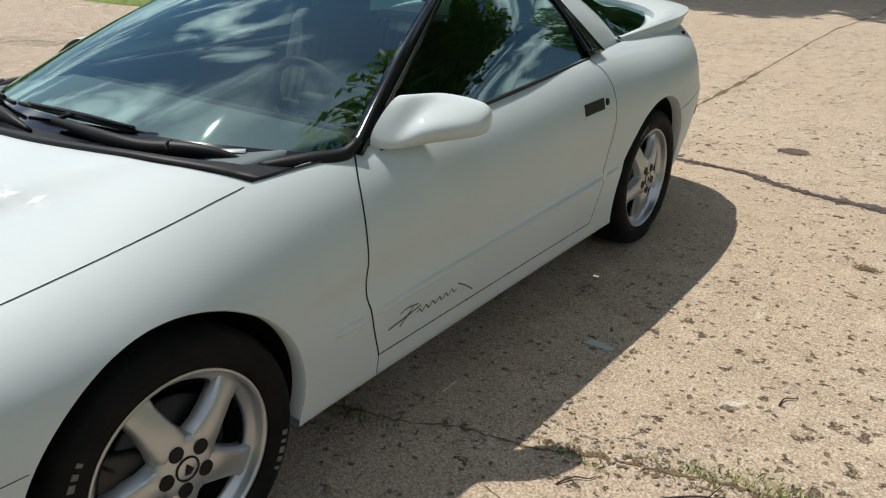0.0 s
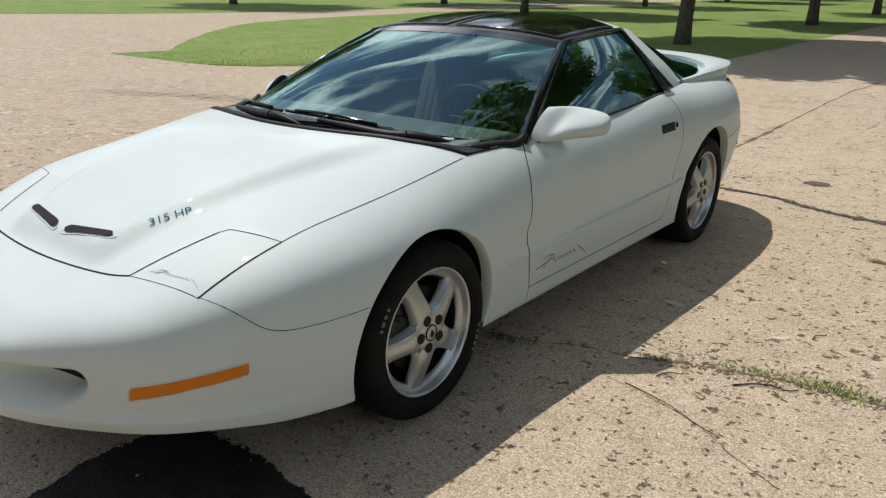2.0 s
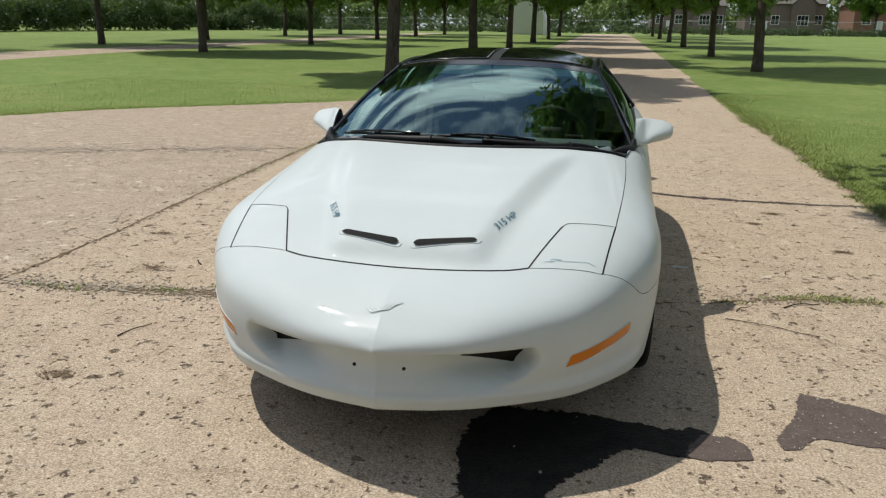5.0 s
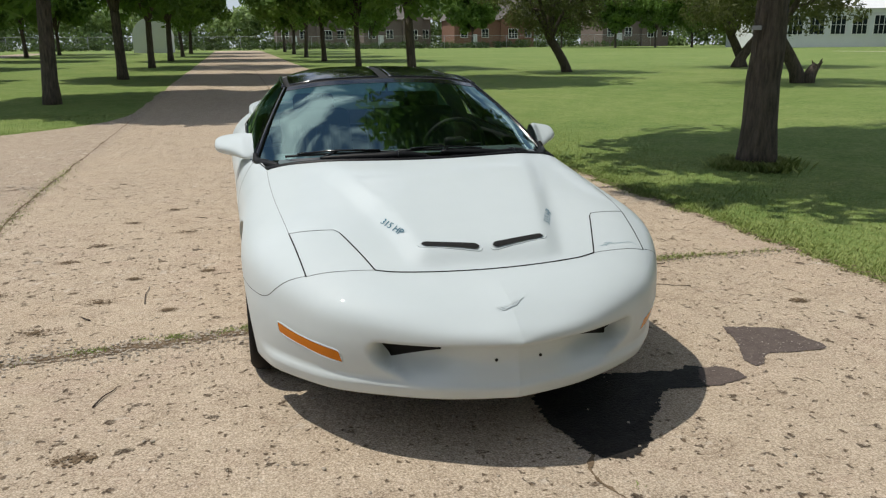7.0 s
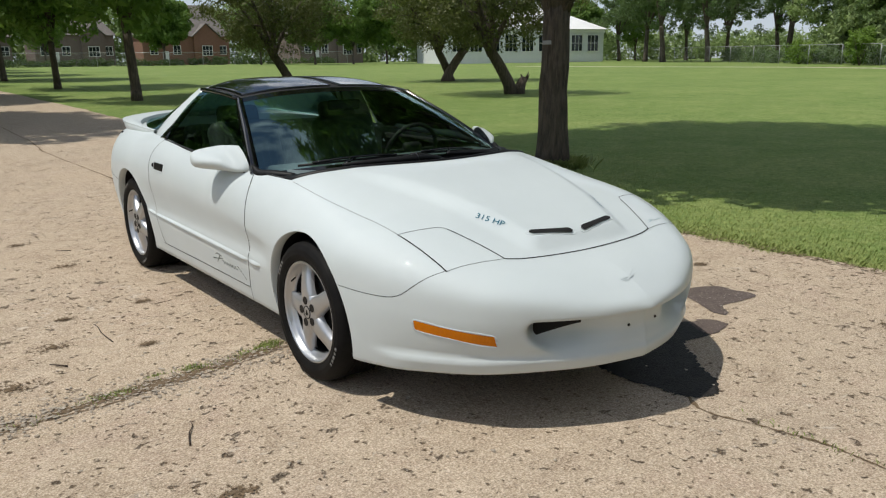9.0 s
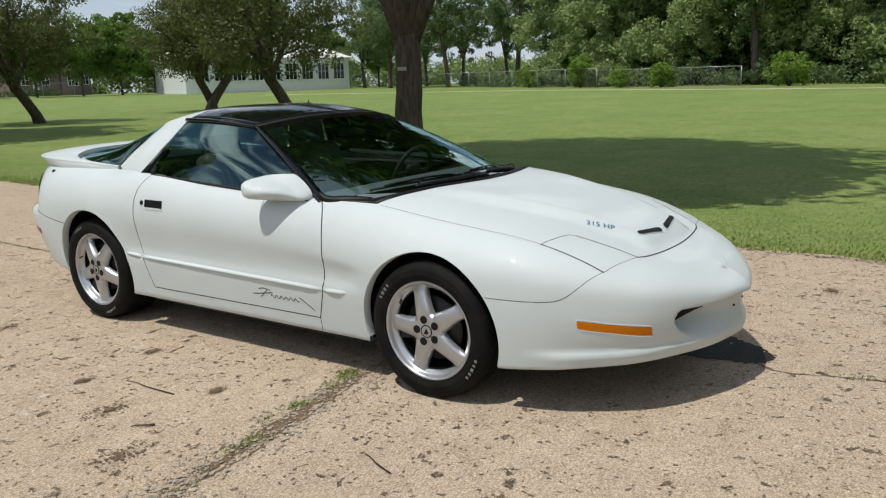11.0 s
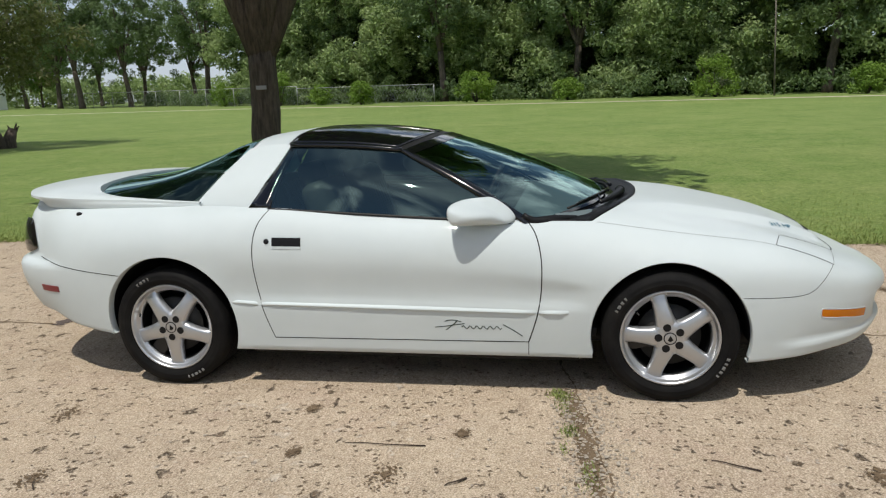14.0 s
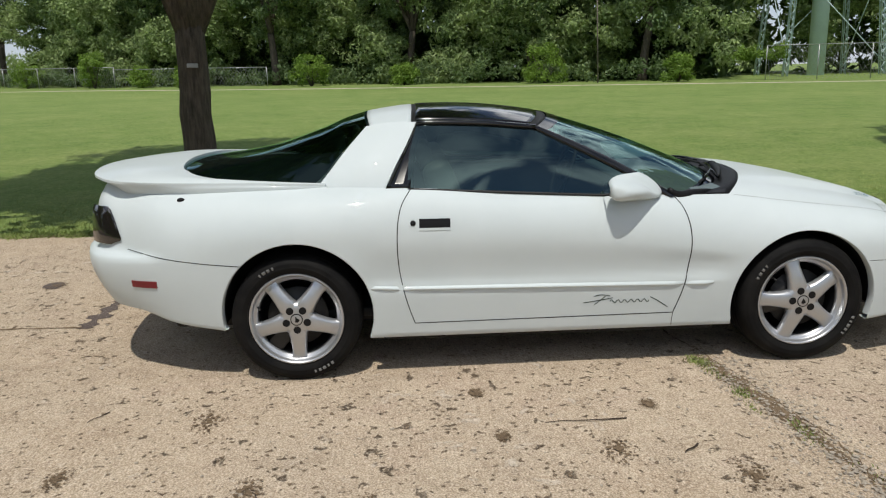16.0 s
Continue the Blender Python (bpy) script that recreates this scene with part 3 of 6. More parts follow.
for _x, _y, _r, _s in ((-1.76, -.10, .10, 4), (-1.33, 1.64, .11, 5), (-1.6, .35, .05, 6), (-1.15, .42, .05, 7), (1.12, 3.35, .12, 8), (-1.95, 1.35, .09, 9), (-2.1, .9, .08, 10), (-1.75, -2.6, .16, 11), (-1.2, -3.0, .11, 12), (-2.2, -1.9, .14, 13), (2.05, 2.0, .09, 14), (2.3, .9, .07, 15), (1.85, 1.6, .05, 16), (-1.8, 2.1, .07, 17), (-2.3, -2.8, .10, 18), (-2.0, -.55, .12, 19), (-1.55, -2.0, .08, 20), (1.3, -3.0, .09, 21), (1.9, -2.6, .08, 22), (2.2, -1.2, .06, 23), (-1.35, -.35, .05, 24), (-1.5, 2.6, .08, 25), (-2.4, .2, .10, 26)):
    pit(_x, _y, _r, _s)


def crumbs(name, line, reach, n, size, seed, material, lift, **tags):
    """A crumbled strip along a crack: many small uneven flakes in one mesh."""
    rng = np.random.default_rng(seed)
    c = catmull([(x, y, 0) for x, y in line])
    bm = bmesh.new()
    for k in range(n * 3):
        t = rng.uniform()
        p = c(t)
        w = reach * (.35 + .65 * abs(noise.noise((t * 9, seed, 2))) * 1.6)
        cx, cy, q = p.x + rng.normal() * w * .5, p.y + rng.normal() * w * .5, .55 * size * rng.uniform(.3, 1.4) ** 2
        vs = []
        for j in range(7):
            a = 2 * math.pi * j / 7
            r = q * rng.uniform(.5, 1.25)
            vs.append(bm.verts.new((cx + 1.3 * r * math.cos(a), cy + r * math.sin(a), gz(cx, cy) + lift + .000006 * k)))
        bm.faces.new(vs)
    return tagged(part(name, bm, material, recalc=False, flat=True), **tags)


CRUMB = dict(label="crumbled dirt and flakes along the crack", category="rubble", kind="stuff")
crumbs("crumbled_edge", [(-.75, -.80), (-1.2, -.86), (-1.6, -.90), (-2.0, -.96), (-2.6, -1.0)], .13, 160, .011, 51, SOIL, .0022, **CRUMB)
crumbs("crumbled_edge", [(-.9, -.80), (-1.6, -.90), (-2.2, -.97), (-3.4, -1.05)], .17, 320, .010, 52, RUBBLE, .0044, **CRUMB)
crumbs("crumbled_edge", [(1.3, -.36), (1.7, -.25), (2.1, -.18), (2.95, -.2)], .08, 120, .010, 53, SOIL, .0022, **CRUMB)
crumbs("crumbled_edge", [(-2.72, -2), (-2.72, .0), (-2.85, 2.0), (-2.95, 5)], .12, 300, .012, 54, SOIL, .0022, **CRUMB)
crumbs("crumbled_edge", [(-6, -1.1), (-4.2, -1.05), (-2.8, -1.0)], .25, 160, .014, 55, SOIL, .0022, **CRUMB)
crumbs("crumbled_edge", [(-8, 2.4), (-6, 3.2), (-4.2, 3.8), (-3.1, 4.3)], .7, 900, .020, 56, RUBBLE, .0022, **CRUMB)
crumbs("crumbled_edge", [(2.85, -5), (2.95, -2), (2.95, 1), (2.98, 5), (3.0, 10)], .12, 900, .014, 57, SOIL, .0022, **CRUMB)
crumbs("crumbled_edge", [(.6, 2.72), (1.0, 2.68), (1.3, 2.55), (1.75, 2.48), (2.4, 2.46)], .05, 260, .014, 58, RUST, .0030, **CRUMB)


# ================= the car's skin =================
# Half plan outline at the widest level, nose to tail.
OX = (0, .25, .455, .62, .732, .812, .862, .90, .918, .92, .910, .916, .926, .935, .943, .925, .885, .82, .70, .45, 0)
OY = (-2.48, -2.425, -2.33, -2.215, -2.08, -1.94, -1.82, -1.66, -1.45, -1.28, -.9, -.4, .2, .7, 1.28, 1.66, 1.9, 2.1, 2.30, 2.42, 2.48)
OU = [0.0]
for _i in range(1, len(OX)):
    OU.append(OU[-1] + math.hypot(OX[_i] - OX[_i - 1], OY[_i] - OY[_i - 1]))
UMAX = OU[-1]
_out = catmull([(x, y, 0) for x, y in zip(OX, OY)])


def along(ys, values):
    """Values given at stations of the outline, as a smooth function of the way along it."""
    return pchip([OU[OY.index(y)] for y in ys], values)


spine_y = along((-2.48, -1.66, -1.28, -.9, 1.28, 1.66, 2.48), (-1.62, -1.56, -1.265, -.9, 1.28, 1.62, 1.9))
wide_z = along((-2.48, -2.215, -1.94, -1.66, -1.28, -.9, -.4, .2, 1.28, 1.66, 1.9, 2.48), (.460, .465, .48, .51, .56, .60, .67, .70, .72, .68, .62, .58))
low_z = along((-2.48, -2.33, -2.08, -1.82, -1.66, -.9, 1.28, 1.66, 1.9, 2.1, 2.48), (.255, .250, .235, .218, .208, .203, .212, .272, .305, .36, .40))
# Height of the middle line, and the fullness of the cross-sections.
mid_z = pchip((-2.48, -2.455, -2.40, -2.33, -2.13, -2.0, -1.8, -1.62, -1.4, -1.17, -1.0, -.6, 0, .7, 1.2, 1.6, 1.9, 2.25, 2.38, 2.45, 2.48),
              (.460, .492, .530, .571, .650, .705, .775, .818, .862, .905, .930, .96, .98, 1.0, .99, 1.0, 1.0, .985, .94, .80, .58))
pw = pchip((-2.48, -2.04, -1.8, -1.5, -1.28, -.9, -.4, .2, .7, 1.28, 1.66, 2.48), (3.6, 4.3, 3.8, 3.7, 4.0, 5.3, 6.5, 6.9, 9, 7.0, 6.5, 8))
qw = pchip((-2.48, -2.3, -2.04, -1.8, -1.5, -1.28, -.9, 1.28, 2.48), (3.0, 3.6, 4.0, 4.0, 3.0, 2.4, 2.0, 2.0, 2.4))
tuck = along((-2.48, -2.08, -1.66, -.9, .2, 1.28, 1.66, 2.48), (.05, .055, .03, .05, .055, .05, .05, .12))


def dome(x, y):
    """The raised middle of the bonnet, ending in the two air intakes."""
    edge = .288 + (y + 2.02) * .27
    return .033 * smooth(edge + .05, edge - .05, abs(x)) * smooth(-2.13, -2.055, y) * smooth(-.95, -1.45, y)


_tab = [_out(i / 3000) for i in range(3001)]
_ty, _tx, _tu = [p.y for p in _tab], [p.x for p in _tab], [UMAX * i / 3000 for i in range(3001)]


def level(y):
    """Half width, widest level, middle height and fullness of the section at y."""
    u = float(np.interp(y, _ty, _tu))
    return max(float(np.interp(y, _ty, _tx)), 1e-4), wide_z(u), max(mid_z(y), wide_z(u)), pw(y), qw(y)


def upper(x, y):
    w, zw, zc, p, q = level(y)
    s = min(abs(x) / w, 1)
    return zw + (zc - zw) * max(1 - s ** p, 0) ** (1 / q) + dome(x, y) + .011 * max(0, 1 - abs(x) / .24) ** 2 * smooth(-2.16, -2.40, y)


def skin(u, v):
    """A point of the half skin: v 0..1 from the middle line to the widest line, 1..2 down to the lower edge."""
    e = _out(u / UMAX)
    ys, zw = spine_y(u), wide_z(u)
    if v <= 1:
        x, y = e.x * v, ys + (e.y - ys) * v
        z = upper(x, y) if v < 1 else zw
        d = .055 * smooth(.635, .665, z) * smooth(.99, .93, z) * smooth(1.85, 2.2, y)
        k = math.hypot(e.x, e.y - ys)
        return Vector((x - d * e.x / k, y - d * (e.y - ys) / k, z))
    t = v - 1
    a, b = _out((u - .01) / UMAX), _out((u + .01) / UMAX)
    n = Vector((b.y - a.y, -(b.x - a.x), 0))
    if u < .02 or u > UMAX - .02:
        n.x = 0
    n.normalize()
    z = zw + (low_z(u) - zw) * t
    d = tuck(u) * t ** 1.7
    d += .014 * smooth(min(.70, zw - .01), .53, z) * smooth(.452, .495, z) * smooth(-.98, -.78, e.y) * smooth(1.02, .84, e.y)
    far = .512 - .09 * (abs(t - .20) / .40) ** 2
    k = smooth(far, far - .035, e.x) * smooth(-2.0, -2.2, e.y)
    if k:
        d += k * (.034 + .06 * smooth(.1, .35, e.x)) * smooth(0, .06, t) * (1 - smooth(.28, .74, t)) 
    d -= .018 * smooth(.68, .79, t) * smooth(-1.72, -1.95, e.y)
    return Vector((e.x - n.x * d, e.y - n.y * d, z))


def feature(u):
    """v of the line that parts bonnet from wing, and cabin from door."""
    return _feat(u)


_feat = along((-2.48, -2.215, -2.08, -1.82, -1.66, -1.28, -.9, -.4, .2, .7, 1.28, 1.66, 2.48), (.84, .84, .93, .86, .826, .825, .838, .897, .896, .882, .81, .80, .80))


def skin_xy(x, y):
    """The upper skin above a place of the plan (x may be negative)."""
    return Vector((x, y, upper(x, y)))


def skin_yz(y, z, s=1):
    """The flank at a place of the side view."""
    w, zw, zc, p, q = level(y)
    if z > zw:
        f = min((z - zw) / max(zc - zw, 1e-4), 1) ** q
        x = w * max(1 - f, 0) ** (1 / p)
        d = .055 * smooth(.635, .665, z) * smooth(.99, .93, z) * smooth(1.85, 2.2, y)
        return Vector((s * (x - d), y, z))
    lo, hi = .62 if y > -2.26 else 0.0, UMAX
    for _ in range(30):
        u = (lo + hi) / 2
        q = skin(u, 1 + min((wide_z(u) - z) / (wide_z(u) - low_z(u)), 1)) if z <= wide_z(u) else skin(u, 1)
        if q.y < y:
            lo = u
        else:
            hi = u
    return Vector((s * q.x, q.y, q.z))


def normal_at(f, a, b):
    d = .004
    n = (f(a + d, b) - f(a - d, b)).cross(f(a, b + d) - f(a, b - d)).normalized()
    return n


def n_xy(x, y):
    n = normal_at(skin_xy, x, y)
    return n if n.z > 0 else -n


def n_yz(y, z, s):
    n = normal_at(lambda a, b: skin_yz(a, b, s), y, z)
    return n if n.x * s > 0 else -n


def ribbon(bm, pts, normals, width, lift=.0008):
    """A thin strip laid along points of the skin."""
    a = []
    for i, (p, n) in enumerate(zip(pts, normals)):
        t = (pts[min(i + 1, len(pts) - 1)] - pts[max(i - 1, 0)]).normalized()
        b = n.cross(t).normalized() * width / 2
        a.append([p + n * lift - b, p + n * (lift * 1.3), p + n * lift + b])
    grid_mesh(bm, a)


def line_xy(bm, corners, width, lift=.0008, step=.02, rounded=False):
    c = catmull([(x, y, 0) for x, y in corners]) if rounded else None
    pts = []
    if rounded:
        n = max(int(sum(math.dist(a, b) for a, b in zip(corners, corners[1:])) / step), 4)
        pts = [c(i / n) for i in range(n + 1)]
    else:
        for a, b in zip(corners, corners[1:]):
            n = max(int(math.dist(a, b) / step), 2)
            pts += [Vector((a[0] + (b[0] - a[0]) * i / n, a[1] + (b[1] - a[1]) * i / n, 0)) for i in range(n)]
        pts.append(Vector((*corners[-1], 0)))
    ribbon(bm, [skin_xy(p.x, p.y) for p in pts], [n_xy(p.x, p.y) for p in pts], width, lift)


def line_yz(bm, corners, s, width, lift=.0008, step=.02):
    c = catmull([(0, y, z) for y, z in corners]) if len(corners) > 2 else None
    n = max(int(sum(math.dist(a, b) for a, b in zip(corners, corners[1:])) / step), 3)
    pts = [c(i / n) if c else Vector((0, corners[0][0] + (corners[1][0] - corners[0][0]) * i / n, corners[0][1] + (corners[1][1] - corners[0][1]) * i / n)) for i in range(n + 1)]
    ribbon(bm, [skin_yz(p.y, p.z, s) for p in pts], [n_yz(p.y, p.z, s) for p in pts], width, lift)


def plate_yz(bm, corners, s, lift, nu=10, nv=4, sink=.01):
    """A plate with side walls on the flank; corners in order round it."""
    a, b, c, d = [Vector((0, y, z)) for y, z in corners]
    rows = []
    for j in range(nv + 1):
        w = j / nv
        row = []
        for i in range(nu + 1):
            t = i / nu
            p = (a * (1 - t) + b * t) * (1 - w) + (d * (1 - t) + c * t) * w
            row.append((skin_yz(p.y, p.z, s), n_yz(p.y, p.z, s)))
        rows.append(row)
    top = [[p + n * lift for p, n in r] for r in rows]
    low = [[p - n * sink for p, n in r] for r in rows]
    t = grid_mesh(bm, top)
    rim = lambda g: g[0] + [r[-1] for r in g[1:]] + g[-1][-2::-1] + [r[0] for r in g[-2:0:-1]]
    lo = [bm.verts.new(p) for p in rim(low)]
    up = rim(t)
    for i in range(len(up)):
        j = (i + 1) % len(up)
        bm.faces.new((up[i], up[j], lo[j], lo[i]))


def plate_xy(bm, corners, lift, nu=8, nv=8):
    a, b, c, d = [Vector((x, y, 0)) for x, y in corners]
    rows = []
    for j in range(nv + 1):
        w = j / nv
        row = []
        for i in range(nu + 1):
            t = i / nu
            p = (a * (1 - t) + b * t) * (1 - w) + (d * (1 - t) + c * t) * w
            row.append(skin_xy(p.x, p.y) + n_xy(p.x, p.y) * lift)
        rows.append(row)
    grid_mesh(bm, rows)


AXLES = ((-1.2835, .318, .372), (1.2735, .338, .374))


def car_panels(car):
    """The skin, cut into the panels that the joints show."""
    us = [.011 * i for i in range(80)] + [.88 + (UMAX - .88) * i / 300 for i in range(301)]
    vt = [i / 34 for i in range(35)]
    vo = [(i + 1) / 18 for i in range(18)]
    vd = [.02, .04, .07, .10, .14, .19, .25, .31, .37, .43, .49, .55, .61, .67, .73, .79, .85, .90, .95, 1.0]
    rows = []
    for u in us:
        f = feature(u)
        fine = [f + (1 - f) * (1 - (1 - i / 80) ** 2.5) for i in range(81)]
        pts = [skin(u, t) for t in fine]
        run = [0.0]
        for g, h in zip(pts, pts[1:]):
            run.append(run[-1] + (h - g).length)
        outer = [float(np.interp(t * run[-1], run, fine)) for t in vo]
        col = [skin(u, f * t) for t in vt] + [skin(u, t) for t in outer] + [skin(u, 1 + t) for t in vd]
        e = col[-1]
        inward = Vector((e.x, e.y - spine_y(u), 0)).normalized()
        col += [e - inward * .012 + Vector((0, 0, -.006)), e - inward * .06 + Vector((0, 0, .0))]
        if u == us[0] or u == us[-1]:
            for p in col:
                p.x = 0
        rows.append(col)
    nt, kf = len(vt), len(vt) - 1
    groups = {}

    def panel(c, j, s):
        x, y, z = abs(c.x), c.y, c.z
        side = "L" if s > 0 else "R"
        if j < kf and -1.142 + .20 * (x / .76) ** 2 + .045 * (x / .76) ** 6 < y < 1.12:
            return None
        door_a = -.62 - .06 * math.sin(min(max((z - .28) / .6, 0), 1) * math.pi)
        door_b = .695 + .075 * math.sin(min(max((z - .28) / .66, 0), 1) * math.pi)
        if j < kf and y < -.9:
            front = -2.15 + .05 * (x / .44) ** 2
            if .44 + .10 * (y + 2.1) / .27 < x and -2.05 < y < -1.78 + 0 * x:
                return "headlight_cover" + side
            if y > front and y > -2.1 - .0:
                return "bonnet"
            return "front_bumper"
        if y < -1.6 and (z < .525 or y < -2.0):
            return "front_bumper"
        if y > 1.6 and z < .61 + .06 * smooth(1.6, 2.06, y):
            return "rear_bumper"
        if j < kf:
            return "rear_deck"
        if y < door_a or z < .275 and y < -.6:
            return "front_wing" + side
        if y < door_b and z > .275:
            return "door" + side
        if z < .275 and -.62 < y < .93:
            return "sill" + side
        return "rear_quarter" + side
    for s in (1, -1):
        vid = {}
        for i in range(len(rows) - 1):
            for j in range(len(rows[0]) - 1):
                q = [(i, j), (i + 1, j), (i + 1, j + 1), (i, j + 1)]
                pts = [rows[a][b] for a, b in q]
                c = sum(pts, Vector()) / 4
                c.x *= s
                hole = any((c.y - ay) ** 2 + (c.z - az) ** 2 < ar * ar for ay, az, ar in AXLES) and abs(c.x) > .6
                name = None if hole else panel(c, j, s)
                if name:
                    groups.setdefault(name, []).append((s, q if s > 0 else q[::-1]))
    # arch edges drawn onto circles
    used = {q for fs in groups.values() for s, f in fs for q in f}
    count = {}
    for fs in groups.values():
        for s, f in fs:
            if s > 0:
                for q in f:
                    count[q] = count.get(q, 0) + 1
    moved = {}
    for (i, j), k in count.items():
        p = rows[i][j]
        for ay, az, ar in AXLES:
            d = math.hypot(p.y - ay, p.z - az)
            if k < 4 and d < ar + .035 and p.x > .6 and p.z > .225:
                y, z = ay + (p.y - ay) * ar / d, az + (p.z - az) * ar / d
                moved[i, j] = Vector((skin_yz(y, z).x, y, z))
    place = lambda q, s: Vector(((moved.get(q) or rows[q[0]][q[1]]).x * s, *(moved.get(q) or rows[q[0]][q[1]]).yz))
    # the nose keeps a keel: its middle line has a normal for either side
    spot = lambda p, s: (round(p.x, 5), round(p.y, 5), round(p.z, 5), s if abs(p.x) < 1e-5 and p.y < -2.2 else 0)
    # shared smooth normals
    full = bmesh.new()
    key = {}
    for fs in groups.values():
        for s, f in fs:
            vs = []
            for q in f:
                p = place(q, s)
                k = spot(p, s)
                if k not in key:
                    key[k] = full.verts.new(p)
                vs.append(key[k])
            if len(set(vs)) > 2:
                try:
                    full.faces.new(list(dict.fromkeys(vs)))
                except ValueError:
                    pass
    full.normal_update()
    # edges' normals at the arches stay those of the flank
    nrm = {k: v.normal.copy() for k, v in key.items()}
    for i, j in count:
        p = rows[i][j]
        if p.x < .6 or not any(math.hypot(p.y - ay, p.z - az) < ar + .09 for ay, az, ar in AXLES):
            continue
        n = (rows[i + 1][j] - rows[i - 1][j]).cross(rows[i][min(j + 1, len(rows[0]) - 1)] - rows[i][j - 1]).normalized()
        for s in (1, -1):
            c = place((i, j), s)
            k = spot(c, s)
            if k in nrm:
                m = Vector((s * n.x, n.y, n.z))
                nrm[k] = m if m.dot(nrm[k]) > 0 else -m
    full.free()
    made = {}
    titles = {"bonnet": "white bonnet with a raised middle", "front_bumper": "one-piece white front bumper", "rear_bumper": "white rear bumper"}
    for name, fs in groups.items():
        vs, faces, ids = [], [], {}
        for s, f in fs:
            face = []
            for q in f:
                p = place(q, s)
                k = spot(p, s)
                if k not in ids:
                    ids[k] = len(vs)
                    vs.append(k)
                if ids[k] not in face:
                    face.append(ids[k])
            if len(face) > 2:
                faces.append(face)
        plain = name[:-1] if name[-1] in "LR" else name
        me = bpy.data.meshes.new(plain)
        me.from_pydata([k[:3] for k in vs], [], faces)
        me.materials.append(PAINT)
        me.shade_smooth()
        ns = [nrm[k] for k in vs]
        me.normals_split_custom_set_from_vertices([tuple(n) for n in ns])
        ob = new(plain, me)
        ob.parent = car
        if plain in titles:
            tagged(ob, titles[plain])
        made[name] = ob
    return made


def arch_lips(car):
    for s in (1, -1):
        for ay, az, ar in AXLES:
            bm = bmesh.new()
            rows = []
            for k in range(61):
                a0 = math.asin((.228 - az) / ar)
                a = a0 + (math.pi - 2 * a0) * k / 60
                y, z = ay + ar * math.cos(a), az + ar * math.sin(a)
                lowest = low_z(float(np.interp(y, _ty, _tu))) + .006
                z = max(z, lowest)
                x = skin_yz(y, max(z, .24), s).x
                y2, z2 = ay + (ar - .004) * math.cos(a), max(az + (ar - .004) * math.sin(a), lowest)
                rows.append([Vector((x - s * .001, y, z)), Vector((x - s * .006, y2, z2)), Vector((x - s * .045, y2, z2))])
            grid_mesh(bm, rows)
            part("arch_lip", bm, PAINT, car)
            bm = bmesh.new()
            rows = []
            for k in range(41):
                a = a0 + .16 + (math.pi - 2 * a0 - .32) * k / 40
                c, w = math.cos(a), math.sin(a)
                rr = ar - .002
                x = skin_yz(ay + rr * c, max(az + rr * w, .24), s).x - s * .03
                zl = max(az + rr * w, low_z(float(np.interp(ay + rr * c, _ty, _tu))) + .02)
                rows.append([Vector((x, ay + rr * c, zl)), Vector((s * .52, ay + rr * c, zl)), Vector((s * .52, ay + .05 * c, az + .05 * w))])
            grid_mesh(bm, rows)
            part("wheel_housing", bm, BLACK_PLASTIC, car, "black wheel housing")


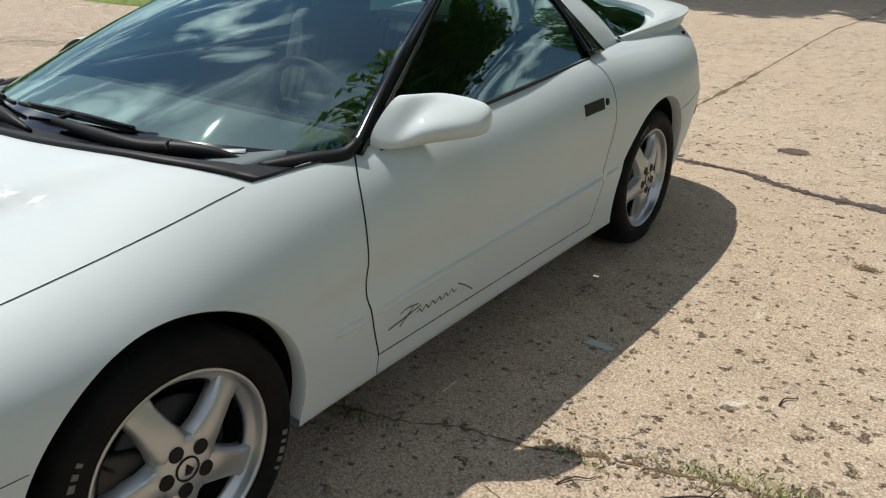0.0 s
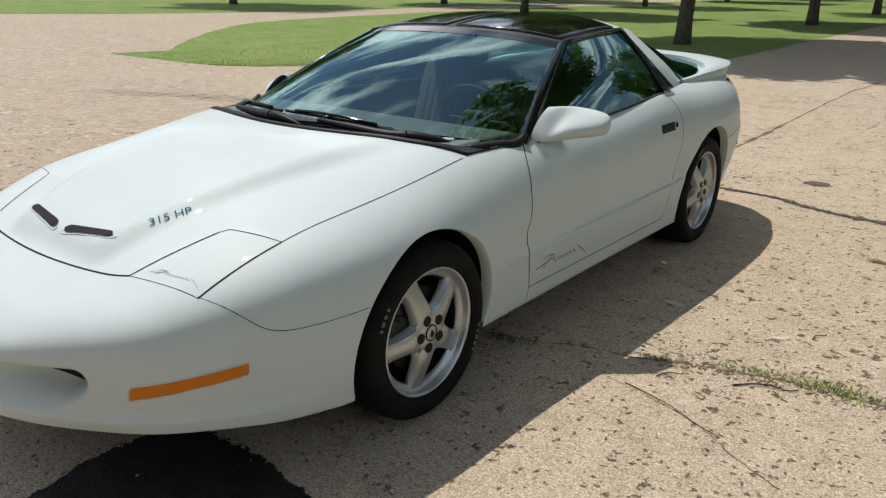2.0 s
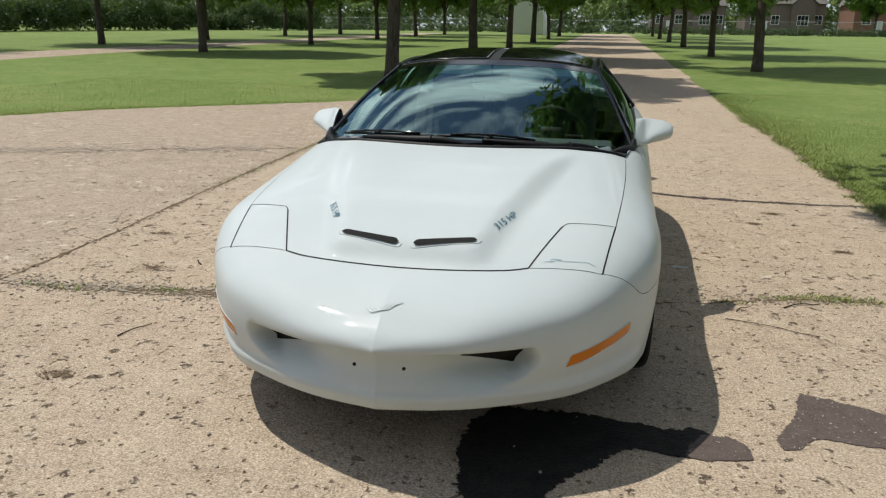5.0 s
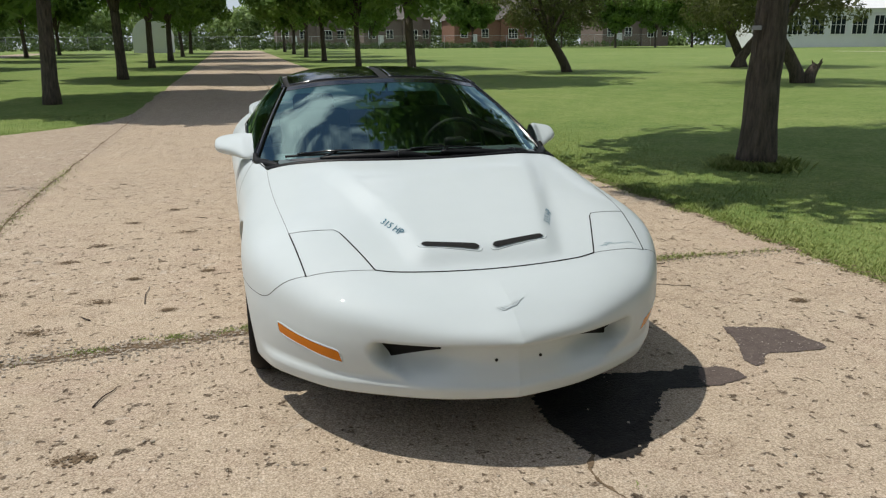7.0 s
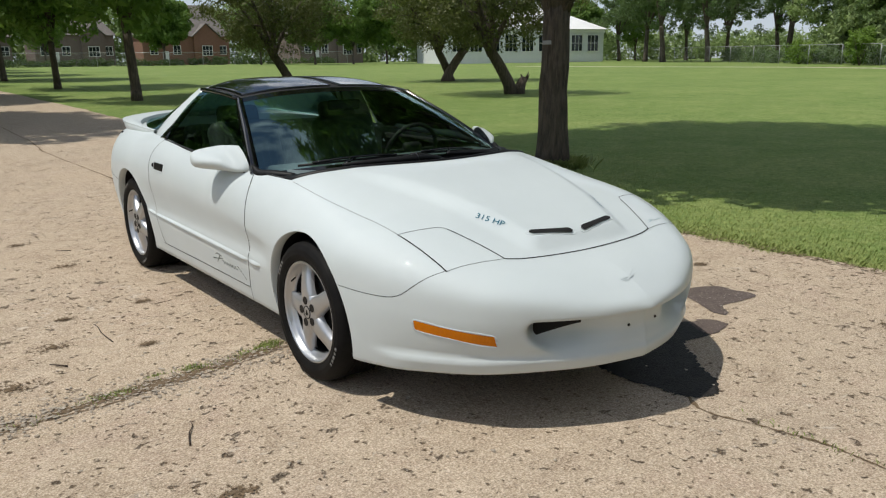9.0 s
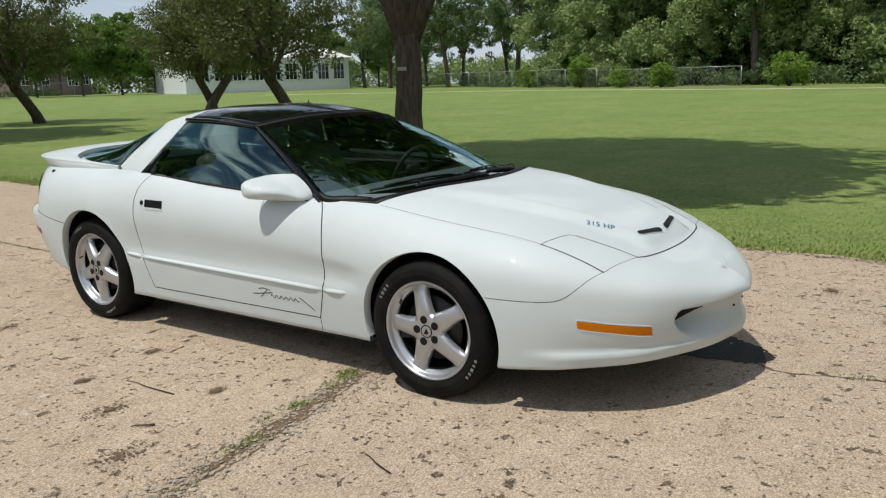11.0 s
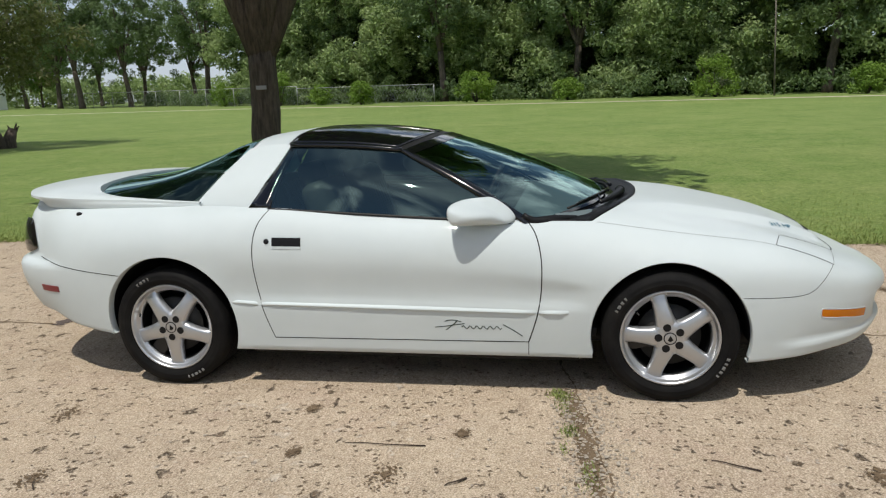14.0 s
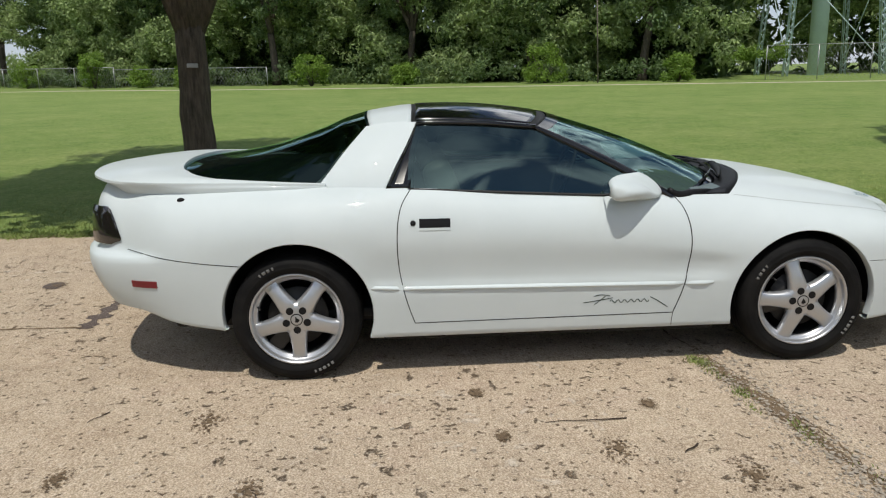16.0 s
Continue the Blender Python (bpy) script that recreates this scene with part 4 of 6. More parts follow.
def car_glasshouse(car):
    E = Vector
    ws_top = both([(.585, .035, 1.213), (.36, -.055, 1.247), (0, -.09, 1.260)])
    ws_mid = both([(.70, -.315, 1.052), (.42, -.48, 1.098), (0, -.545, 1.112)])
    ws_low = both([(.795, -.63, .868), (.47, -.90, .915), (0, -.99, .928)])
    bm = bmesh.new()
    grid_mesh(bm, loft([ws_low, ws_mid, ws_top], 28, 16))
    part("windscreen", bm, GLASS, car, "lightly tinted windscreen").visible_shadow = False
    # black band behind the upper edge and round the glass
    bm = bmesh.new()
    up = loft([ws_low, ws_mid, ws_top], 28, 40)
    grid_mesh(bm, [[p + Vector((0, .004, .003)) for p in r] for r in up[37:]])
    part("windscreen_trim", bm, BLACK_GLOSS, car, "black band along the windscreen's top")
    ws_base = both([(.803, -.670, .853), (.487, -.965, .886), (0, -1.058, .899)])
    bm = bmesh.new()
    grid_mesh(bm, loft([ws_base, ws_low], 40, 3))
    part("glass_band", bm, BLACK_GLOSS, car, "black band along the windscreen's foot")
    bm = bmesh.new()
    box(bm, (.075, .016, .003), Matrix.Translation((.60, -.846, .8955)) @ Matrix.Rotation(radians(38), 4, "Z") @ Matrix.Rotation(radians(22), 4, "X"), .0008, 1)
    part("pale_strip", bm, PALE_INK, car, "small pale strip behind the windscreen's foot")
    # cowl
    bm = bmesh.new()
    rows = []
    for i in range(41):
        x = -.80 + 1.6 * i / 40
        k = abs(x) / .80
        yb = -1.165 + .20 * (x / .76) ** 2 + .045 * (x / .76) ** 6 if abs(x) < .76 else -.92 + (abs(x) - .76) * 6.2
        a = skin_xy(x, yb) + Vector((0, 0, .009))
        b = catmull(ws_base)(.5 - .5 * x / .80) + Vector((0, .012, .006))
        m = a.lerp(b, .5) + Vector((0, 0, -.004 - .022 * (1 - k * k)))
        if abs(x) > .72:
            a.z = max(a.z, b.z - .004)
        a2 = skin_xy(x, yb + .032) + Vector((0, 0, .005)) if abs(x) < .76 else a.lerp(b, .2)
        m = a2.lerp(b, .6) + Vector((0, 0, -.018 * (1 - k * k)))
        rows.append([a + Vector((0, 0, -.03)), a, a2, m, b, b + Vector((0, .04, -.03))])
    grid_mesh(bm, rows)
    part("cowl", bm, BLACK_PLASTIC, car, "black plastic cowl with wiper recess")
    # roof
    r1 = both([(.590, .045, 1.216), (.36, -.045, 1.250), (0, -.08, 1.263)])
    r2 = both([(.585, .34, 1.243), (.36, .31, 1.296), (0, .30, 1.310)])
    r3 = both([(.565, .66, 1.250), (.36, .665, 1.302), (0, .67, 1.315)])
    r4 = both([(.525, .90, 1.236), (.33, .92, 1.272), (0, .93, 1.286)])
    full = loft([r1, r2, r3, r4], 40, 40)
    cut = next(j for j in range(41) if full[j][20].y > .665)
    for a, b in ((1, 19), (21, 39)):
        bm = bmesh.new()
        grid_mesh(bm, [[p + Vector((0, 0, .004)) for p in r[a:b + 1]] for r in full[2:cut]])
        thick(part("roof_panel", bm, BLACK_GLOSS, car, "removable black glass roof panel"), .012)
    bm = bmesh.new()
    grid_mesh(bm, [[p - Vector((0, 0, .003)) for p in r] for r in full[:cut + 1]])
    thick(part("roof_frame", bm, BLACK_RUBBER, car, "black roof frame between the panels"), .02)
    bm = bmesh.new()
    grid_mesh(bm, [r for r in full[cut:]])
    thick(part("roof_hoop", bm, PAINT, car, "white roof hoop behind the roof panels"), .02)
    # hatch
    h1 = both([(.52, .915, 1.232), (.33, .935, 1.268), (0, .945, 1.282)])
    h2 = both([(.745, 1.19, .968), (.55, 1.17, 1.135), (.30, 1.19, 1.185), (0, 1.20, 1.192)])
    h3 = both([(.70, 1.52, .985), (.50, 1.50, 1.06), (.28, 1.52, 1.085), (0, 1.53, 1.09)])
    h4 = both([(.585, 1.80, 1.005), (.42, 1.88, 1.022), (.22, 1.94, 1.03), (0, 1.96, 1.032)])
    h1b = both([(.635, 1.05, 1.102), (.44, 1.06, 1.21), (.25, 1.07, 1.238), (0, 1.075, 1.243)])
    bm = bmesh.new()
    grid_mesh(bm, loft([h1, h1b, h2, h3, h4], 32, 26))
    part("hatch_glass", bm, GLASS_DARK, car, "dark tinted rear hatch glass")
    for s in (1, -1):
        # sail panel
        a = flip([(.570, .660, 1.252), (.655, .712, 1.15), (.735, .768, 1.055), (.812, .835, .925)], s)
        mid = flip([(.552, .79, 1.252), (.662, .86, 1.14), (.742, .92, 1.045), (.800, .98, .925)], s)
        b = flip([(.522, .918, 1.233), (.615, 1.02, 1.125), (.69, 1.09, 1.04), (.755, 1.18, .93)], s)
        bm = bmesh.new()
        grid_mesh(bm, loft([a, mid, b], 18, 12))
        part("roof_pillar", bm, PAINT, car, "broad white rear roof pillar")
        # side glass
        lo = flip([(.822, -.53, .874), (.828, .1, .912), (.822, .715, .948)], s)
        mi = flip([(.725, -.28, 1.035), (.742, .2, 1.075), (.715, .70, 1.105)], s)
        hi = flip([(.605, .06, 1.205), (.603, .34, 1.232), (.585, .655, 1.240)], s)
        bm = bmesh.new()
        grid_mesh(bm, loft([lo, mi, hi], 20, 14))
        part("side_window", bm, GLASS_SIDE, car, "tinted side window, fully closed").visible_shadow = False
        # black frame behind and under the glass
        bm = bmesh.new()
        c1 = flip([(.572, .655, 1.250), (.657, .707, 1.15), (.737, .763, 1.055), (.824, .822, .95)], s)
        c2 = flip([(.588, .642, 1.242), (.668, .666, 1.15), (.745, .686, 1.055), (.826, .702, .95)], s)
        grid_mesh(bm, loft([c1, c2], 14, 3))
        thick(part("door_pillar", bm, BLACK_GLOSS, car, "black pillar trim behind the side window"), .02, s)
        bm = bmesh.new()
        tube(bm, [catmull(lo)(t / 12) + Vector((s * .006, 0, -.004)) for t in range(13)], .007, 6)
        part("window_seal", bm, BLACK_RUBBER, car)
        bm = bmesh.new()
        rail = catmull(flip([(.600, .05, 1.213), (.600, .34, 1.240), (.580, .66, 1.248)], s))
        tube(bm, [rail(t / 12) for t in range(13)], .014, 8)
        part("roof_rail", bm, BLACK_GLOSS, car, "black roof rail above the side window")
        # front pillar
        p1 = catmull([Vector((s * q.x, q.y, q.z)) for q in (E((.79, -.635, .870)), E((.695, -.33, 1.052)), E((.578, .03, 1.216)))])
        p2 = catmull(flip([(.828, -.60, .866), (.735, -.29, 1.035), (.612, .055, 1.208)], s))
        rows = []
        for t in range(15):
            a, b = p1(t / 14), p2(t / 14)
            o = Vector((s * .006, -.005, .006))
            rows.append([a + Vector((0, .01, -.01)), a, a.lerp(b, .3) + o, a.lerp(b, .7) + o, b, b + Vector((-s * .02, .015, -.005))])
        bm = bmesh.new()
        grid_mesh(bm, rows)
        part("front_pillar", bm, BLACK_GLOSS, car, "gloss black windscreen pillar")


def car_spoiler(car):
    out = catmull(both([(.772, 1.12, .968), (.785, 1.5, .985), (.765, 1.85, .992), (.70, 2.12, .998), (.625, 2.235, 1.003), (.40, 2.37, 1.012), (0, 2.43, 1.018)]))
    inn = catmull(both([(.752, 1.12, .972), (.735, 1.5, .992), (.66, 1.74, 1.012), (.52, 1.86, 1.032), (.40, 1.90, 1.040), (.2, 1.93, 1.046), (0, 1.94, 1.048)]))
    low = catmull(both([(.775, 1.12, .955), (.79, 1.5, .962), (.765, 1.85, .960), (.68, 2.08, .945), (.58, 2.17, .930), (.38, 2.28, .92), (0, 2.33, .915)]))
    rows = []
    for i in range(61):
        t = i / 60
        a, b, c = inn(t), out(t), low(t)
        k = smooth(0, .2, t) * smooth(1, .8, t)
        m = a.lerp(b, .5) + Vector((0, 0, .004 + .012 * k))
        rows.append([a + Vector((0, 0, -.04)), a, a.lerp(m, .6) + Vector((0, 0, .002)), m, m.lerp(b, .5) + Vector((0, 0, .004)), b + Vector((0, 0, .004)), b - Vector((0, 0, .008)), b.lerp(c, .5) + Vector((0, -.018 * k, 0)), c, c.lerp(a, .3) + Vector((0, 0, -.06))])
    bm = bmesh.new()
    grid_mesh(bm, rows)
    sharp(part("spoiler", bm, PAINT, car, "white rear spoiler wrapped round the hatch"), 50)


def spoke_mesh(bm, angle):
    """One broad tapered spoke, wheel axis along x, outer face at +x."""
    prof = [(.035, .040, .000), (.070, .044, .004), (.10, .038, .003), (.14, .034, -.004), (.175, .033, -.012), (.198, .037, -.018), (.212, .047, -.023)]
    rows = []
    for r, w, h in prof:
        rows.append([Vector((h - .035, -w * 1.15, r)), Vector((h - .006, -w, r)), Vector((h, -w * .72, r)), Vector((h + .001, 0, r)), Vector((h, w * .72, r)), Vector((h - .006, w, r)), Vector((h - .035, w * 1.15, r))])
    m = Matrix.Rotation(angle, 4, "X")
    grid_mesh(bm, [[m @ p for p in r] for r in rows])


def car_wheel(car, x, y, z, s, spin, width, marks=((.55, 4), (3.75, 5))):
    """A wheel with tyre; s: the side that it faces."""
    hub = new("wheel")
    hub.parent = car
    hub.matrix_local = pose(x, y, z, 0, 0, 0 if s > 0 else 180) @ Matrix.Rotation(spin, 4, "X")
    w = width
    R = .322
    bm = bmesh.new()
    prof = [(.226, -.012), (.2355, .003), (.2375, .0085), (.241, .0075), (.252, .013), (.266, .0165), (.268, .0155), (.282, .0165), (.292, .0145), (.294, .0125), (.303, .0095), (.312, .0), (.319, -.014), (.321, -.03)]
    tread = []
    for k in range(5):
        h = -.03 - (w - .06) * k / 4
        tread += [(R, h - .004), (R + .0005, h - (w - .06) / 4 + .008), (R - .006, h - (w - .06) / 4 + .006), (R - .006, h - (w - .06) / 4)] if k < 4 else []
    lathe(bm, prof + tread + [(.319, -w + .014), (.298, -w), (.25, -w), (.222, -w + .02)], 72)
    sharp(part("tyre", bm, TYRE, hub, "black low-profile tyre with raised sidewall marks"), 40)
    bm = bmesh.new()
    lathe(bm, [(.190, -.15), (.192, -.05), (.196, -.034), (.201, -.027), (.212, -.022), (.2175, -.016), (.2200, -.003), (.2235, .003), (.228, .0055), (.233, .0045), (.2355, -.003), (.234, -.02)], 72)
    sharp(part("rim", bm, ALLOY, hub, "bright machined rim lip"), 40)
    bm = bmesh.new()
    for k in range(5):
        spoke_mesh(bm, 2 * math.pi * k / 5)
    part("spokes", bm, ALLOY, hub, "five broad silver spokes")
    bm = bmesh.new()
    lathe(bm, [(.0305, .006), (.036, .006), (.058, .004), (.082, .000), (.086, -.03)], 40)
    part("hub", bm, ALLOY, hub)
    bm = bmesh.new()
    lathe(bm, [(.0001, .0085), (.022, .008), (.028, .0065)], 32)
    part("cap", bm, ALLOY, hub, "centre cap with a dark mark")
    bm = bmesh.new()
    lathe(bm, [(.026, .0085), (.0305, .0088), (.0308, .004)], 32)
    part("cap_ring", bm, BLACK_PLASTIC, hub)
    bm = bmesh.new()
    vs = [bm.verts.new((.0095, .016 * math.sin(a), .016 * math.cos(a))) for a in (0.3, 2.3, 3.3, 4.3)]
    bm.faces.new(vs)
    part("cap_mark", bm, BLACK_PLASTIC, hub, flat=True)
    for k in range(5):
        a = -2 * math.pi * k / 5
        bm = bmesh.new()
        m = Matrix.Translation((.0, .054 * math.sin(a), .054 * math.cos(a)))
        lathe(bm, [(.0180, .0078), (.0187, .0074), (.0189, .0055)], 20, m)
        lathe(bm, [(.0001, .0066), (.009, .0069), (.0180, .0072)], 20, m)
        part("nut_hole", bm, BLACK_PLASTIC, hub, "dark wheel-nut recess")
    bm = bmesh.new()
    lathe(bm, [(.0001, -.06), (.15, -.06), (.151, -.075), (.0001, -.075)], 40)
    part("brake_disc", bm, STEEL, hub, "dull steel brake disc")
    bm = bmesh.new()
    lathe(bm, [(.189, -.034), (.189, -.16), (.0001, -.16)], 40)
    part("barrel", bm, BLACK_PLASTIC, hub, "dark inside of the rim")
    bm = bmesh.new()
    a0 = -spin if s > 0 else spin
    box(bm, (.05, .085, .16), Matrix.Rotation(a0 + 1.2, 4, "X") @ Matrix.Translation((-.062, 0, .125)), .012)
    part("brake_caliper", bm, STEEL, hub, "dull brake caliper behind the spokes")
    bm = bmesh.new()
    tube(bm, [Matrix.Rotation(.63, 4, "X") @ Vector(q) for q in ((-.022, 0, .200), (-.004, 0, .190), (.006, 0, .184))], .0045, 8)
    part("valve", bm, BLACK_RUBBER, hub, "short black tyre valve")
    # worn white sidewall marks, not readable
    for a0, n in marks:
        for k in range(n):
            a = a0 + k * .085
            bm = bmesh.new()
            m = Matrix.Rotation(a, 4, "X")
            box(bm, (.003, .010 + .004 * ((k * 7) % 3), .016), m @ Matrix.Translation((.0155, 0, .281)) @ Matrix.Rotation(radians(8), 4, "Y"), .0008, 1)
            part("sidewall_mark", bm, TYRE_WHITE, hub)
    return hub


def car_mirror(car, s):
    arm = new("door_mirror")
    arm.parent = car
    # sections from the door outwards: front low, rear low, rear top, front top, hollow
    secs = ((.812, (-.565, .868), (-.40, .872), (-.36, .955), (-.455, .992), (-.545, .925)),
            (.842, (-.562, .866), (-.36, .868), (-.33, .980), (-.430, .992), (-.512, .920)),
            (.868, (-.535, .866), (-.31, .864), (-.28, .990), (-.370, .990), (-.470, .915)),
            (.905, (-.490, .872), (-.265, .858), (-.245, .996), (-.345, .992), (-.465, .935)),
            (.950, (-.430, .880), (-.25, .858), (-.235, .994), (-.320, .988), (-.440, .935)),
            (.995, (-.365, .892), (-.25, .868), (-.240, .980), (-.295, .972), (-.375, .932)),
            (1.018, (-.315, .902), (-.26, .892), (-.255, .952), (-.295, .948), (-.310, .925)))
    rows = []
    for x, a, b, c, d, h in secs:
        m = ((a[0] + b[0]) / 2, min(a[1], b[1]) - .006)
        n = ((c[0] + d[0]) / 2, max(c[1], d[1]) + .008)
        f = 1 - .27 * smooth(.85, .93, x)
        rows.append([Vector((s * x, y, .918 + (z - .918) * f)) for y, z in (a, m, b, c, n, d, h)])
    bm = bmesh.new()
    vs = grid_mesh(bm, rows, close=True)
    bm.faces.new(vs[-1])
    ob = part("housing", bm, PAINT, arm, "white mirror housing with a hollowed foot")
    md = ob.modifiers.new("round", "SUBSURF")
    md.levels = md.render_levels = 3
    bm = bmesh.new()
    bmesh.ops.create_circle(bm, cap_ends=True, segments=32, radius=1)
    for v in bm.verts:
        v.co = Vector((s * (.925 + .062 * v.co.x), -.2445, .924 + .042 * v.co.y))
    part("mirror_glass", bm, MIRROR, arm)
    return arm


def car_details(car):
    W = .0055
    bm = bmesh.new()
    line_xy(bm, [(-.437, -2.098), (-.36, -2.122), (-.20, -2.142), (0, -2.150), (.20, -2.142), (.36, -2.122), (.437, -2.098)], .0065, rounded=True)
    part("bonnet_joint", bm, GAP, car, "dark joint along the bonnet's front")
    for s in (1, -1):
        bm = bmesh.new()
        line_xy(bm, [(s * .437, -2.098), (s * .532, -1.85)], W)
        line_xy(bm, [(s * .532, -1.85), (s * .55, -1.825), (s * .72, -1.775)], .003)
        line_xy(bm, [(s * .684, -2.045), (s * .722, -1.775)], W)
        line_xy(bm, [(s * .437, -2.098), (s * .56, -2.074), (s * .684, -2.045)], .0018, rounded=True)
        part("headlight_joint", bm, GAP, car)
        bm = bmesh.new()
        line_xy(bm, [(s * .722, -1.775), (s * .745, -1.5), (s * .76, -1.2), (s * .762, -.945)], .0032 if s > 0 else .0022, rounded=True)
        part("wing_joint", bm, GAP if s > 0 else PALE_GAP, car)
        bm = bmesh.new()
        line_yz(bm, [(-1.602, .526), (-1.80, .524), (-1.885, .529), (-1.93, .546), (-1.975, .585), (-2.01, .618), (-2.043, .640)], s, .0022)
        part("bumper_joint", bm, GAP, car)
        bm = bmesh.new()
        line_yz(bm, [(-.612, .872), (-.655, .81), (-.681, .70), (-.680, .557), (-.660, .428), (-.615, .282)], s, W)
        line_yz(bm, [(.700, .945), (.750, .87), (.772, .753), (.769, .575), (.742, .424), (.699, .281)], s, .0045)
        line_yz(bm, [(-.615, .281), (.0, .279), (.699, .279)], s, .0045)
        line_yz(bm, [(-.615, .281), (-.613, .21)], s, .0035)
        part("door_joint", bm, GAP, car, "dark joint round the door")
        bm = bmesh.new()
        line_yz(bm, [(1.535, .606), (1.80, .632), (2.11, .676)], s, .004)
        part("rear_bumper_joint", bm, GAP, car)
        # side moulding
        for y0, y1, z0, z1 in ((-.81, -.665, .437, .436), (-.655, .755, .437, .464), (.772, .91, .464, .474)):
            bm = bmesh.new()
            n = max(int((y1 - y0) / .03), 4)
            rows = []
            for i in range(n + 1):
                t = i / n
                y, z = y0 + (y1 - y0) * t, z0 + (z1 - z0) * t
                nn = n_yz(y, z, s)
                k = min(1, min(t, 1 - t) * n / 1.5) if n > 4 else min(1, min(t, 1 - t) * 6)
                rows.append([skin_yz(y, z + dz, s) + nn * h * k for dz, h in ((.014, -.001), (.008, .004), (.001, .0105), (-.005, .008), (-.009, -.001))])
            grid_mesh(bm, rows)
            part("side_moulding", bm, PAINT, car)
        # door handle
        bm = bmesh.new()
        plate_yz(bm, [(.665, .812), (.515, .810), (.515, .768), (.665, .770)], s, .004)
        h = part("door_handle", bm, BLACK_PLASTIC, car, "black recessed door handle")
        sharp(h)
        bm = bmesh.new()
        plate_yz(bm, [(.667, .772), (.513, .770), (.513, .755), (.667, .757)], s, .003)
        sharp(part("handle_cup", bm, PAINT, car))
        bm = bmesh.new()
        p, n = skin_yz(.695, .793, s), n_yz(.695, .793, s)
        lathe(bm, [(.0001, .006), (.008, .006), (.013, .004), (.014, -.002)], 20, Matrix.Translation(p) @ n.to_track_quat("X", "Z").to_matrix().to_4x4())
        part("door_lock", bm, BLACK_PLASTIC, car, "round black door lock")
        # marker lamps
        bm = bmesh.new()
        plate_yz(bm, [(-2.225, .408), (-1.975, .448), (-1.975, .412), (-2.225, .366)], s, .0012, 14, 4)
        sharp(part("front_marker", bm, AMBER, car, "long amber front marker lamp"))
        bm = bmesh.new()
        rim = [(-2.228, .387), (-2.222, .411), (-2.10, .431), (-1.978, .451), (-1.971, .430), (-1.978, .409), (-2.10, .388), (-2.222, .363), (-2.228, .387)]
        c = catmull([(0, y, z) for y, z in rim])
        tube(bm, [skin_yz(c(i / 60).y, c(i / 60).z, s) for i in range(61)], .0022, 8)
        part("marker_bezel", bm, PAINT, car, "white bezel round the marker lamp")
        bm = bmesh.new()
        plate_yz(bm, [(2.09, .528), (1.955, .528), (1.955, .494), (2.09, .494)], s, .004)
        sharp(part("rear_marker", bm, RED_LENS, car, "red rear side marker"))
        bm = bmesh.new()
        rows = []
        for i in range(17):
            t = i / 16
            z = .872 - .182 * t
            y1 = 2.335 - .008 * math.sin(math.pi * t)
            y0 = 2.228 - .092 * t ** .62 + .075 * smooth(.80, 1, t) ** 2
            rows.append([skin_yz(y0 + (y1 - y0) * k / 8, z, s) + n_yz(y0 + (y1 - y0) * k / 8, z, s) * (.007 * min(1, 4 * min(t, 1 - t) + .2, 6 * k / 8 + .1)) for k in range(9)])
        grid_mesh(bm, rows)
        sharp(part("tail_lamp", bm, SMOKED, car, "smoked dark tail lamp"))
        bm = bmesh.new()
        p = skin_yz(1.82, .916, s)
        bmesh.ops.create_icosphere(bm, subdivisions=2, radius=.016, matrix=Matrix.Translation(p) @ Matrix.Diagonal((.6, 1.2, .8, 1)))
        part("quarter_stud", bm, BLACK_PLASTIC, car, "small black stud on the rear quarter")
        # bonnet intake
        bm = bmesh.new()
        rows = []
        for i in range(21):
            t = i / 20
            r = .0125 * min(1, math.sqrt(max(1 - (1 - t * 9) ** 2, 0)) if t < .11 else 1, math.sqrt(max(1 - (1 - (1 - t) * 9) ** 2, 0)) if t > .89 else 1)
            x, y = .026 + .222 * t, -2.064 + .034 * t
            rows.append([skin_xy(s * x, y + h * r) + n_xy(s * x, y + h * r) * .0035 for h in (-1, -.4, .4, 1)])
        grid_mesh(bm, rows)
        part("intake", bm, DARK_VOID, car, "dark slot of the bonnet intake")
        bm = bmesh.new()
        rim = [(s * .016, -2.070), (s * .026, -2.080), (s * .10, -2.070), (s * .20, -2.054), (s * .248, -2.044), (s * .262, -2.026)]
        pts = [catmull([(a, b, 0) for a, b in rim])(i / 40) for i in range(41)]
        tube(bm, [skin_xy(p.x, p.y) for p in pts], .0022, 8)
        part("intake_lip", bm, PAINT, car)
        # grille mouth end: a slit under the brow, widening to a round outer end
        bm = bmesh.new()
        rows = []
        for i in range(21):
            w = i / 20
            u = .30 + .217 * w
            k = .42 + .53 * w
            k *= math.sqrt(max(1 - max(w - .86, 0) ** 2 / .0198, 0))
            rows.append([Vector((s * (skin(u, 1 + t).x - .007), skin(u, 1 + t).y - .009, skin(u, 1 + t).z)) for t in [.03 + .40 * k * q / 11 for q in range(12)]])
        grid_mesh(bm, rows)
        part("grille_mouth", bm, DARK_VOID, car, "dark opening in the bumper")
        bm = bmesh.new()
        p = skin_yz(-2.44, .395, s)
        q = skin(.095 if s > 0 else .085, 1 + .28)
        bmesh.ops.create_uvsphere(bm, u_segments=10, v_segments=6, radius=.006, matrix=Matrix.Translation((s * q.x, q.y - .001, .396)))
        part("plate_screw_hole", bm, DARK_VOID, car)
        # flowing brand script on the door and headlight cover as plain strokes
        wave = tuple((-.285 - .20 * i / 24, .354 + .009 * math.sin(i * 1.57)) for i in range(25))
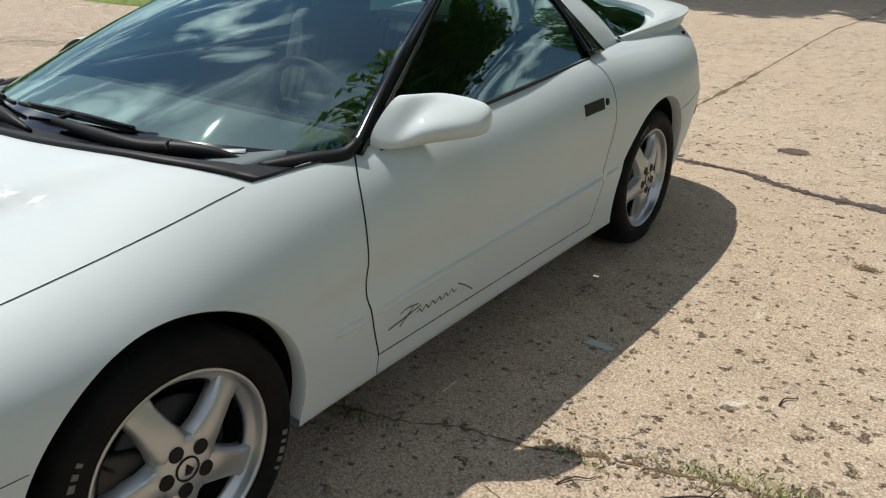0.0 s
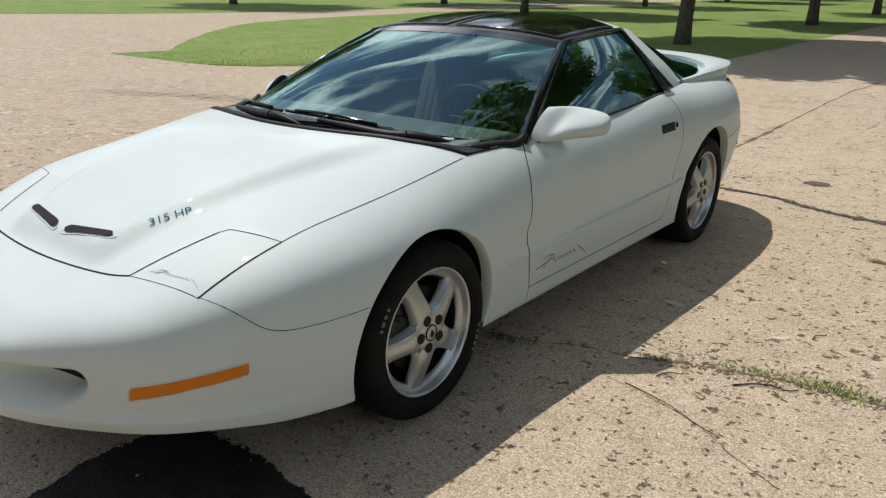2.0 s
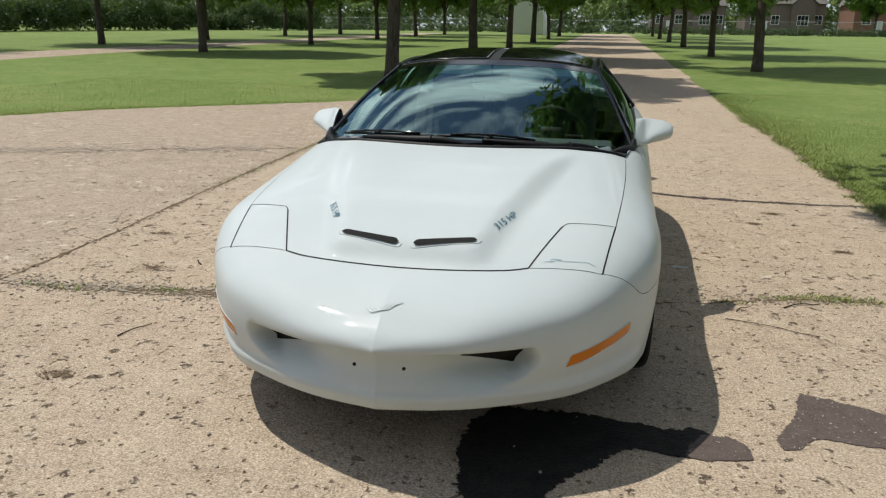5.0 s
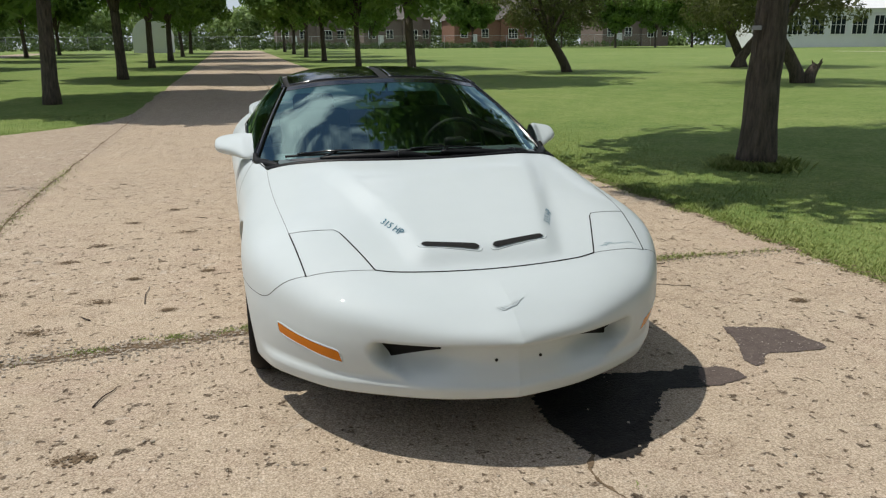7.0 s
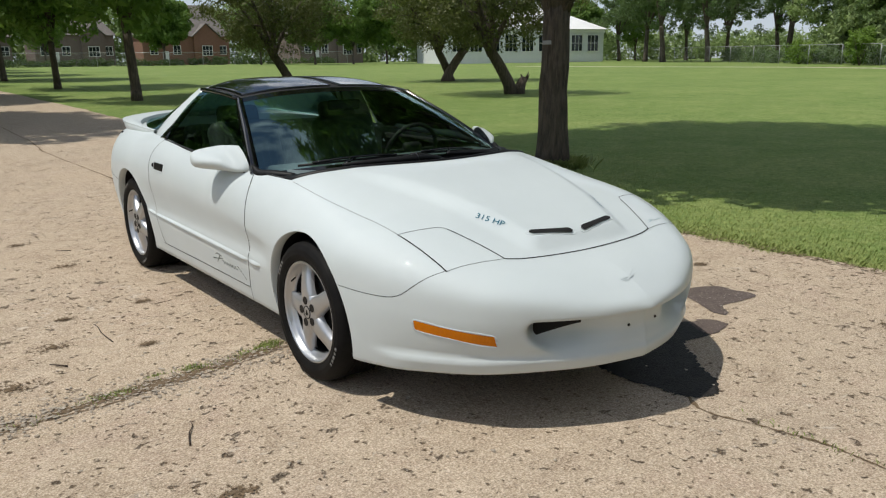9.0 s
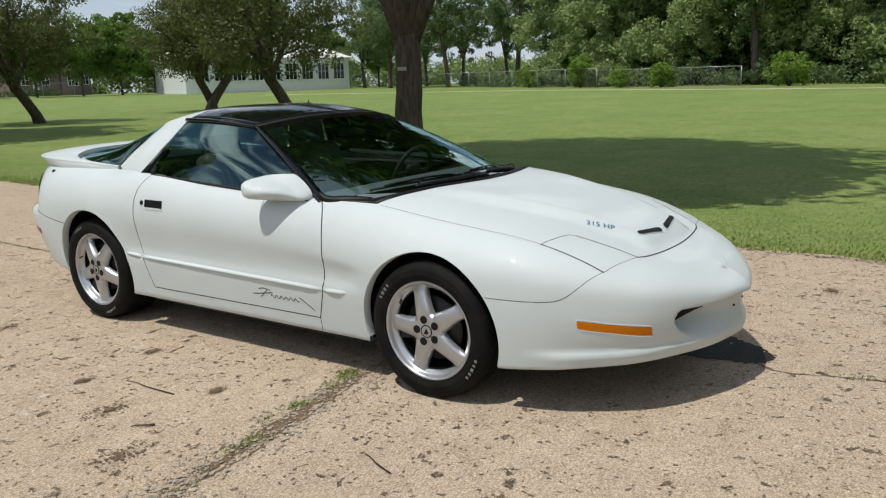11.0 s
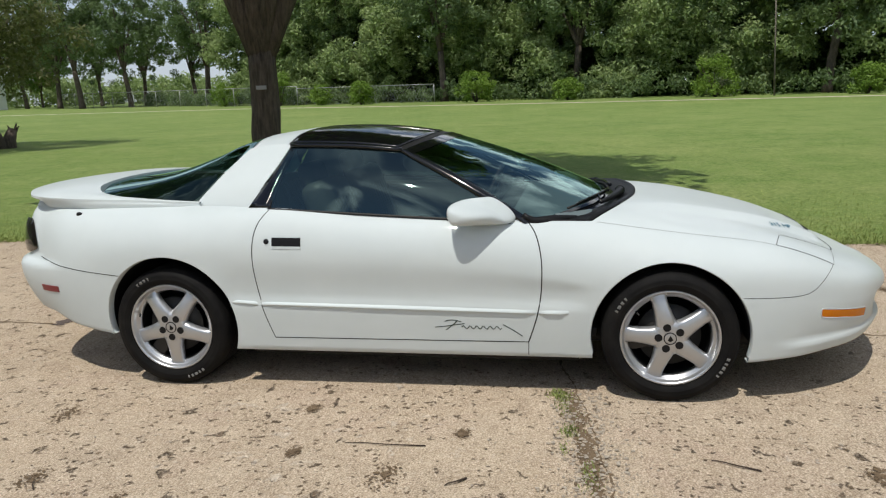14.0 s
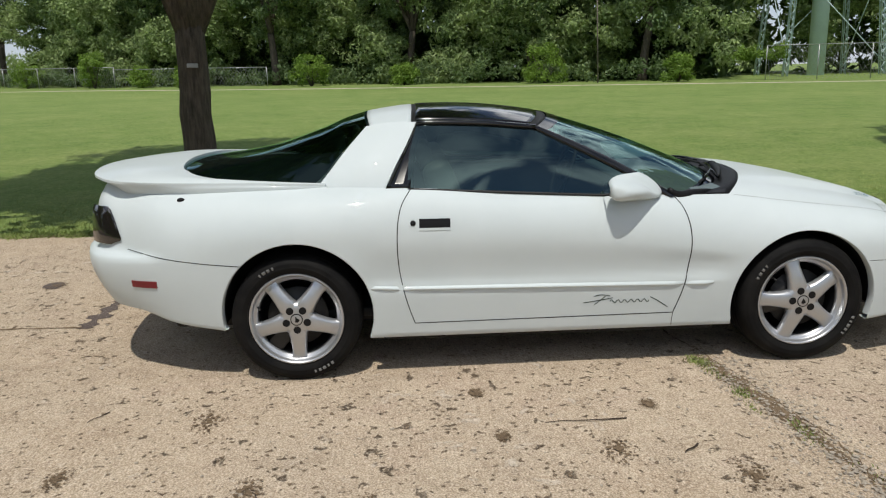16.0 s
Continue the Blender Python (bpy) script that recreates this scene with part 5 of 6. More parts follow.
        strokes = (((-.20, .384), (-.235, .392), (-.285, .384)), ((-.15, .352), (-.20, .358), (-.25, .366), (-.30, .374)), ((-.262, .386), (-.235, .362), (-.205, .338)), wave, ((-.49, .372), (-.53, .350), (-.585, .312)))
        for st in strokes:
            bm = bmesh.new()
            line_yz(bm, st if s < 0 else [(-.735 - y, z) for y, z in st], s, .0044, .0012, .006)
            part("door_mark", bm, GREEN_INK, car, "dark green flowing mark on the door")
    for st in strokes:
        st = [(.485 + .175 * (-.15 - y) / .435, -2.062 + .045 * (-.15 - y) / .435 + .32 * (z - .345)) for y, z in st]
        bm = bmesh.new()
        line_xy(bm, st, .0022, .0012, .006, True)
        part("cover_mark", bm, FAINT_INK, car, "faint blue flowing mark on the headlight cover")
    for k in range(4):
        bm = bmesh.new()
        a = -.035 + .014 * k
        line_xy(bm, [(a - .02, -2.355), (a + .005, -2.372 + .004 * k), (a + .03, -2.355 + .006 * k), (a + .05, -2.335 + .004 * k)], .0045, .0035, .008, True)
        part("nose_emblem", bm, PAINT, car, "embossed swept lines on the nose")
    # power figures on the bonnet
    for s in (1, -1):
        cu = bpy.data.curves.new("text", "FONT")
        cu.body, cu.size, cu.extrude = "315 HP", .035, 0
        cu.align_x, cu.align_y, cu.offset = "CENTER", "CENTER", 0
        cu.resolution_u = 4
        tmp = bpy.data.objects.new("text", cu)
        me = bpy.data.meshes.new_from_object(tmp)
        bpy.data.objects.remove(tmp)
        bm = bmesh.new()
        bm.from_mesh(me)
        bmesh.ops.triangulate(bm, faces=bm.faces)
        for _ in range(2):
            bmesh.ops.subdivide_edges(bm, edges=[e for e in bm.edges if e.calc_length() > .008], cuts=2)
        bmesh.ops.triangulate(bm, faces=bm.faces)
        bm.to_mesh(me)
        bm.free()
        ang = radians(64) * s
        for v in me.vertices:
            a, b = v.co.x * 1.24, v.co.y
            x = s * .328 + (a * math.cos(ang) - b * math.sin(ang))
            y = -1.88 + (a * math.sin(ang) + b * math.cos(ang))
            v.co = skin_xy(x, y) + n_xy(x, y) * .0028
        me.materials.append(BLUE_INK)
        ob = new("power_figures", me)
        ob.parent = car
        tagged(ob, "blue printed figures 315 HP on the bonnet")


def car_wipers(car):
    ways = (((.665, -.838, .868), (.61, -.878, .893), (.545, -.925, .905), (.45, -.982, .908), (.37, -1.008, .916), (.25, -1.022, .925), (.10, -1.030, .934)),
            ((.055, -1.075, .906), (.0, -1.082, .922), (-.085, -1.078, .932), (-.17, -1.072, .931), (-.26, -1.052, .928), (-.38, -1.015, .925), (-.50, -.965, .918)))
    rads = (.006, .017, .023, .019, .018, .014, .010)
    blades_at = (((.40, -.918, .918), (.15, -.988, .940), (-.12, -1.008, .946)), ((-.14, -1.012, .944), (-.42, -.945, .936), (-.66, -.80, .912)))
    for way, bl in zip(ways, blades_at):
        arm = new("wiper")
        arm.parent = car
        q = catmull(way)
        rad = pchip([i / 6 for i in range(7)], rads)
        bm = bmesh.new()
        tube(bm, [q(i / 30) for i in range(31)], [rad(i / 30) for i in range(31)], 10)
        part("arm", bm, BLACK_PLASTIC, arm)
        bm = bmesh.new()
        c = q(2 / 6)
        d = (q(.36) - q(.30)).normalized()
        lathe(bm, [(.0235, -.004), (.0265, -.003), (.0265, .003), (.0235, .004)], 16, Matrix.Translation(c) @ d.to_track_quat("X", "Z").to_matrix().to_4x4())
        part("collar", bm, BLACK_GLOSS, arm)
        r = catmull(bl)
        bm = bmesh.new()
        tube(bm, [r(i / 12) for i in range(13)], .0065, 6)
        part("blade", bm, BLACK_RUBBER, arm)
        bm = bmesh.new()
        tube(bm, [r(.12 + .76 * i / 12) + Vector((0, -.006, .009 + .006 * math.sin(math.pi * i / 12))) for i in range(13)], .006, 6)
        tube(bm, [q(1), r(.5) + Vector((0, -.004, .014))], .007, 6)
        part("blade_bridge", bm, BLACK_GLOSS, arm)
    for s in (1, -1):
        bm = bmesh.new()
        r = catmull(flip([(.70, -.845, .872), (.765, -.72, .868), (.798, -.64, .872), (.806, -.59, .905)], s))
        tube(bm, [r(i / 12) for i in range(13)], [.012 + .014 * math.sin(math.pi * i / 12) for i in range(13)], 10)
        part("cowl_corner", bm, BLACK_PLASTIC, car, "black grained cowl corner at the pillar's foot")


def car_cabin(car):
    def blob(name, size, at, mat, bevel, label="", tilt=0):
        bm = bmesh.new()
        box(bm, size, Matrix.Translation(at) @ Matrix.Rotation(radians(tilt), 4, "X"), bevel, 3)
        return sharp(part(name, bm, mat, car, label), 40)
    blob("cabin_floor", (1.5, 2.3, .05), (0, .2, .30), CABIN_DARK, .01, "dark carpeted floor")
    blob("dashboard", (1.46, .50, .22), (0, -.62, .76), CABIN_DARK, .06, "dark padded dashboard")
    blob("dashboard_top", (1.40, .42, .05), (0, -.72, .865), DASH, .02, "blue-grey padded dashboard top")
    blob("console", (.24, 1.2, .22), (0, .0, .44), CABIN_DARK, .04)
    for s in (1, -1):
        blob("door_lining", (.04, 1.15, .55), (s * .79, .1, .62), CABIN_DARK, .015)
        blob("seat_cushion", (.48, .50, .18), (s * .37, .12, .48), SEAT, .06, "pale ribbed leather seat")
        blob("seat_back", (.46, .16, .62), (s * .37, .47, .75), SEAT, .06, "pale ribbed leather backrest", -20)
        blob("head_rest", (.28, .09, .17), (s * .37, .62, 1.06), SEAT, .04, "", -15)
        for k in range(7):
            blob("seat_rib", (.035, .03, .40), (s * .37 - .15 + .05 * k, .40, .76), SEAT, .012, "", -20)
        blob("rear_seat_back", (.52, .12, .42), (s * .32, 1.02, .80), SEAT, .05, "pale ribbed rear seat", -25)
        for k in range(8):
            blob("rear_seat_rib", (.04, .03, .34), (s * .32 - .20 + .057 * k, .955, .81), SEAT, .014, "", -25)
    blob("load_floor", (1.3, .9, .04), (0, 1.5, .78), CABIN_DARK, .01)
    bm = bmesh.new()
    m = Matrix.Translation((.37, -.30, .86)) @ Matrix.Rotation(radians(-68), 4, "X")
    rows = []
    for i in range(40):
        a = 2 * math.pi * i / 40
        rows.append([m @ Vector(((.185 + .014 * math.cos(b)) * math.cos(a), (.185 + .014 * math.cos(b)) * math.sin(a), .014 * math.sin(b))) for b in [2 * math.pi * k / 8 for k in range(8)]])
    rows.append(rows[0])
    grid_mesh(bm, rows, close=True)
    box(bm, (.35, .05, .02), m, .008)
    box(bm, (.13, .13, .05), m, .02)
    part("steering_wheel", bm, CABIN_DARK, car, "dark steering wheel")
    bm = bmesh.new()
    box(bm, (.22, .03, .06), pose(0, -.13, 1.16), .012)
    tube(bm, [(0, -.12, 1.19), (0, -.09, 1.245)], .008, 6)
    part("rear_view_mirror", bm, CABIN_DARK, car, "inside rear-view mirror")


def build_car():
    car = tagged(new("car"), "white low sports coupe with black roof and silver wheels", "car")
    car_panels(car)
    arch_lips(car)
    car_glasshouse(car)
    car_spoiler(car)
    for s in (1, -1):
        car_wheel(car, s * .888, -1.2835, .321, s, .40 if s > 0 else .28, .245)
        car_wheel(car, s * .896, 1.2835, .321, s, .62 if s > 0 else .63, .26, ((-.27, 4), (2.8, 5)))
        car_mirror(car, s)
    car_details(car)
    car_wipers(car)
    car_cabin(car)
    # dark underside that closes the body
    bm = bmesh.new()
    box(bm, (1.35, 3.9, .10), pose(0, 0, .27), .03)
    part("underbody", bm, BLACK_PLASTIC, car, "dark underbody")
    # added plates that keep stray light off the ground beneath the car
    for name, w, y0, y1, z in (("floor_blocker", 1.62, -.86, .86, .180), ("front_blocker", 1.2, -2.10, -1.66, .225), ("rear_blocker", 1.2, 1.70, 2.05, .40)):
        bm = bmesh.new()
        box(bm, (w, y1 - y0, .03), pose(0, (y0 + y1) / 2, z), .01)
        part(name, bm, BLACK_PLASTIC, car, "dark plate added under the body to block light")
    bm = bmesh.new()
    box(bm, (.7, .5, .08), pose(0, -1.98, .31), .03)
    part("bumper_core", bm, BLACK_PLASTIC, car)
    return car


# ================= planting =================
def leaf_cloud(centres, per, size, spread_r, rng, squash=.8):
    """Vertices and faces of many small leaf sprays about the given centres."""
    n = len(centres) * per
    c = np.repeat(np.array(centres, float), per, 0)
    rr = np.repeat(np.array(spread_r, float), per) if not np.isscalar(spread_r) else np.full(n, spread_r)
    d = rng.normal(size=(n, 3))
    d /= np.linalg.norm(d, axis=1, keepdims=True)
    c = c + d * (rr * rng.uniform(.35, 1, n) ** .6)[:, None] * np.array([1, 1, squash])
    face = d + .75 * rng.normal(size=(n, 3)) + np.array([0, 0, .35])
    a = np.cross(face, rng.normal(size=(n, 3)))
    a /= np.linalg.norm(a, axis=1, keepdims=True) + 1e-9
    b = np.cross(face, a)
    b /= np.linalg.norm(b, axis=1, keepdims=True) + 1e-9
    s = size * rng.uniform(.55, 1.35, n)[:, None]
    v = np.stack([c - a * s, c - b * s * .42 + a * s * .1, c + a * s, c + b * s * .42 + a * s * .1], 1).reshape(-1, 3)
    return v


def quads(name, v, material, parent=None, label=""):
    n = len(v) // 4
    me = bpy.data.meshes.new(name)
    me.vertices.add(len(v))
    me.vertices.foreach_set("co", v.astype(np.float32).ravel())
    me.loops.add(4 * n)
    me.loops.foreach_set("vertex_index", np.arange(4 * n, dtype=np.int32))
    me.polygons.add(n)
    me.polygons.foreach_set("loop_start", np.arange(0, 4 * n, 4, dtype=np.int32))
    me.update(calc_edges=True)
    me.materials.append(material)
    ob = new(name, me)
    ob.parent = parent
    return tagged(ob, label) if label else ob


def tree(label, seed, r, fork, height, crown_r, leaf, clumps=70, per=70, size=.13, lean=(0, 0), base_z=2.6, bark=None, clump_r=.8, limb=.55):
    """A tree at the origin: trunk and limbs in one mesh, leaves in another."""
    rng = np.random.default_rng(seed)
    root = tagged(new("tree"), label, "tree")
    bm = bmesh.new()
    top = Vector((lean[0], lean[1], fork))
    k = 8
    pts = [Vector((lean[0] * (i / k) ** 1.3 + .03 * r * rng.normal(), lean[1] * (i / k) ** 1.3 + .03 * r * rng.normal(), fork * i / k)) for i in range(k + 1)]
    pts[0] = Vector((0, 0, -.1))
    rad = [r * (1.25 if i == 0 else 1.06 if i == 1 else 1 - .18 * i / k) for i in range(k + 1)]
    tube(bm, pts, rad, 14)
    ends = []
    limbs = 6
    for i in range(limbs):
        a = 2 * math.pi * (i + rng.uniform(-.3, .3)) / limbs
        out = crown_r * rng.uniform(.45, .75) * (.3 if i == 0 else 1)
        up = fork + (height - fork) * rng.uniform(.45, .8)
        e = Vector((top.x + out * math.cos(a), top.y + out * math.sin(a), up))
        q = catmull([top - Vector((0, 0, .15)), top.lerp(e, .35) + Vector((0, 0, .25 * (up - fork) * .3)), top.lerp(e, .7) + Vector((0, 0, .1)), e])
        ps = [q(t / 8) for t in range(9)]
        tube(bm, ps, [r * limb * (1 - .85 * t / 8) for t in range(9)], 8)
        ends += [q(.55), q(.8), q(1)]
        for j in range(3):
            s0 = q(.35 + .2 * j)
            a2 = a + rng.uniform(-1.3, 1.3)
            e2 = s0 + Vector((math.cos(a2), math.sin(a2), rng.uniform(.05, .6))) * crown_r * rng.uniform(.3, .5)
            tube(bm, [s0, s0.lerp(e2, .5) + Vector((0, 0, .1)), e2], [r * .22, r * .13, r * .04], 5)
            ends += [e2, s0.lerp(e2, .6)]
    part("trunk", bm, bark or BARK, root, "dark furrowed trunk and limbs")
    mid = Vector((top.x, top.y, (base_z + height) / 2))
    cs = [tuple(e) for e in ends]
    while len(cs) < clumps:
        d = rng.normal(size=3)
        d /= np.linalg.norm(d)
        t = rng.uniform(.45, 1) ** .5
        c = np.array(mid) + d * t * np.array([crown_r, crown_r, (height - base_z) / 2]) * rng.uniform(.8, 1.08)
        cs.append(tuple(c))
    sp = [clump_r * rng.uniform(.6, 1.2) for _ in cs]
    quads("crown", leaf_cloud(cs, per, size, sp, rng), leaf, root)
    return root


def plant(src, x, y, turn=0.0, s=1.0):
    return copy_thing(src, Matrix.Translation((x, y, gz(x, y) - .03)) @ Matrix.Rotation(turn, 4, "Z") @ Matrix.Scale(s, 4))


big = tree("large shade tree with forked furrowed trunk on the lawn", 3, .212, 2.15, 13.0, 5.0, LEAF, 260, 130, .20, (.05, 0.02), 3.3, clump_r=1.0, limb=.72)
big.matrix_basis = Matrix.Translation((5.2, 3.26, -.03))
bm = bmesh.new()
box(bm, (.02, .13, .05), Matrix.Translation((5.2 - .186, 3.26 - .04, 1.63)) @ Matrix.Rotation(radians(12), 4, "Z"), .003)
tagged(part("tree_tag", bm, TAG), "small grey tag on the tree trunk", "tag")
ROW = dict(group="trees along the drive")
rows_a = tree("round-crowned avenue tree with dark trunk", 11, .20, 2.6, 13, 4.9, LEAF, 270, 120, .29, (.1, .05), 2.7, clump_r=1.0)
rows_b = tree("avenue tree with spreading crown and dark trunk", 12, .18, 2.4, 12.5, 4.7, LEAF, 165, 110, .20, (-.1, .05), 2.6, clump_r=1.0)
for ob in (rows_a, rows_b):
    tagged(ob, group=ROW["group"])
rows_a.matrix_basis = Matrix.Translation((-5.45, 17.2, gz(-5.45, 17.2) - .03))
rows_b.matrix_basis = Matrix.Translation((5.66, 24.3, gz(5.66, 24.3) - .03))
_r = random.Random(5)
for i, (x, y) in enumerate([(-5.3, 30), (-5.4, 43.5), (-5.4, 58.5), (-5.4, 74), (-5.4, 90), (5.6, 37), (5.6, 53), (5.6, 67.5), (5.6, 82), (5.6, 97),
                            (-18.2, 29.7), (-18.4, 44), (-19, 61), (-19.2, 75.5), (-19, 89), (-28, 36), (-28.5, 49), (-30, 67), (-29, 80), (-33, 24),
                            (-5.5, -17), (-5.6, -31), (5.5, -12), (5.6, -27), (5.6, -42)]):
    plant((rows_a, rows_b)[i % 2], x, y, _r.uniform(0, 6.3), _r.uniform(.9, 1.1))
for i, (x, y) in enumerate([(53.5, 101), (58, 97.5), (63, 96), (48, 108), (97, 88), (101, 80), (38, 122), (22, 128), (80, 112)]):
    tagged(plant((rows_a, rows_b)[i % 2], x, y, _r.uniform(0, 6.3), _r.uniform(.8, .95)), "round-crowned tree behind the fence and the houses", group="trees behind the lawn")
# leaning old fruit trees
bent = tree("leaning old fruit tree with olive leaves", 21, .24, 1.6, 6.6, 3.3, LEAF_OLIVE, 170, 150, .075, (-1.0, .1), 1.5, clump_r=.62)
bent.matrix_basis = Matrix.Translation((17.8, 18.0, gz(18, 18) - .03))
plant(bent, 14.35, 29.6, .2, .95)
plant(bent, 24.2, 30.6, 2.6, 1.1)
plant(bent, 24.8, 30.9, .3, 1.0)


bm = bmesh.new()
tube(bm, [(0, 0, -.15), (.10, -.02, .25), (.22, -.03, .45), (.30, -.04, .58)], [.28, .21, .17, .13], 12)
for _a, _h, _w in ((.0, .30, .06), (1.4, .16, .07), (2.7, .24, .05), (3.9, .12, .08), (5.1, .20, .05)):
    _q = Vector((.30 + .085 * math.cos(_a), -.04 + .085 * math.sin(_a), .50))
    tube(bm, [_q, _q + Vector((.05 * math.cos(_a) + .03, .05 * math.sin(_a), .6 * _h)), _q + Vector((.10 * math.cos(_a) + .05, .10 * math.sin(_a), _h))], [_w, _w * .6, .008], 6)
_p = part("tree_stump", bm, BARK)
_p.location = (17.95, 17.85, gz(18, 18))
tagged(_p, "broken dark stump beside the leaning fruit tree", "stump")


def belt(name, label, line, depth, low, high, count, size, seed, leaf, category, per=9, clump=0.0, crowns=0):
    """A dense bank of foliage along a line; one object of stuff."""
    rng = np.random.default_rng(seed)
    c = catmull([(x, y, 0) for x, y in line])
    vs = []
    n = count
    t = rng.uniform(0, 1, n)
    cs = np.array([c(k) for k in np.linspace(0, 1, 400)])
    tan = np.gradient(cs, axis=0)
    tan /= np.linalg.norm(tan, axis=1, keepdims=True)
    i = (t * 399).astype(int)
    nrm = np.stack([-tan[i, 1], tan[i, 0], 0 * t], 1)
    hmax = high * (.72 + .28 * np.array([noise.noise((k * 23.0, seed * 1.7, 0)) for k in t]) * 1.6)
    zz = rng.uniform(0, 1, n) ** .8
    z = low + (hmax - low) * zz
    bulge = np.array([noise.noise((a * 40.0, b * 3.0, seed)) for a, b in zip(t, zz)])
    off = (bulge * .5 + rng.uniform(-.5, .5, n) * .8) * depth
    p = cs[i] + nrm * off[:, None]
    g = np.array([gz(a, b) for a, b in p[:, :2]])
    p[:, 2] = g + z
    if crowns:
        # clumps gathered on the upper and outer sides of separate crowns
        k = rng.integers(0, n, crowns)
        mid, rad = p[k], rng.uniform(1.6, 3.4, crowns)
        d = rng.normal(size=(crowns, 26, 3)) + np.array([-.35, 0, .45])
        d /= np.linalg.norm(d, axis=2, keepdims=True)
        p = (mid[:, None] + d * rad[:, None, None] * rng.uniform(.75, 1.05, (crowns, 26, 1)) * np.array([1, 1, .85])).reshape(-1, 3)
        p = p[p[:, 2] > low + .2]
    v = leaf_cloud(p, per, size, clump or size * 2.6, rng, .8)
    ob = quads(name, v, leaf)
    return tagged(ob, label, category, kind="stuff")


EDGE = [(38, -46), (46, -30), (50, -22), (56, -12), (60, -3), (66, 11), (69, 27), (78, 42), (90, 56)]
belt("woods", "dense green woodland behind the lawn", [(55, -23.5)] + [(x + 5, y) for x, y in EDGE[3:7]] + [(82, 40)], 5, .3, 17, 2100, .17, 31, LEAF_WOOD, "woods", 70, .75, 170)
# shade between the crowns, put into a bank of dark leaves
belt("woods", "dark leaf bank with the wood's inner shade in its colour", [(62, -27)] + [(x + 11, y) for x, y in EDGE[3:7]] + [(90, 40)], 6, 0, 19, 2600, .6, 32, LEAF_HEDGE_SHADE, "woods")
belt("undergrowth", "low bright shrubs along the wood's edge", [(53, -19)] + EDGE[3:7], 2.0, .1, 2.2, 230, .14, 33, LEAF_SHADE, "shrubs", 40, .6)
# dark leaf colour stands for shade below the crowns and closes bright gaps
belt("woods", "dark leaf bank with the shade under the trees in its colour", [(58, -25)] + [(x + 7.5, y) for x, y in EDGE[3:7]] + [(86, 40)], 3, 0, 6, 1500, .55, 45, LEAF_HEDGE_SHADE, "woods")
belt("woods", "sunlit woodland behind the tower", [(66, -28), (62, -42), (52, -56), (34, -70)], 6, .3, 17, 1500, .2, 42, LEAF_WOOD, "woods", 60, .8, 100)
# the same shade in dark leaves behind the tower
belt("woods", "dark leaf bank with the inner shade behind the tower in its colour", [(74, -28), (70, -46), (58, -62), (38, -76)], 6, 0, 19, 1500, .6, 43, LEAF_HEDGE_SHADE, "woods")
belt("vine_hedge", "climbing vines over the fence", EDGE[6:], 1.4, .1, 1.8, 420, .12, 34, LEAF_SHADE, "hedge", 36, .5)
belt("hedge", "tall dark clipped hedge beyond the lawn", [(-58, 25), (-55, 60), (-52, 88), (-40, 104)], 3, .1, 4.2, 2400, .17, 35, LEAF_HEDGE_SHADE, "hedge", 30, .7)
belt("far_trees", "far trees behind hedge and houses", [(-120, 30), (-80, 110), (-30, 150), (30, 165), (80, 155), (130, 110)], 10, 0, 13, 4200, .5, 36, LEAF_WOOD, "trees", 30, 1.8)
belt("shrubs", "low shrubs behind the long fence", [(-52, 118), (10, 119), (66, 118)], 3, .1, 1.1, 600, .2, 39, LEAF_HEDGE_SHADE, "shrubs", 30, .6)
belt("far_trees", "far trees beyond the fence", [(105, 92), (120, 70), (118, 45), (105, 30)], 8, 0, 5.5, 900, .3, 37, LEAF_WOOD, "trees", 36, 1.3)
# belt out of view, added for what paint and glass reflect
belt("unseen_trees", "unseen trees added round the open side of the place", [(-70, 40), (-75, -10), (-45, -60), (10, -80), (38, -60)], 8, .5, 11, 2200, .8, 38, LEAF_WOOD, "trees")


def shrub(x, y, r, h, seed):
    """A round bush of many leaf sprays on a few thin stems."""
    rng = np.random.default_rng(seed)
    root = tagged(new("shrub"), "bright green leafy shrub at the wood's edge", "shrub", "shrubs along the wood")
    root.matrix_basis = Matrix.Translation((x, y, gz(x, y) - .03))
    bm = bmesh.new()
    cs = []
    for i in range(7):
        a = 2 * math.pi * i / 7 + rng.uniform(-.3, .3)
        e = Vector((r * .6 * math.cos(a), r * .6 * math.sin(a), h * rng.uniform(.5, .8)))
        tube(bm, [(0, 0, -.1), e * .5 + Vector((0, 0, .1)), e], [.05, .03, .012], 5)
        cs.append(tuple(e))
    part("stems", bm, BARK, root)
    for i in range(44):
        a, t = rng.uniform(0, 6.283), rng.uniform() ** .5
        z = h * rng.uniform(.12, .95)
        w = r * t * math.sin(math.pi * min(.25 + .7 * z / h, 1)) ** .6
        cs.append((w * math.cos(a), w * math.sin(a), z))
    quads("foliage", leaf_cloud(cs, 60, .11, .42, rng), LEAF_LIME, root)
    return root


for _i, _a in enumerate(((67.2, 28.2, 1.3, 3.3), (65.7, 23.5, 1.0, 1.9), (63.8, 19.1, 1.0, 2.2), (60.9, 8.2, 1.6, 2.6), (54.5, -10.1, 1.7, 3.0), (50.1, -18.8, 1.1, 1.9), (58.6, .5, 1.2, 1.6), (72.5, 36.5, 1.5, 2.4))):
    shrub(*_a, 300 + _i)
wood_a = tree("tall woodland tree with open crown at the lawn's edge", 41, .32, 4.2, 17, 5.4, LEAF_SHADE, 125, 120, .17, (.4, .2), 3.4, clump_r=.95)
wood_a.matrix_basis = Matrix.Translation((86, 66, gz(86, 66)))
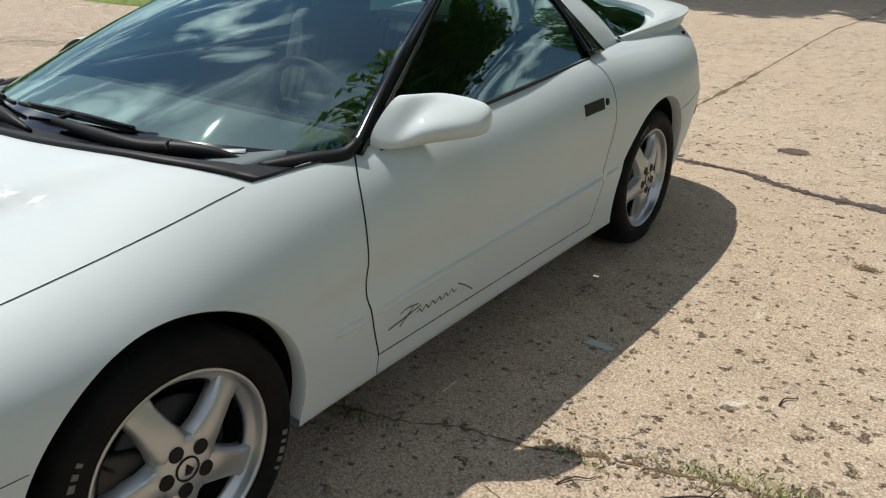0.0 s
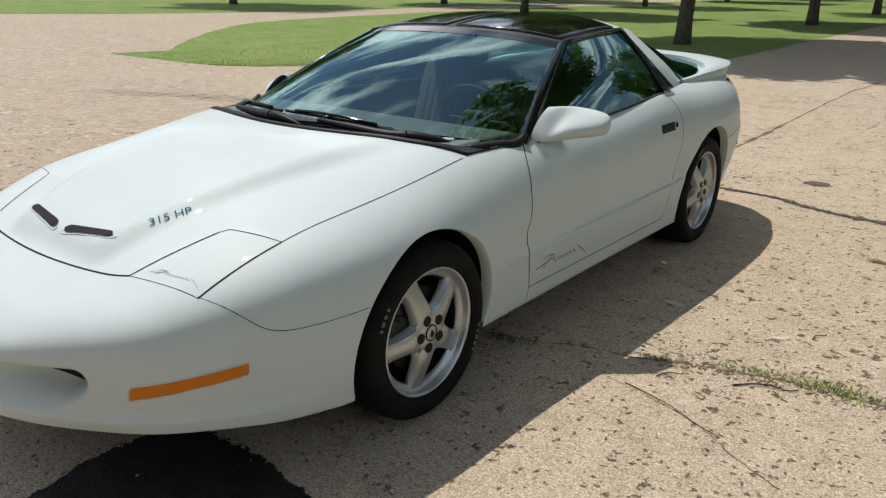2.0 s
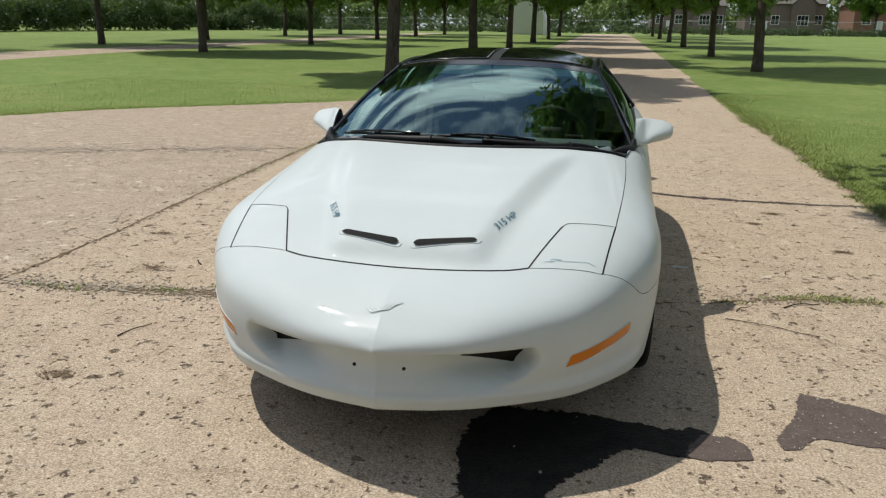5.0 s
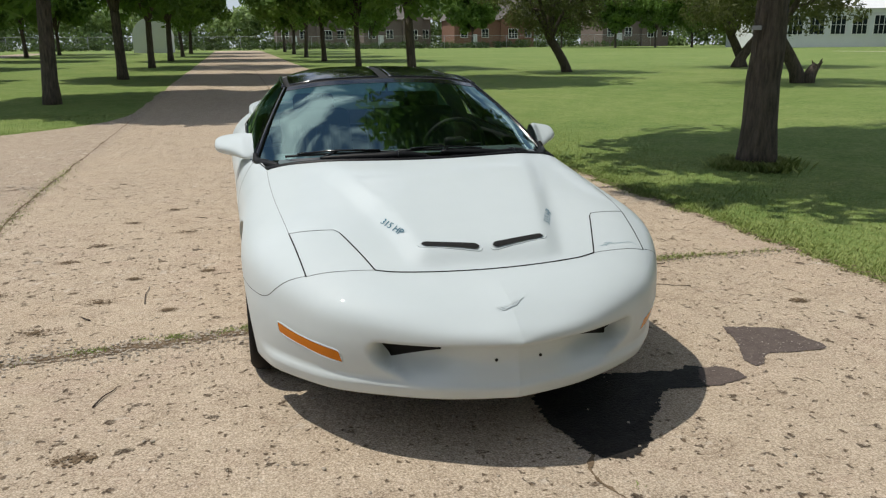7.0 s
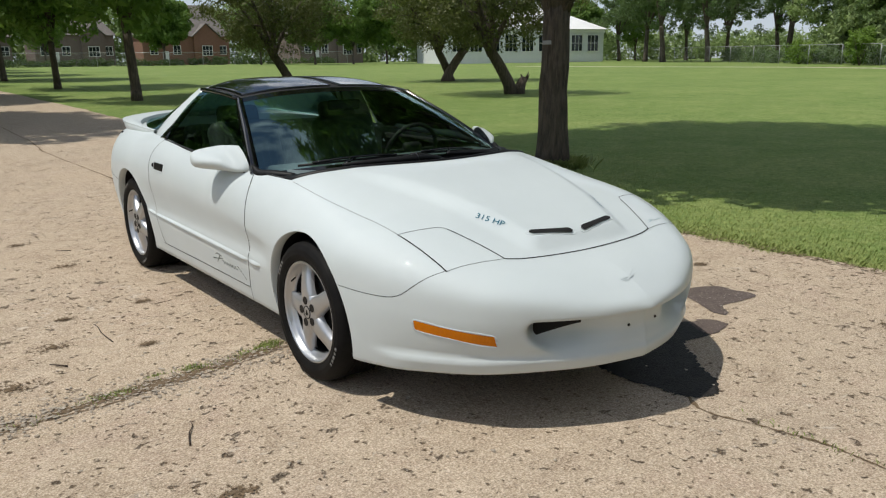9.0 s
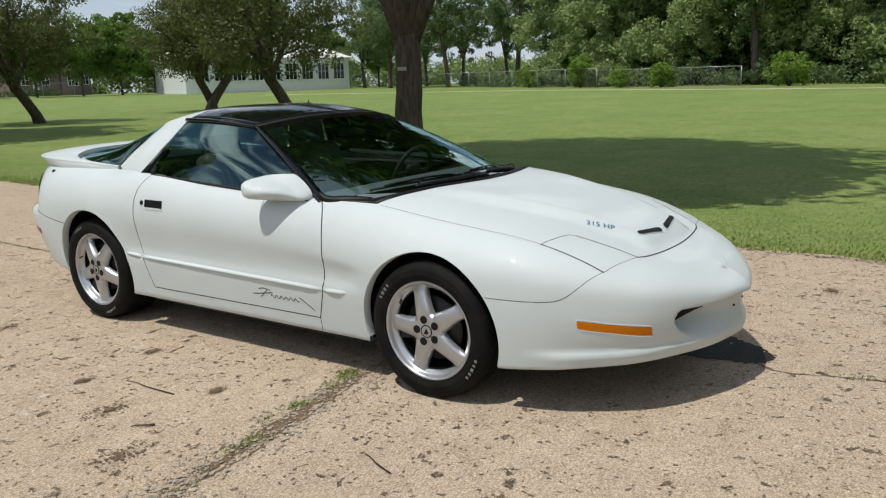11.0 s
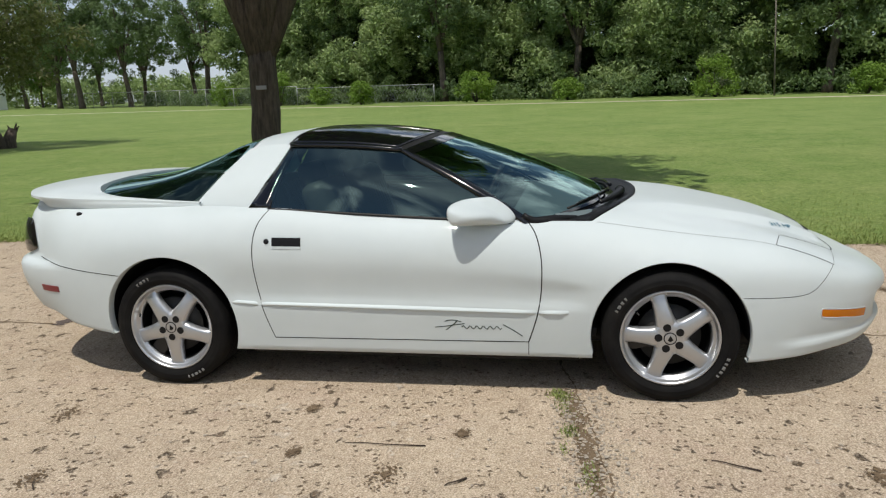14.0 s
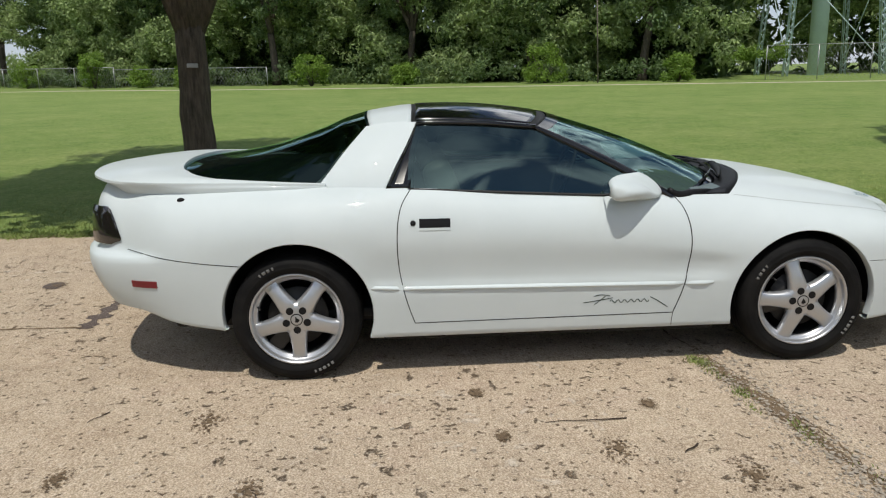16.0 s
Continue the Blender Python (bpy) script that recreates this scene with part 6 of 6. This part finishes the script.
tagged(wood_a, group="trees at the wood's edge")
for i, (x, y) in enumerate([(82, 60), (83, 54), (84.5, 44.5), (92, 50), (79, 33), (75, 25), (64, 0), (67, 12), (60, -10), (56, -18), (70, -42), (93, 58), (90, 74), (98, 68)]):
    plant(wood_a, x, y, _r.uniform(0, 6.3), _r.uniform(.75, 1.1))


# ================= fences and buildings =================
def fence(label, a, b, height, gap, seed=0):
    """Chain-link fence: posts, top rail and wires."""
    root = tagged(new("fence"), label, "fence")
    a, b = Vector((*a, 0)), Vector((*b, 0))
    n = max(int((b - a).length / gap), 1)
    base = bmesh.new()
    tube(base, [(0, 0, -.1), (0, 0, height)], .035, 6)
    post = part("post", base, GALV, root)
    post.location = (a.x, a.y, gz(a.x, a.y))
    for i in range(1, n + 1):
        p = a.lerp(b, i / n)
        o = new("post", post.data)
        o.parent, o.location = root, (p.x, p.y, gz(p.x, p.y))
    at = lambda t, z: Vector((a.lerp(b, t).x, a.lerp(b, t).y, gz(*a.lerp(b, t).xy) + z))
    for i in range(n):
        bm = bmesh.new()
        tube(bm, [at(i / n, height), at((i + 1) / n, height)], .028, 5)
        part("top_rail", bm, GALV, root)
    vs, fs = [], []
    m = int((b - a).length / .3)
    side = (b - a).normalized().cross(Vector((0, 0, 1))) * .004
    up = Vector((0, 0, .006))
    for k in range(m):
        for d in (1, -1):
            t0, t1 = k / m, min(max((k + d * height / .3 * .6) / m, 0), 1)
            p, q = at(t0, .05), at(t1, height)
            w = (b - a).normalized() * .006
            j = len(vs)
            vs += [p - w, p + w, q + w, q - w]
            fs.append((j, j + 1, j + 2, j + 3))
    me = bpy.data.meshes.new("wire_mesh")
    me.from_pydata(vs, [], fs)
    me.materials.append(GALV)
    o = new("wire_mesh", me)
    o.parent = root
    return root


fence("long galvanised chain-link fence across the lawn's end", (-50, 112), (66, 113), 1.9, 5)
fence("galvanised chain-link fence along the lawn", (91, 70), (66, 26), 1.8, 5)
fence("chain-link fence before the wood", (66, 26), (62, 12), 1.6, 5)
fence("tall chain-link fence below the tower", (48.6, -24.4), (43.5, -40), 2.3, 3)
belt("vine_hedge", "climbing vines over the fence below the tower", [(50.2, -22.8), (49.2, -24.0), (48.5, -25.6)], .7, 1.6, 2.6, 60, .10, 44, LEAF_LIME, "hedge", 40, .35)


def window(parent, w, h, m, cols=2, rws=2):
    """A window set proud of the wall: frame with bars and panes. m: middle, outward along local -y."""
    f = bmesh.new()
    t = .08
    ring = [(-1, -1), (1, -1), (1, 1), (-1, 1), (-1, -1)]
    grid_mesh(f, [[m @ Vector((a * (w + u) / 2, y, b * (h + u) / 2)) for u, y in ((t, .05), (t, -.05), (-t, -.05), (-t, .05))] for a, b in ring], close=True)
    win = part("window", f, FRAME_WHITE, parent, flat=True)
    for i in range(1, cols):
        f = bmesh.new()
        box(f, (.05, .08, h - t), m @ Matrix.Translation((-w / 2 + w * i / cols, 0, 0)))
        part("glazing_bar", f, FRAME_WHITE, win, flat=True)
    for j in range(1, rws):
        f = bmesh.new()
        box(f, (w - t - .05, .07, .05), m @ Matrix.Translation((0, 0, -h / 2 + h * j / rws)))
        part("glazing_bar", f, FRAME_WHITE, win, flat=True)
    for i in range(cols):
        g = bmesh.new()
        box(g, (w / cols - .06, .02, h - t), m @ Matrix.Translation((-w / 2 + w * (i + .5) / cols, .02, 0)))
        part("pane", g, PANE, win, flat=True)
    return win


def house(label, x, y, w, d, eave, ridge, wall, gable=True, seed=0):
    root = tagged(new("house"), label, "house", "row of houses behind the fence")
    z = gz(x, y) + .2
    root.matrix_basis = Matrix.Translation((x, y, z))
    bm = bmesh.new()
    box(bm, (w, d, eave + 1), pose(0, 0, eave / 2 - .5))
    part("wall", bm, wall, root, flat=True)
    bm = bmesh.new()
    o = .4
    v = [bm.verts.new(p) for p in ((-w / 2 - o, -d / 2 - o, eave), (w / 2 + o, -d / 2 - o, eave), (w / 2 + o, d / 2 + o, eave), (-w / 2 - o, d / 2 + o, eave), (-w / 2 + d * .3, 0, ridge), (w / 2 - d * .3, 0, ridge))]
    for f in ((0, 1, 5, 4), (1, 2, 5), (2, 3, 4, 5), (3, 0, 4), (3, 2, 1, 0)):
        bm.faces.new([v[i] for i in f])
    part("roof", bm, SHINGLE, root, flat=True)
    if gable:
        g = bmesh.new()
        gx, gw = w * .22, w * .3
        pts = [(gx - gw / 2, eave), (gx + gw / 2, eave), (gx, eave + gw * .45)]
        low = [(gx - gw / 2, -.5), (gx + gw / 2, -.5)]
        fr = [g.verts.new((a, -d / 2 - .6, b)) for a, b in (low[0], low[1], pts[1], pts[2], pts[0])]
        bk = [g.verts.new((a, 0, b)) for a, b in (low[0], low[1], pts[1], pts[2], pts[0])]
        g.faces.new(fr)
        for i in range(5):
            j = (i + 1) % 5
            g.faces.new((fr[i], fr[j], bk[j], bk[i]))
        part("gable", g, wall, root, flat=True)
        r = bmesh.new()
        for s in (-1, 1):
            a, b = Vector((gx + s * (gw / 2 + .3), 0, eave - .15)), Vector((gx, 0, eave + gw * .45 + .08))
            q = [r.verts.new(p) for p in (a + Vector((0, -d / 2 - .9, 0)), b + Vector((0, -d / 2 - .9, 0)), b, a)]
            r.faces.new(q)
        thick(part("gable_roof", r, SHINGLE, root, flat=True), .12)
        window(root, 1.8, 1.7, pose(gx, -d / 2 - .66, 2.2), 3, 2)
    for k in (-.38, -.12, .42):
        window(root, 1.3, 1.5, pose(w * k, -d / 2 - .06, 2.3), 2, 2)
    bm = bmesh.new()
    box(bm, (1.0, .08, 2.1), pose(-w * .25, -d / 2 - .04, 1.05), .01)
    part("door", bm, WALL_WHITE, root, flat=True)
    return root


for i, (x, y, w, wl) in enumerate(((14, 152, 13, BRICK), (30, 149, 13, BRICK), (46.5, 140, 15.5, BRICK_ORANGE), (69, 128, 13, BRICK))):
    house("brick house with grey shingle roof and white windows", x, y, w, 9, 4.7 + .3 * (i % 2), 9.3 + .5 * (i % 3), wl, True, i)


def pavilion():
    root = tagged(new("pavilion"), "long white hall with shallow white roof and dark windows", "building")
    z = gz(77, 84)
    root.matrix_basis = Matrix.Translation((77.2, 84.3, z)) @ Matrix.Rotation(radians(-17.4), 4, "Z") @ Matrix.Scale(1.15, 4)
    w, d, e = 22.0, 10, 4.0
    bm = bmesh.new()
    box(bm, (w, d, e + 1), pose(0, 0, e / 2 - .5))
    part("wall", bm, WALL_WHITE, root, flat=True)
    bm = bmesh.new()
    v = [bm.verts.new(p) for p in ((-w / 2 - .4, -d / 2 - .4, e), (w / 2 + .4, -d / 2 - .4, e), (w / 2 + .4, d / 2 + .4, e), (-w / 2 - .4, d / 2 + .4, e), (-w / 2 + 6, 0, e + 3.6), (w / 2 - 8, 0, e + 3.6))]
    for f in ((0, 1, 5, 4), (1, 2, 5), (2, 3, 4, 5), (3, 0, 4), (3, 2, 1, 0)):
        bm.faces.new([v[i] for i in f])
    part("roof", bm, ROOF_WHITE, root, flat=True)
    for k in range(9):
        window(root, 1.6, 2.0, pose(-w / 2 + 2.0 + k * 2.3, -d / 2 - .06, 2.3), 3, 2)
    for k in range(2):
        window(root, 2.0, 2.1, pose(w / 2 + .06, -2.5 + 4.5 * k, 2.2, 0, 0, 90), 3, 2)
    bm = bmesh.new()
    box(bm, (w + .2, .12, .3), pose(0, -d / 2 - .08, e - .25))
    part("fascia", bm, FRAME_WHITE, root, flat=True)


pavilion()


def shed():
    root = tagged(new("shed"), "small white rounded storage shed far down the drive", "shed")
    root.matrix_basis = Matrix.Translation((-10.2, 101, gz(-10, 101)))
    bm = bmesh.new()
    rows = []
    for y in (-3, 3):
        rows.append([Vector((2.2 * math.cos(a), y, max(1.9 + 2.2 * math.sin(a), 0))) for a in [math.pi * k / 14 for k in range(15)]])
    rows = [[Vector((2.2, r[0].y, -.3))] + r + [Vector((-2.2, r[0].y, -.3))] for r in rows]
    vs = grid_mesh(bm, rows)
    bm.faces.new(vs[0])
    bm.faces.new(vs[1][::-1])
    part("shell", bm, SHED_WHITE, root, flat=True)


shed()


def tower():
    """The foot of a water tower: riser and lattice legs."""
    root = tagged(new("water_tower"), "pale blue-green steel water tower legs and riser", "tower")
    x0, y0 = 58.0, -33.0
    root.matrix_basis = Matrix.Translation((x0, y0, gz(x0, y0))) @ Matrix.Rotation(radians(-8), 4, "Z")
    bm = bmesh.new()
    tube(bm, [(0, 0, -.2), (0, 0, 24)], .66, 24)
    part("riser", bm, TOWER, root, "wide pale blue-green riser pipe")
    for sx, sy in ((-1, -1), (1, -1), (1, 1), (-1, 1)):
        bm = bmesh.new()
        a, b = Vector((sx * 3.6, sy * 3.6, 0)), Vector((sx * 2.2, sy * 2.2, 24))
        for ox, oy in ((-.16, -.16), (.16, -.16), (.16, .16), (-.16, .16)):
            tube(bm, [a + Vector((ox, oy, 0)), b + Vector((ox, oy, 0))], .045, 4)
        for k in range(48):
            p, q = a.lerp(b, k / 48), a.lerp(b, (k + 1) / 48)
            s = 1 if k % 2 else -1
            tube(bm, [p + Vector((s * .16, -.16, 0)), q + Vector((-s * .16, -.16, 0))], .025, 4)
            tube(bm, [p + Vector((-.16, s * .16, 0)), q + Vector((-.16, -s * .16, 0))], .025, 4)
        part("leg", bm, TOWER, root, "lattice steel leg")
    c = [Vector((sx * 3.1, sy * 3.1, 8)) for sx, sy in ((-1, -1), (1, -1), (1, 1), (-1, 1))]
    for i in range(4):
        bm = bmesh.new()
        tube(bm, [c[i], c[(i + 1) % 4]], .09, 6)
        part("strut", bm, TOWER, root)
        bm = bmesh.new()
        e = c[(i + 1) % 4].copy()
        e.z, e.x, e.y = 1, e.x * 1.15, e.y * 1.15
        tube(bm, [c[i], e], .035, 5)
        part("brace", bm, TOWER, root)


tower()
bm = bmesh.new()
tube(bm, [(0, 0, -.2), (.15, .25, 9)], .06, 8, .7)
_p = part("utility_pole", bm, WOOD_POLE)
_p.location = (52.2, -13.6, gz(52, -13))
tagged(_p, "leaning grey wooden pole at the wood's edge", "pole")


# ================= grass =================
def blades(name, pts, h, seed, label):
    rng = np.random.default_rng(seed)
    n = len(pts)
    p = np.array(pts, float)
    a = rng.uniform(0, 6.283, n)
    w = np.stack([np.cos(a), np.sin(a), 0 * a], 1) * .0019 * rng.uniform(.7, 1.5, n)[:, None]
    hh = h * rng.uniform(.45, 1.3, n)
    bend = np.stack([rng.normal(size=n), rng.normal(size=n), 0 * a], 1) * (hh * .45)[:, None]
    up = np.stack([0 * a, 0 * a, hh], 1)
    v = np.stack([p - w, p + w, p + up * .6 + bend * .35 + w * .7, p + up + bend], 1).reshape(-1, 3)
    ob = quads(name, v, BLADE)
    lift = np.repeat(np.stack([.35 * rng.normal(size=n), .35 * rng.normal(size=n), np.ones(n)], 1), 4, 0)
    ob.data.normals_split_custom_set_from_vertices((lift / np.linalg.norm(lift, axis=1, keepdims=True)).tolist())
    return tagged(ob, label, "grass", kind="stuff")


_g = np.random.default_rng(77)


def lawn_near(n, x0, x1, y0, y1, fade):
    out = []
    while len(out) < n:
        x = x0 + _g.exponential(fade)
        y = _g.uniform(y0, y1)
        if x > edge_r(y) + .04 * _g.normal():
            out.append((x, y, gz(x, y) - .013))
    return out


blades("grass", lawn_near(90000, 2.85, 9.5, -6, 15, .9), .020, 1, "mown grass along the driveway edge")
blades("grass", lawn_near(26000, 2.80, 3.35, -5, 14, .13), .034, 2, "longer grass fringe at the concrete's edge")
_pts = []
while len(_pts) < 24000:
    x, y = _g.uniform(-12.5, -3.0), _g.uniform(5, 14)
    x = min(x, edge_l(y) - _g.exponential(.35))
    if x < edge_l(y) + .04 * _g.normal() and x > _pr(y):
        _pts.append((x, y, gz(x, y) - .013))
blades("grass", _pts, .034, 3, "mown grass of the lawn island")


_pts = [(5.2 + (.22 + .16 * abs(_g.normal())) * math.cos(a), 3.26 + (.22 + .16 * abs(_g.normal())) * math.sin(a), -.013) for a in _g.uniform(0, 6.283, 3600)]
blades("grass", _pts, .10, 4, "uncut grass round the foot of the shade tree")


def tuft(x, y, rx, ry, n, h, turn=0.0):
    c, s = math.cos(turn), math.sin(turn)
    pts = []
    for _ in range(n):
        a, b = _g.normal() * rx, _g.normal() * ry
        pts.append((x + a * c - b * s, y + a * s + b * c, 0))
    return tagged(blades("grass_tuft", pts, h, int(x * 100) % 97 + n, "grass"), "small green weeds growing in a crack", "weeds")


for a in ((1.97, -.17, .15, .035, 420, .022, .1), (1.68, -.22, .10, .015, 120, .015, .2), (2.35, -.19, .10, .025, 120, .02), (2.7, -.2, .08, .03, 90, .02),
          (-.87, -.77, .040, .025, 520, .016, .3), (-1.03, -.80, .05, .02, 160, .012, .3), (-1.27, -.82, .04, .02, 240, .014), (-1.72, -.91, .05, .02, 160, .013), (-1.45, -.80, .03, .01, 60, .012), (-1.62, -.90, .03, .015, 60, .018), (-1.25, -.87, .10, .03, 40, .012), (.62, -.62, .13, .03, 420, .018, .2), (-2.86, 2.4, .05, .5, 500, .012), (-2.93, 4.6, .06, .8, 900, .014), (.1, 4.5, .03, .6, 260, .012),
          (-2.3, -1.0, .14, .03, 120, .02), (.33, -3.05, .02, .16, 90, .016), (-3.3, -1.0, .2, .05, 200, .03), (1.4, -.36, .06, .012, 60, .02)):
    tuft(*a)


# ================= small things on the concrete =================
def stick(x, y, length, turn, r=.004, bend=.02, fork=False):
    bm = bmesh.new()
    d, b = Vector((math.cos(turn), math.sin(turn), 0)), Vector((-math.sin(turn), math.cos(turn), 0))
    q = catmull([-d * length / 2 + Vector((0, 0, r)), b * bend + Vector((0, 0, r + .004)), d * length * .3 - b * bend * .5 + Vector((0, 0, r + .002)), d * length / 2 + Vector((0, 0, r))])
    tube(bm, [q(i / 10) for i in range(11)], r, 5, .5)
    if fork:
        tube(bm, [q(.5), q(.5) + d * length * .2 + b * length * .2 + Vector((0, 0, .006))], r * .6, 4, .5)
    ob = part("stick", bm, TWIG)
    ob.location = (x, y, .001)
    return tagged(ob, "thin dry twig lying on the concrete", "twig", "twigs")


for a in ((-1.49, -.03, .36, 1.6, .0035, .008), (-1.78, -.39, .10, 2.3, .005, .006), (-1.52, -1.48, .19, 1.2, .004, .006),
          (1.78, -.32, .24, .5, .004, .02, True), (1.83, .31, .10, 1.2, .003, .012), (-1.25, 2.15, .12, 2.6, .003, .008), (-2.0, 1.3, .09, .6, .003, .006), (1.55, -.7, .45, -.35, .0022, .01), (1.45, -.45, .12, .9, .003, .01)):
    stick(*a)


def pebbles(n, seed):
    """Loose grit and crumbs of concrete, one object."""
    rng = np.random.default_rng(seed)
    bm = bmesh.new()
    bmesh.ops.create_icosphere(bm, subdivisions=1, radius=1)
    v0 = np.array([v.co[:] for v in bm.verts])
    f0 = np.array([[v.index for v in f.verts] for f in bm.faces])
    bm.free()
    vs, fs = [], []
    for i in range(n):
        if i % 3:
            t = rng.uniform()
            x, y = -2.6 + 1.8 * t + .05 * rng.normal(), -.98 + .1 * t + .09 * rng.normal()
            if rng.uniform() < .3:
                x, y = rng.uniform(1.2, 2.9), -.22 + .06 * rng.normal()
        else:
            x, y = rng.uniform(-3.4, 2.8), rng.uniform(-4, 4)
        r = .0035 + .008 * rng.uniform() ** 4
        vs.append(v0 * (rng.uniform(.6, 1.2, 3) * [1, 1, .6] * r) * (1 + .2 * rng.normal(size=(len(v0), 1))) + [x, y, r * .4])
        fs.append(f0 + i * len(v0))
    me = bpy.data.meshes.new("gravel")
    me.from_pydata(np.concatenate(vs).tolist(), [], np.concatenate(fs).tolist())
    me.materials.append(RUBBLE)
    return tagged(new("gravel", me), "loose grit and crumbs along the concrete crack", "gravel", kind="stuff")


pebbles(3000, 9)
build_car()
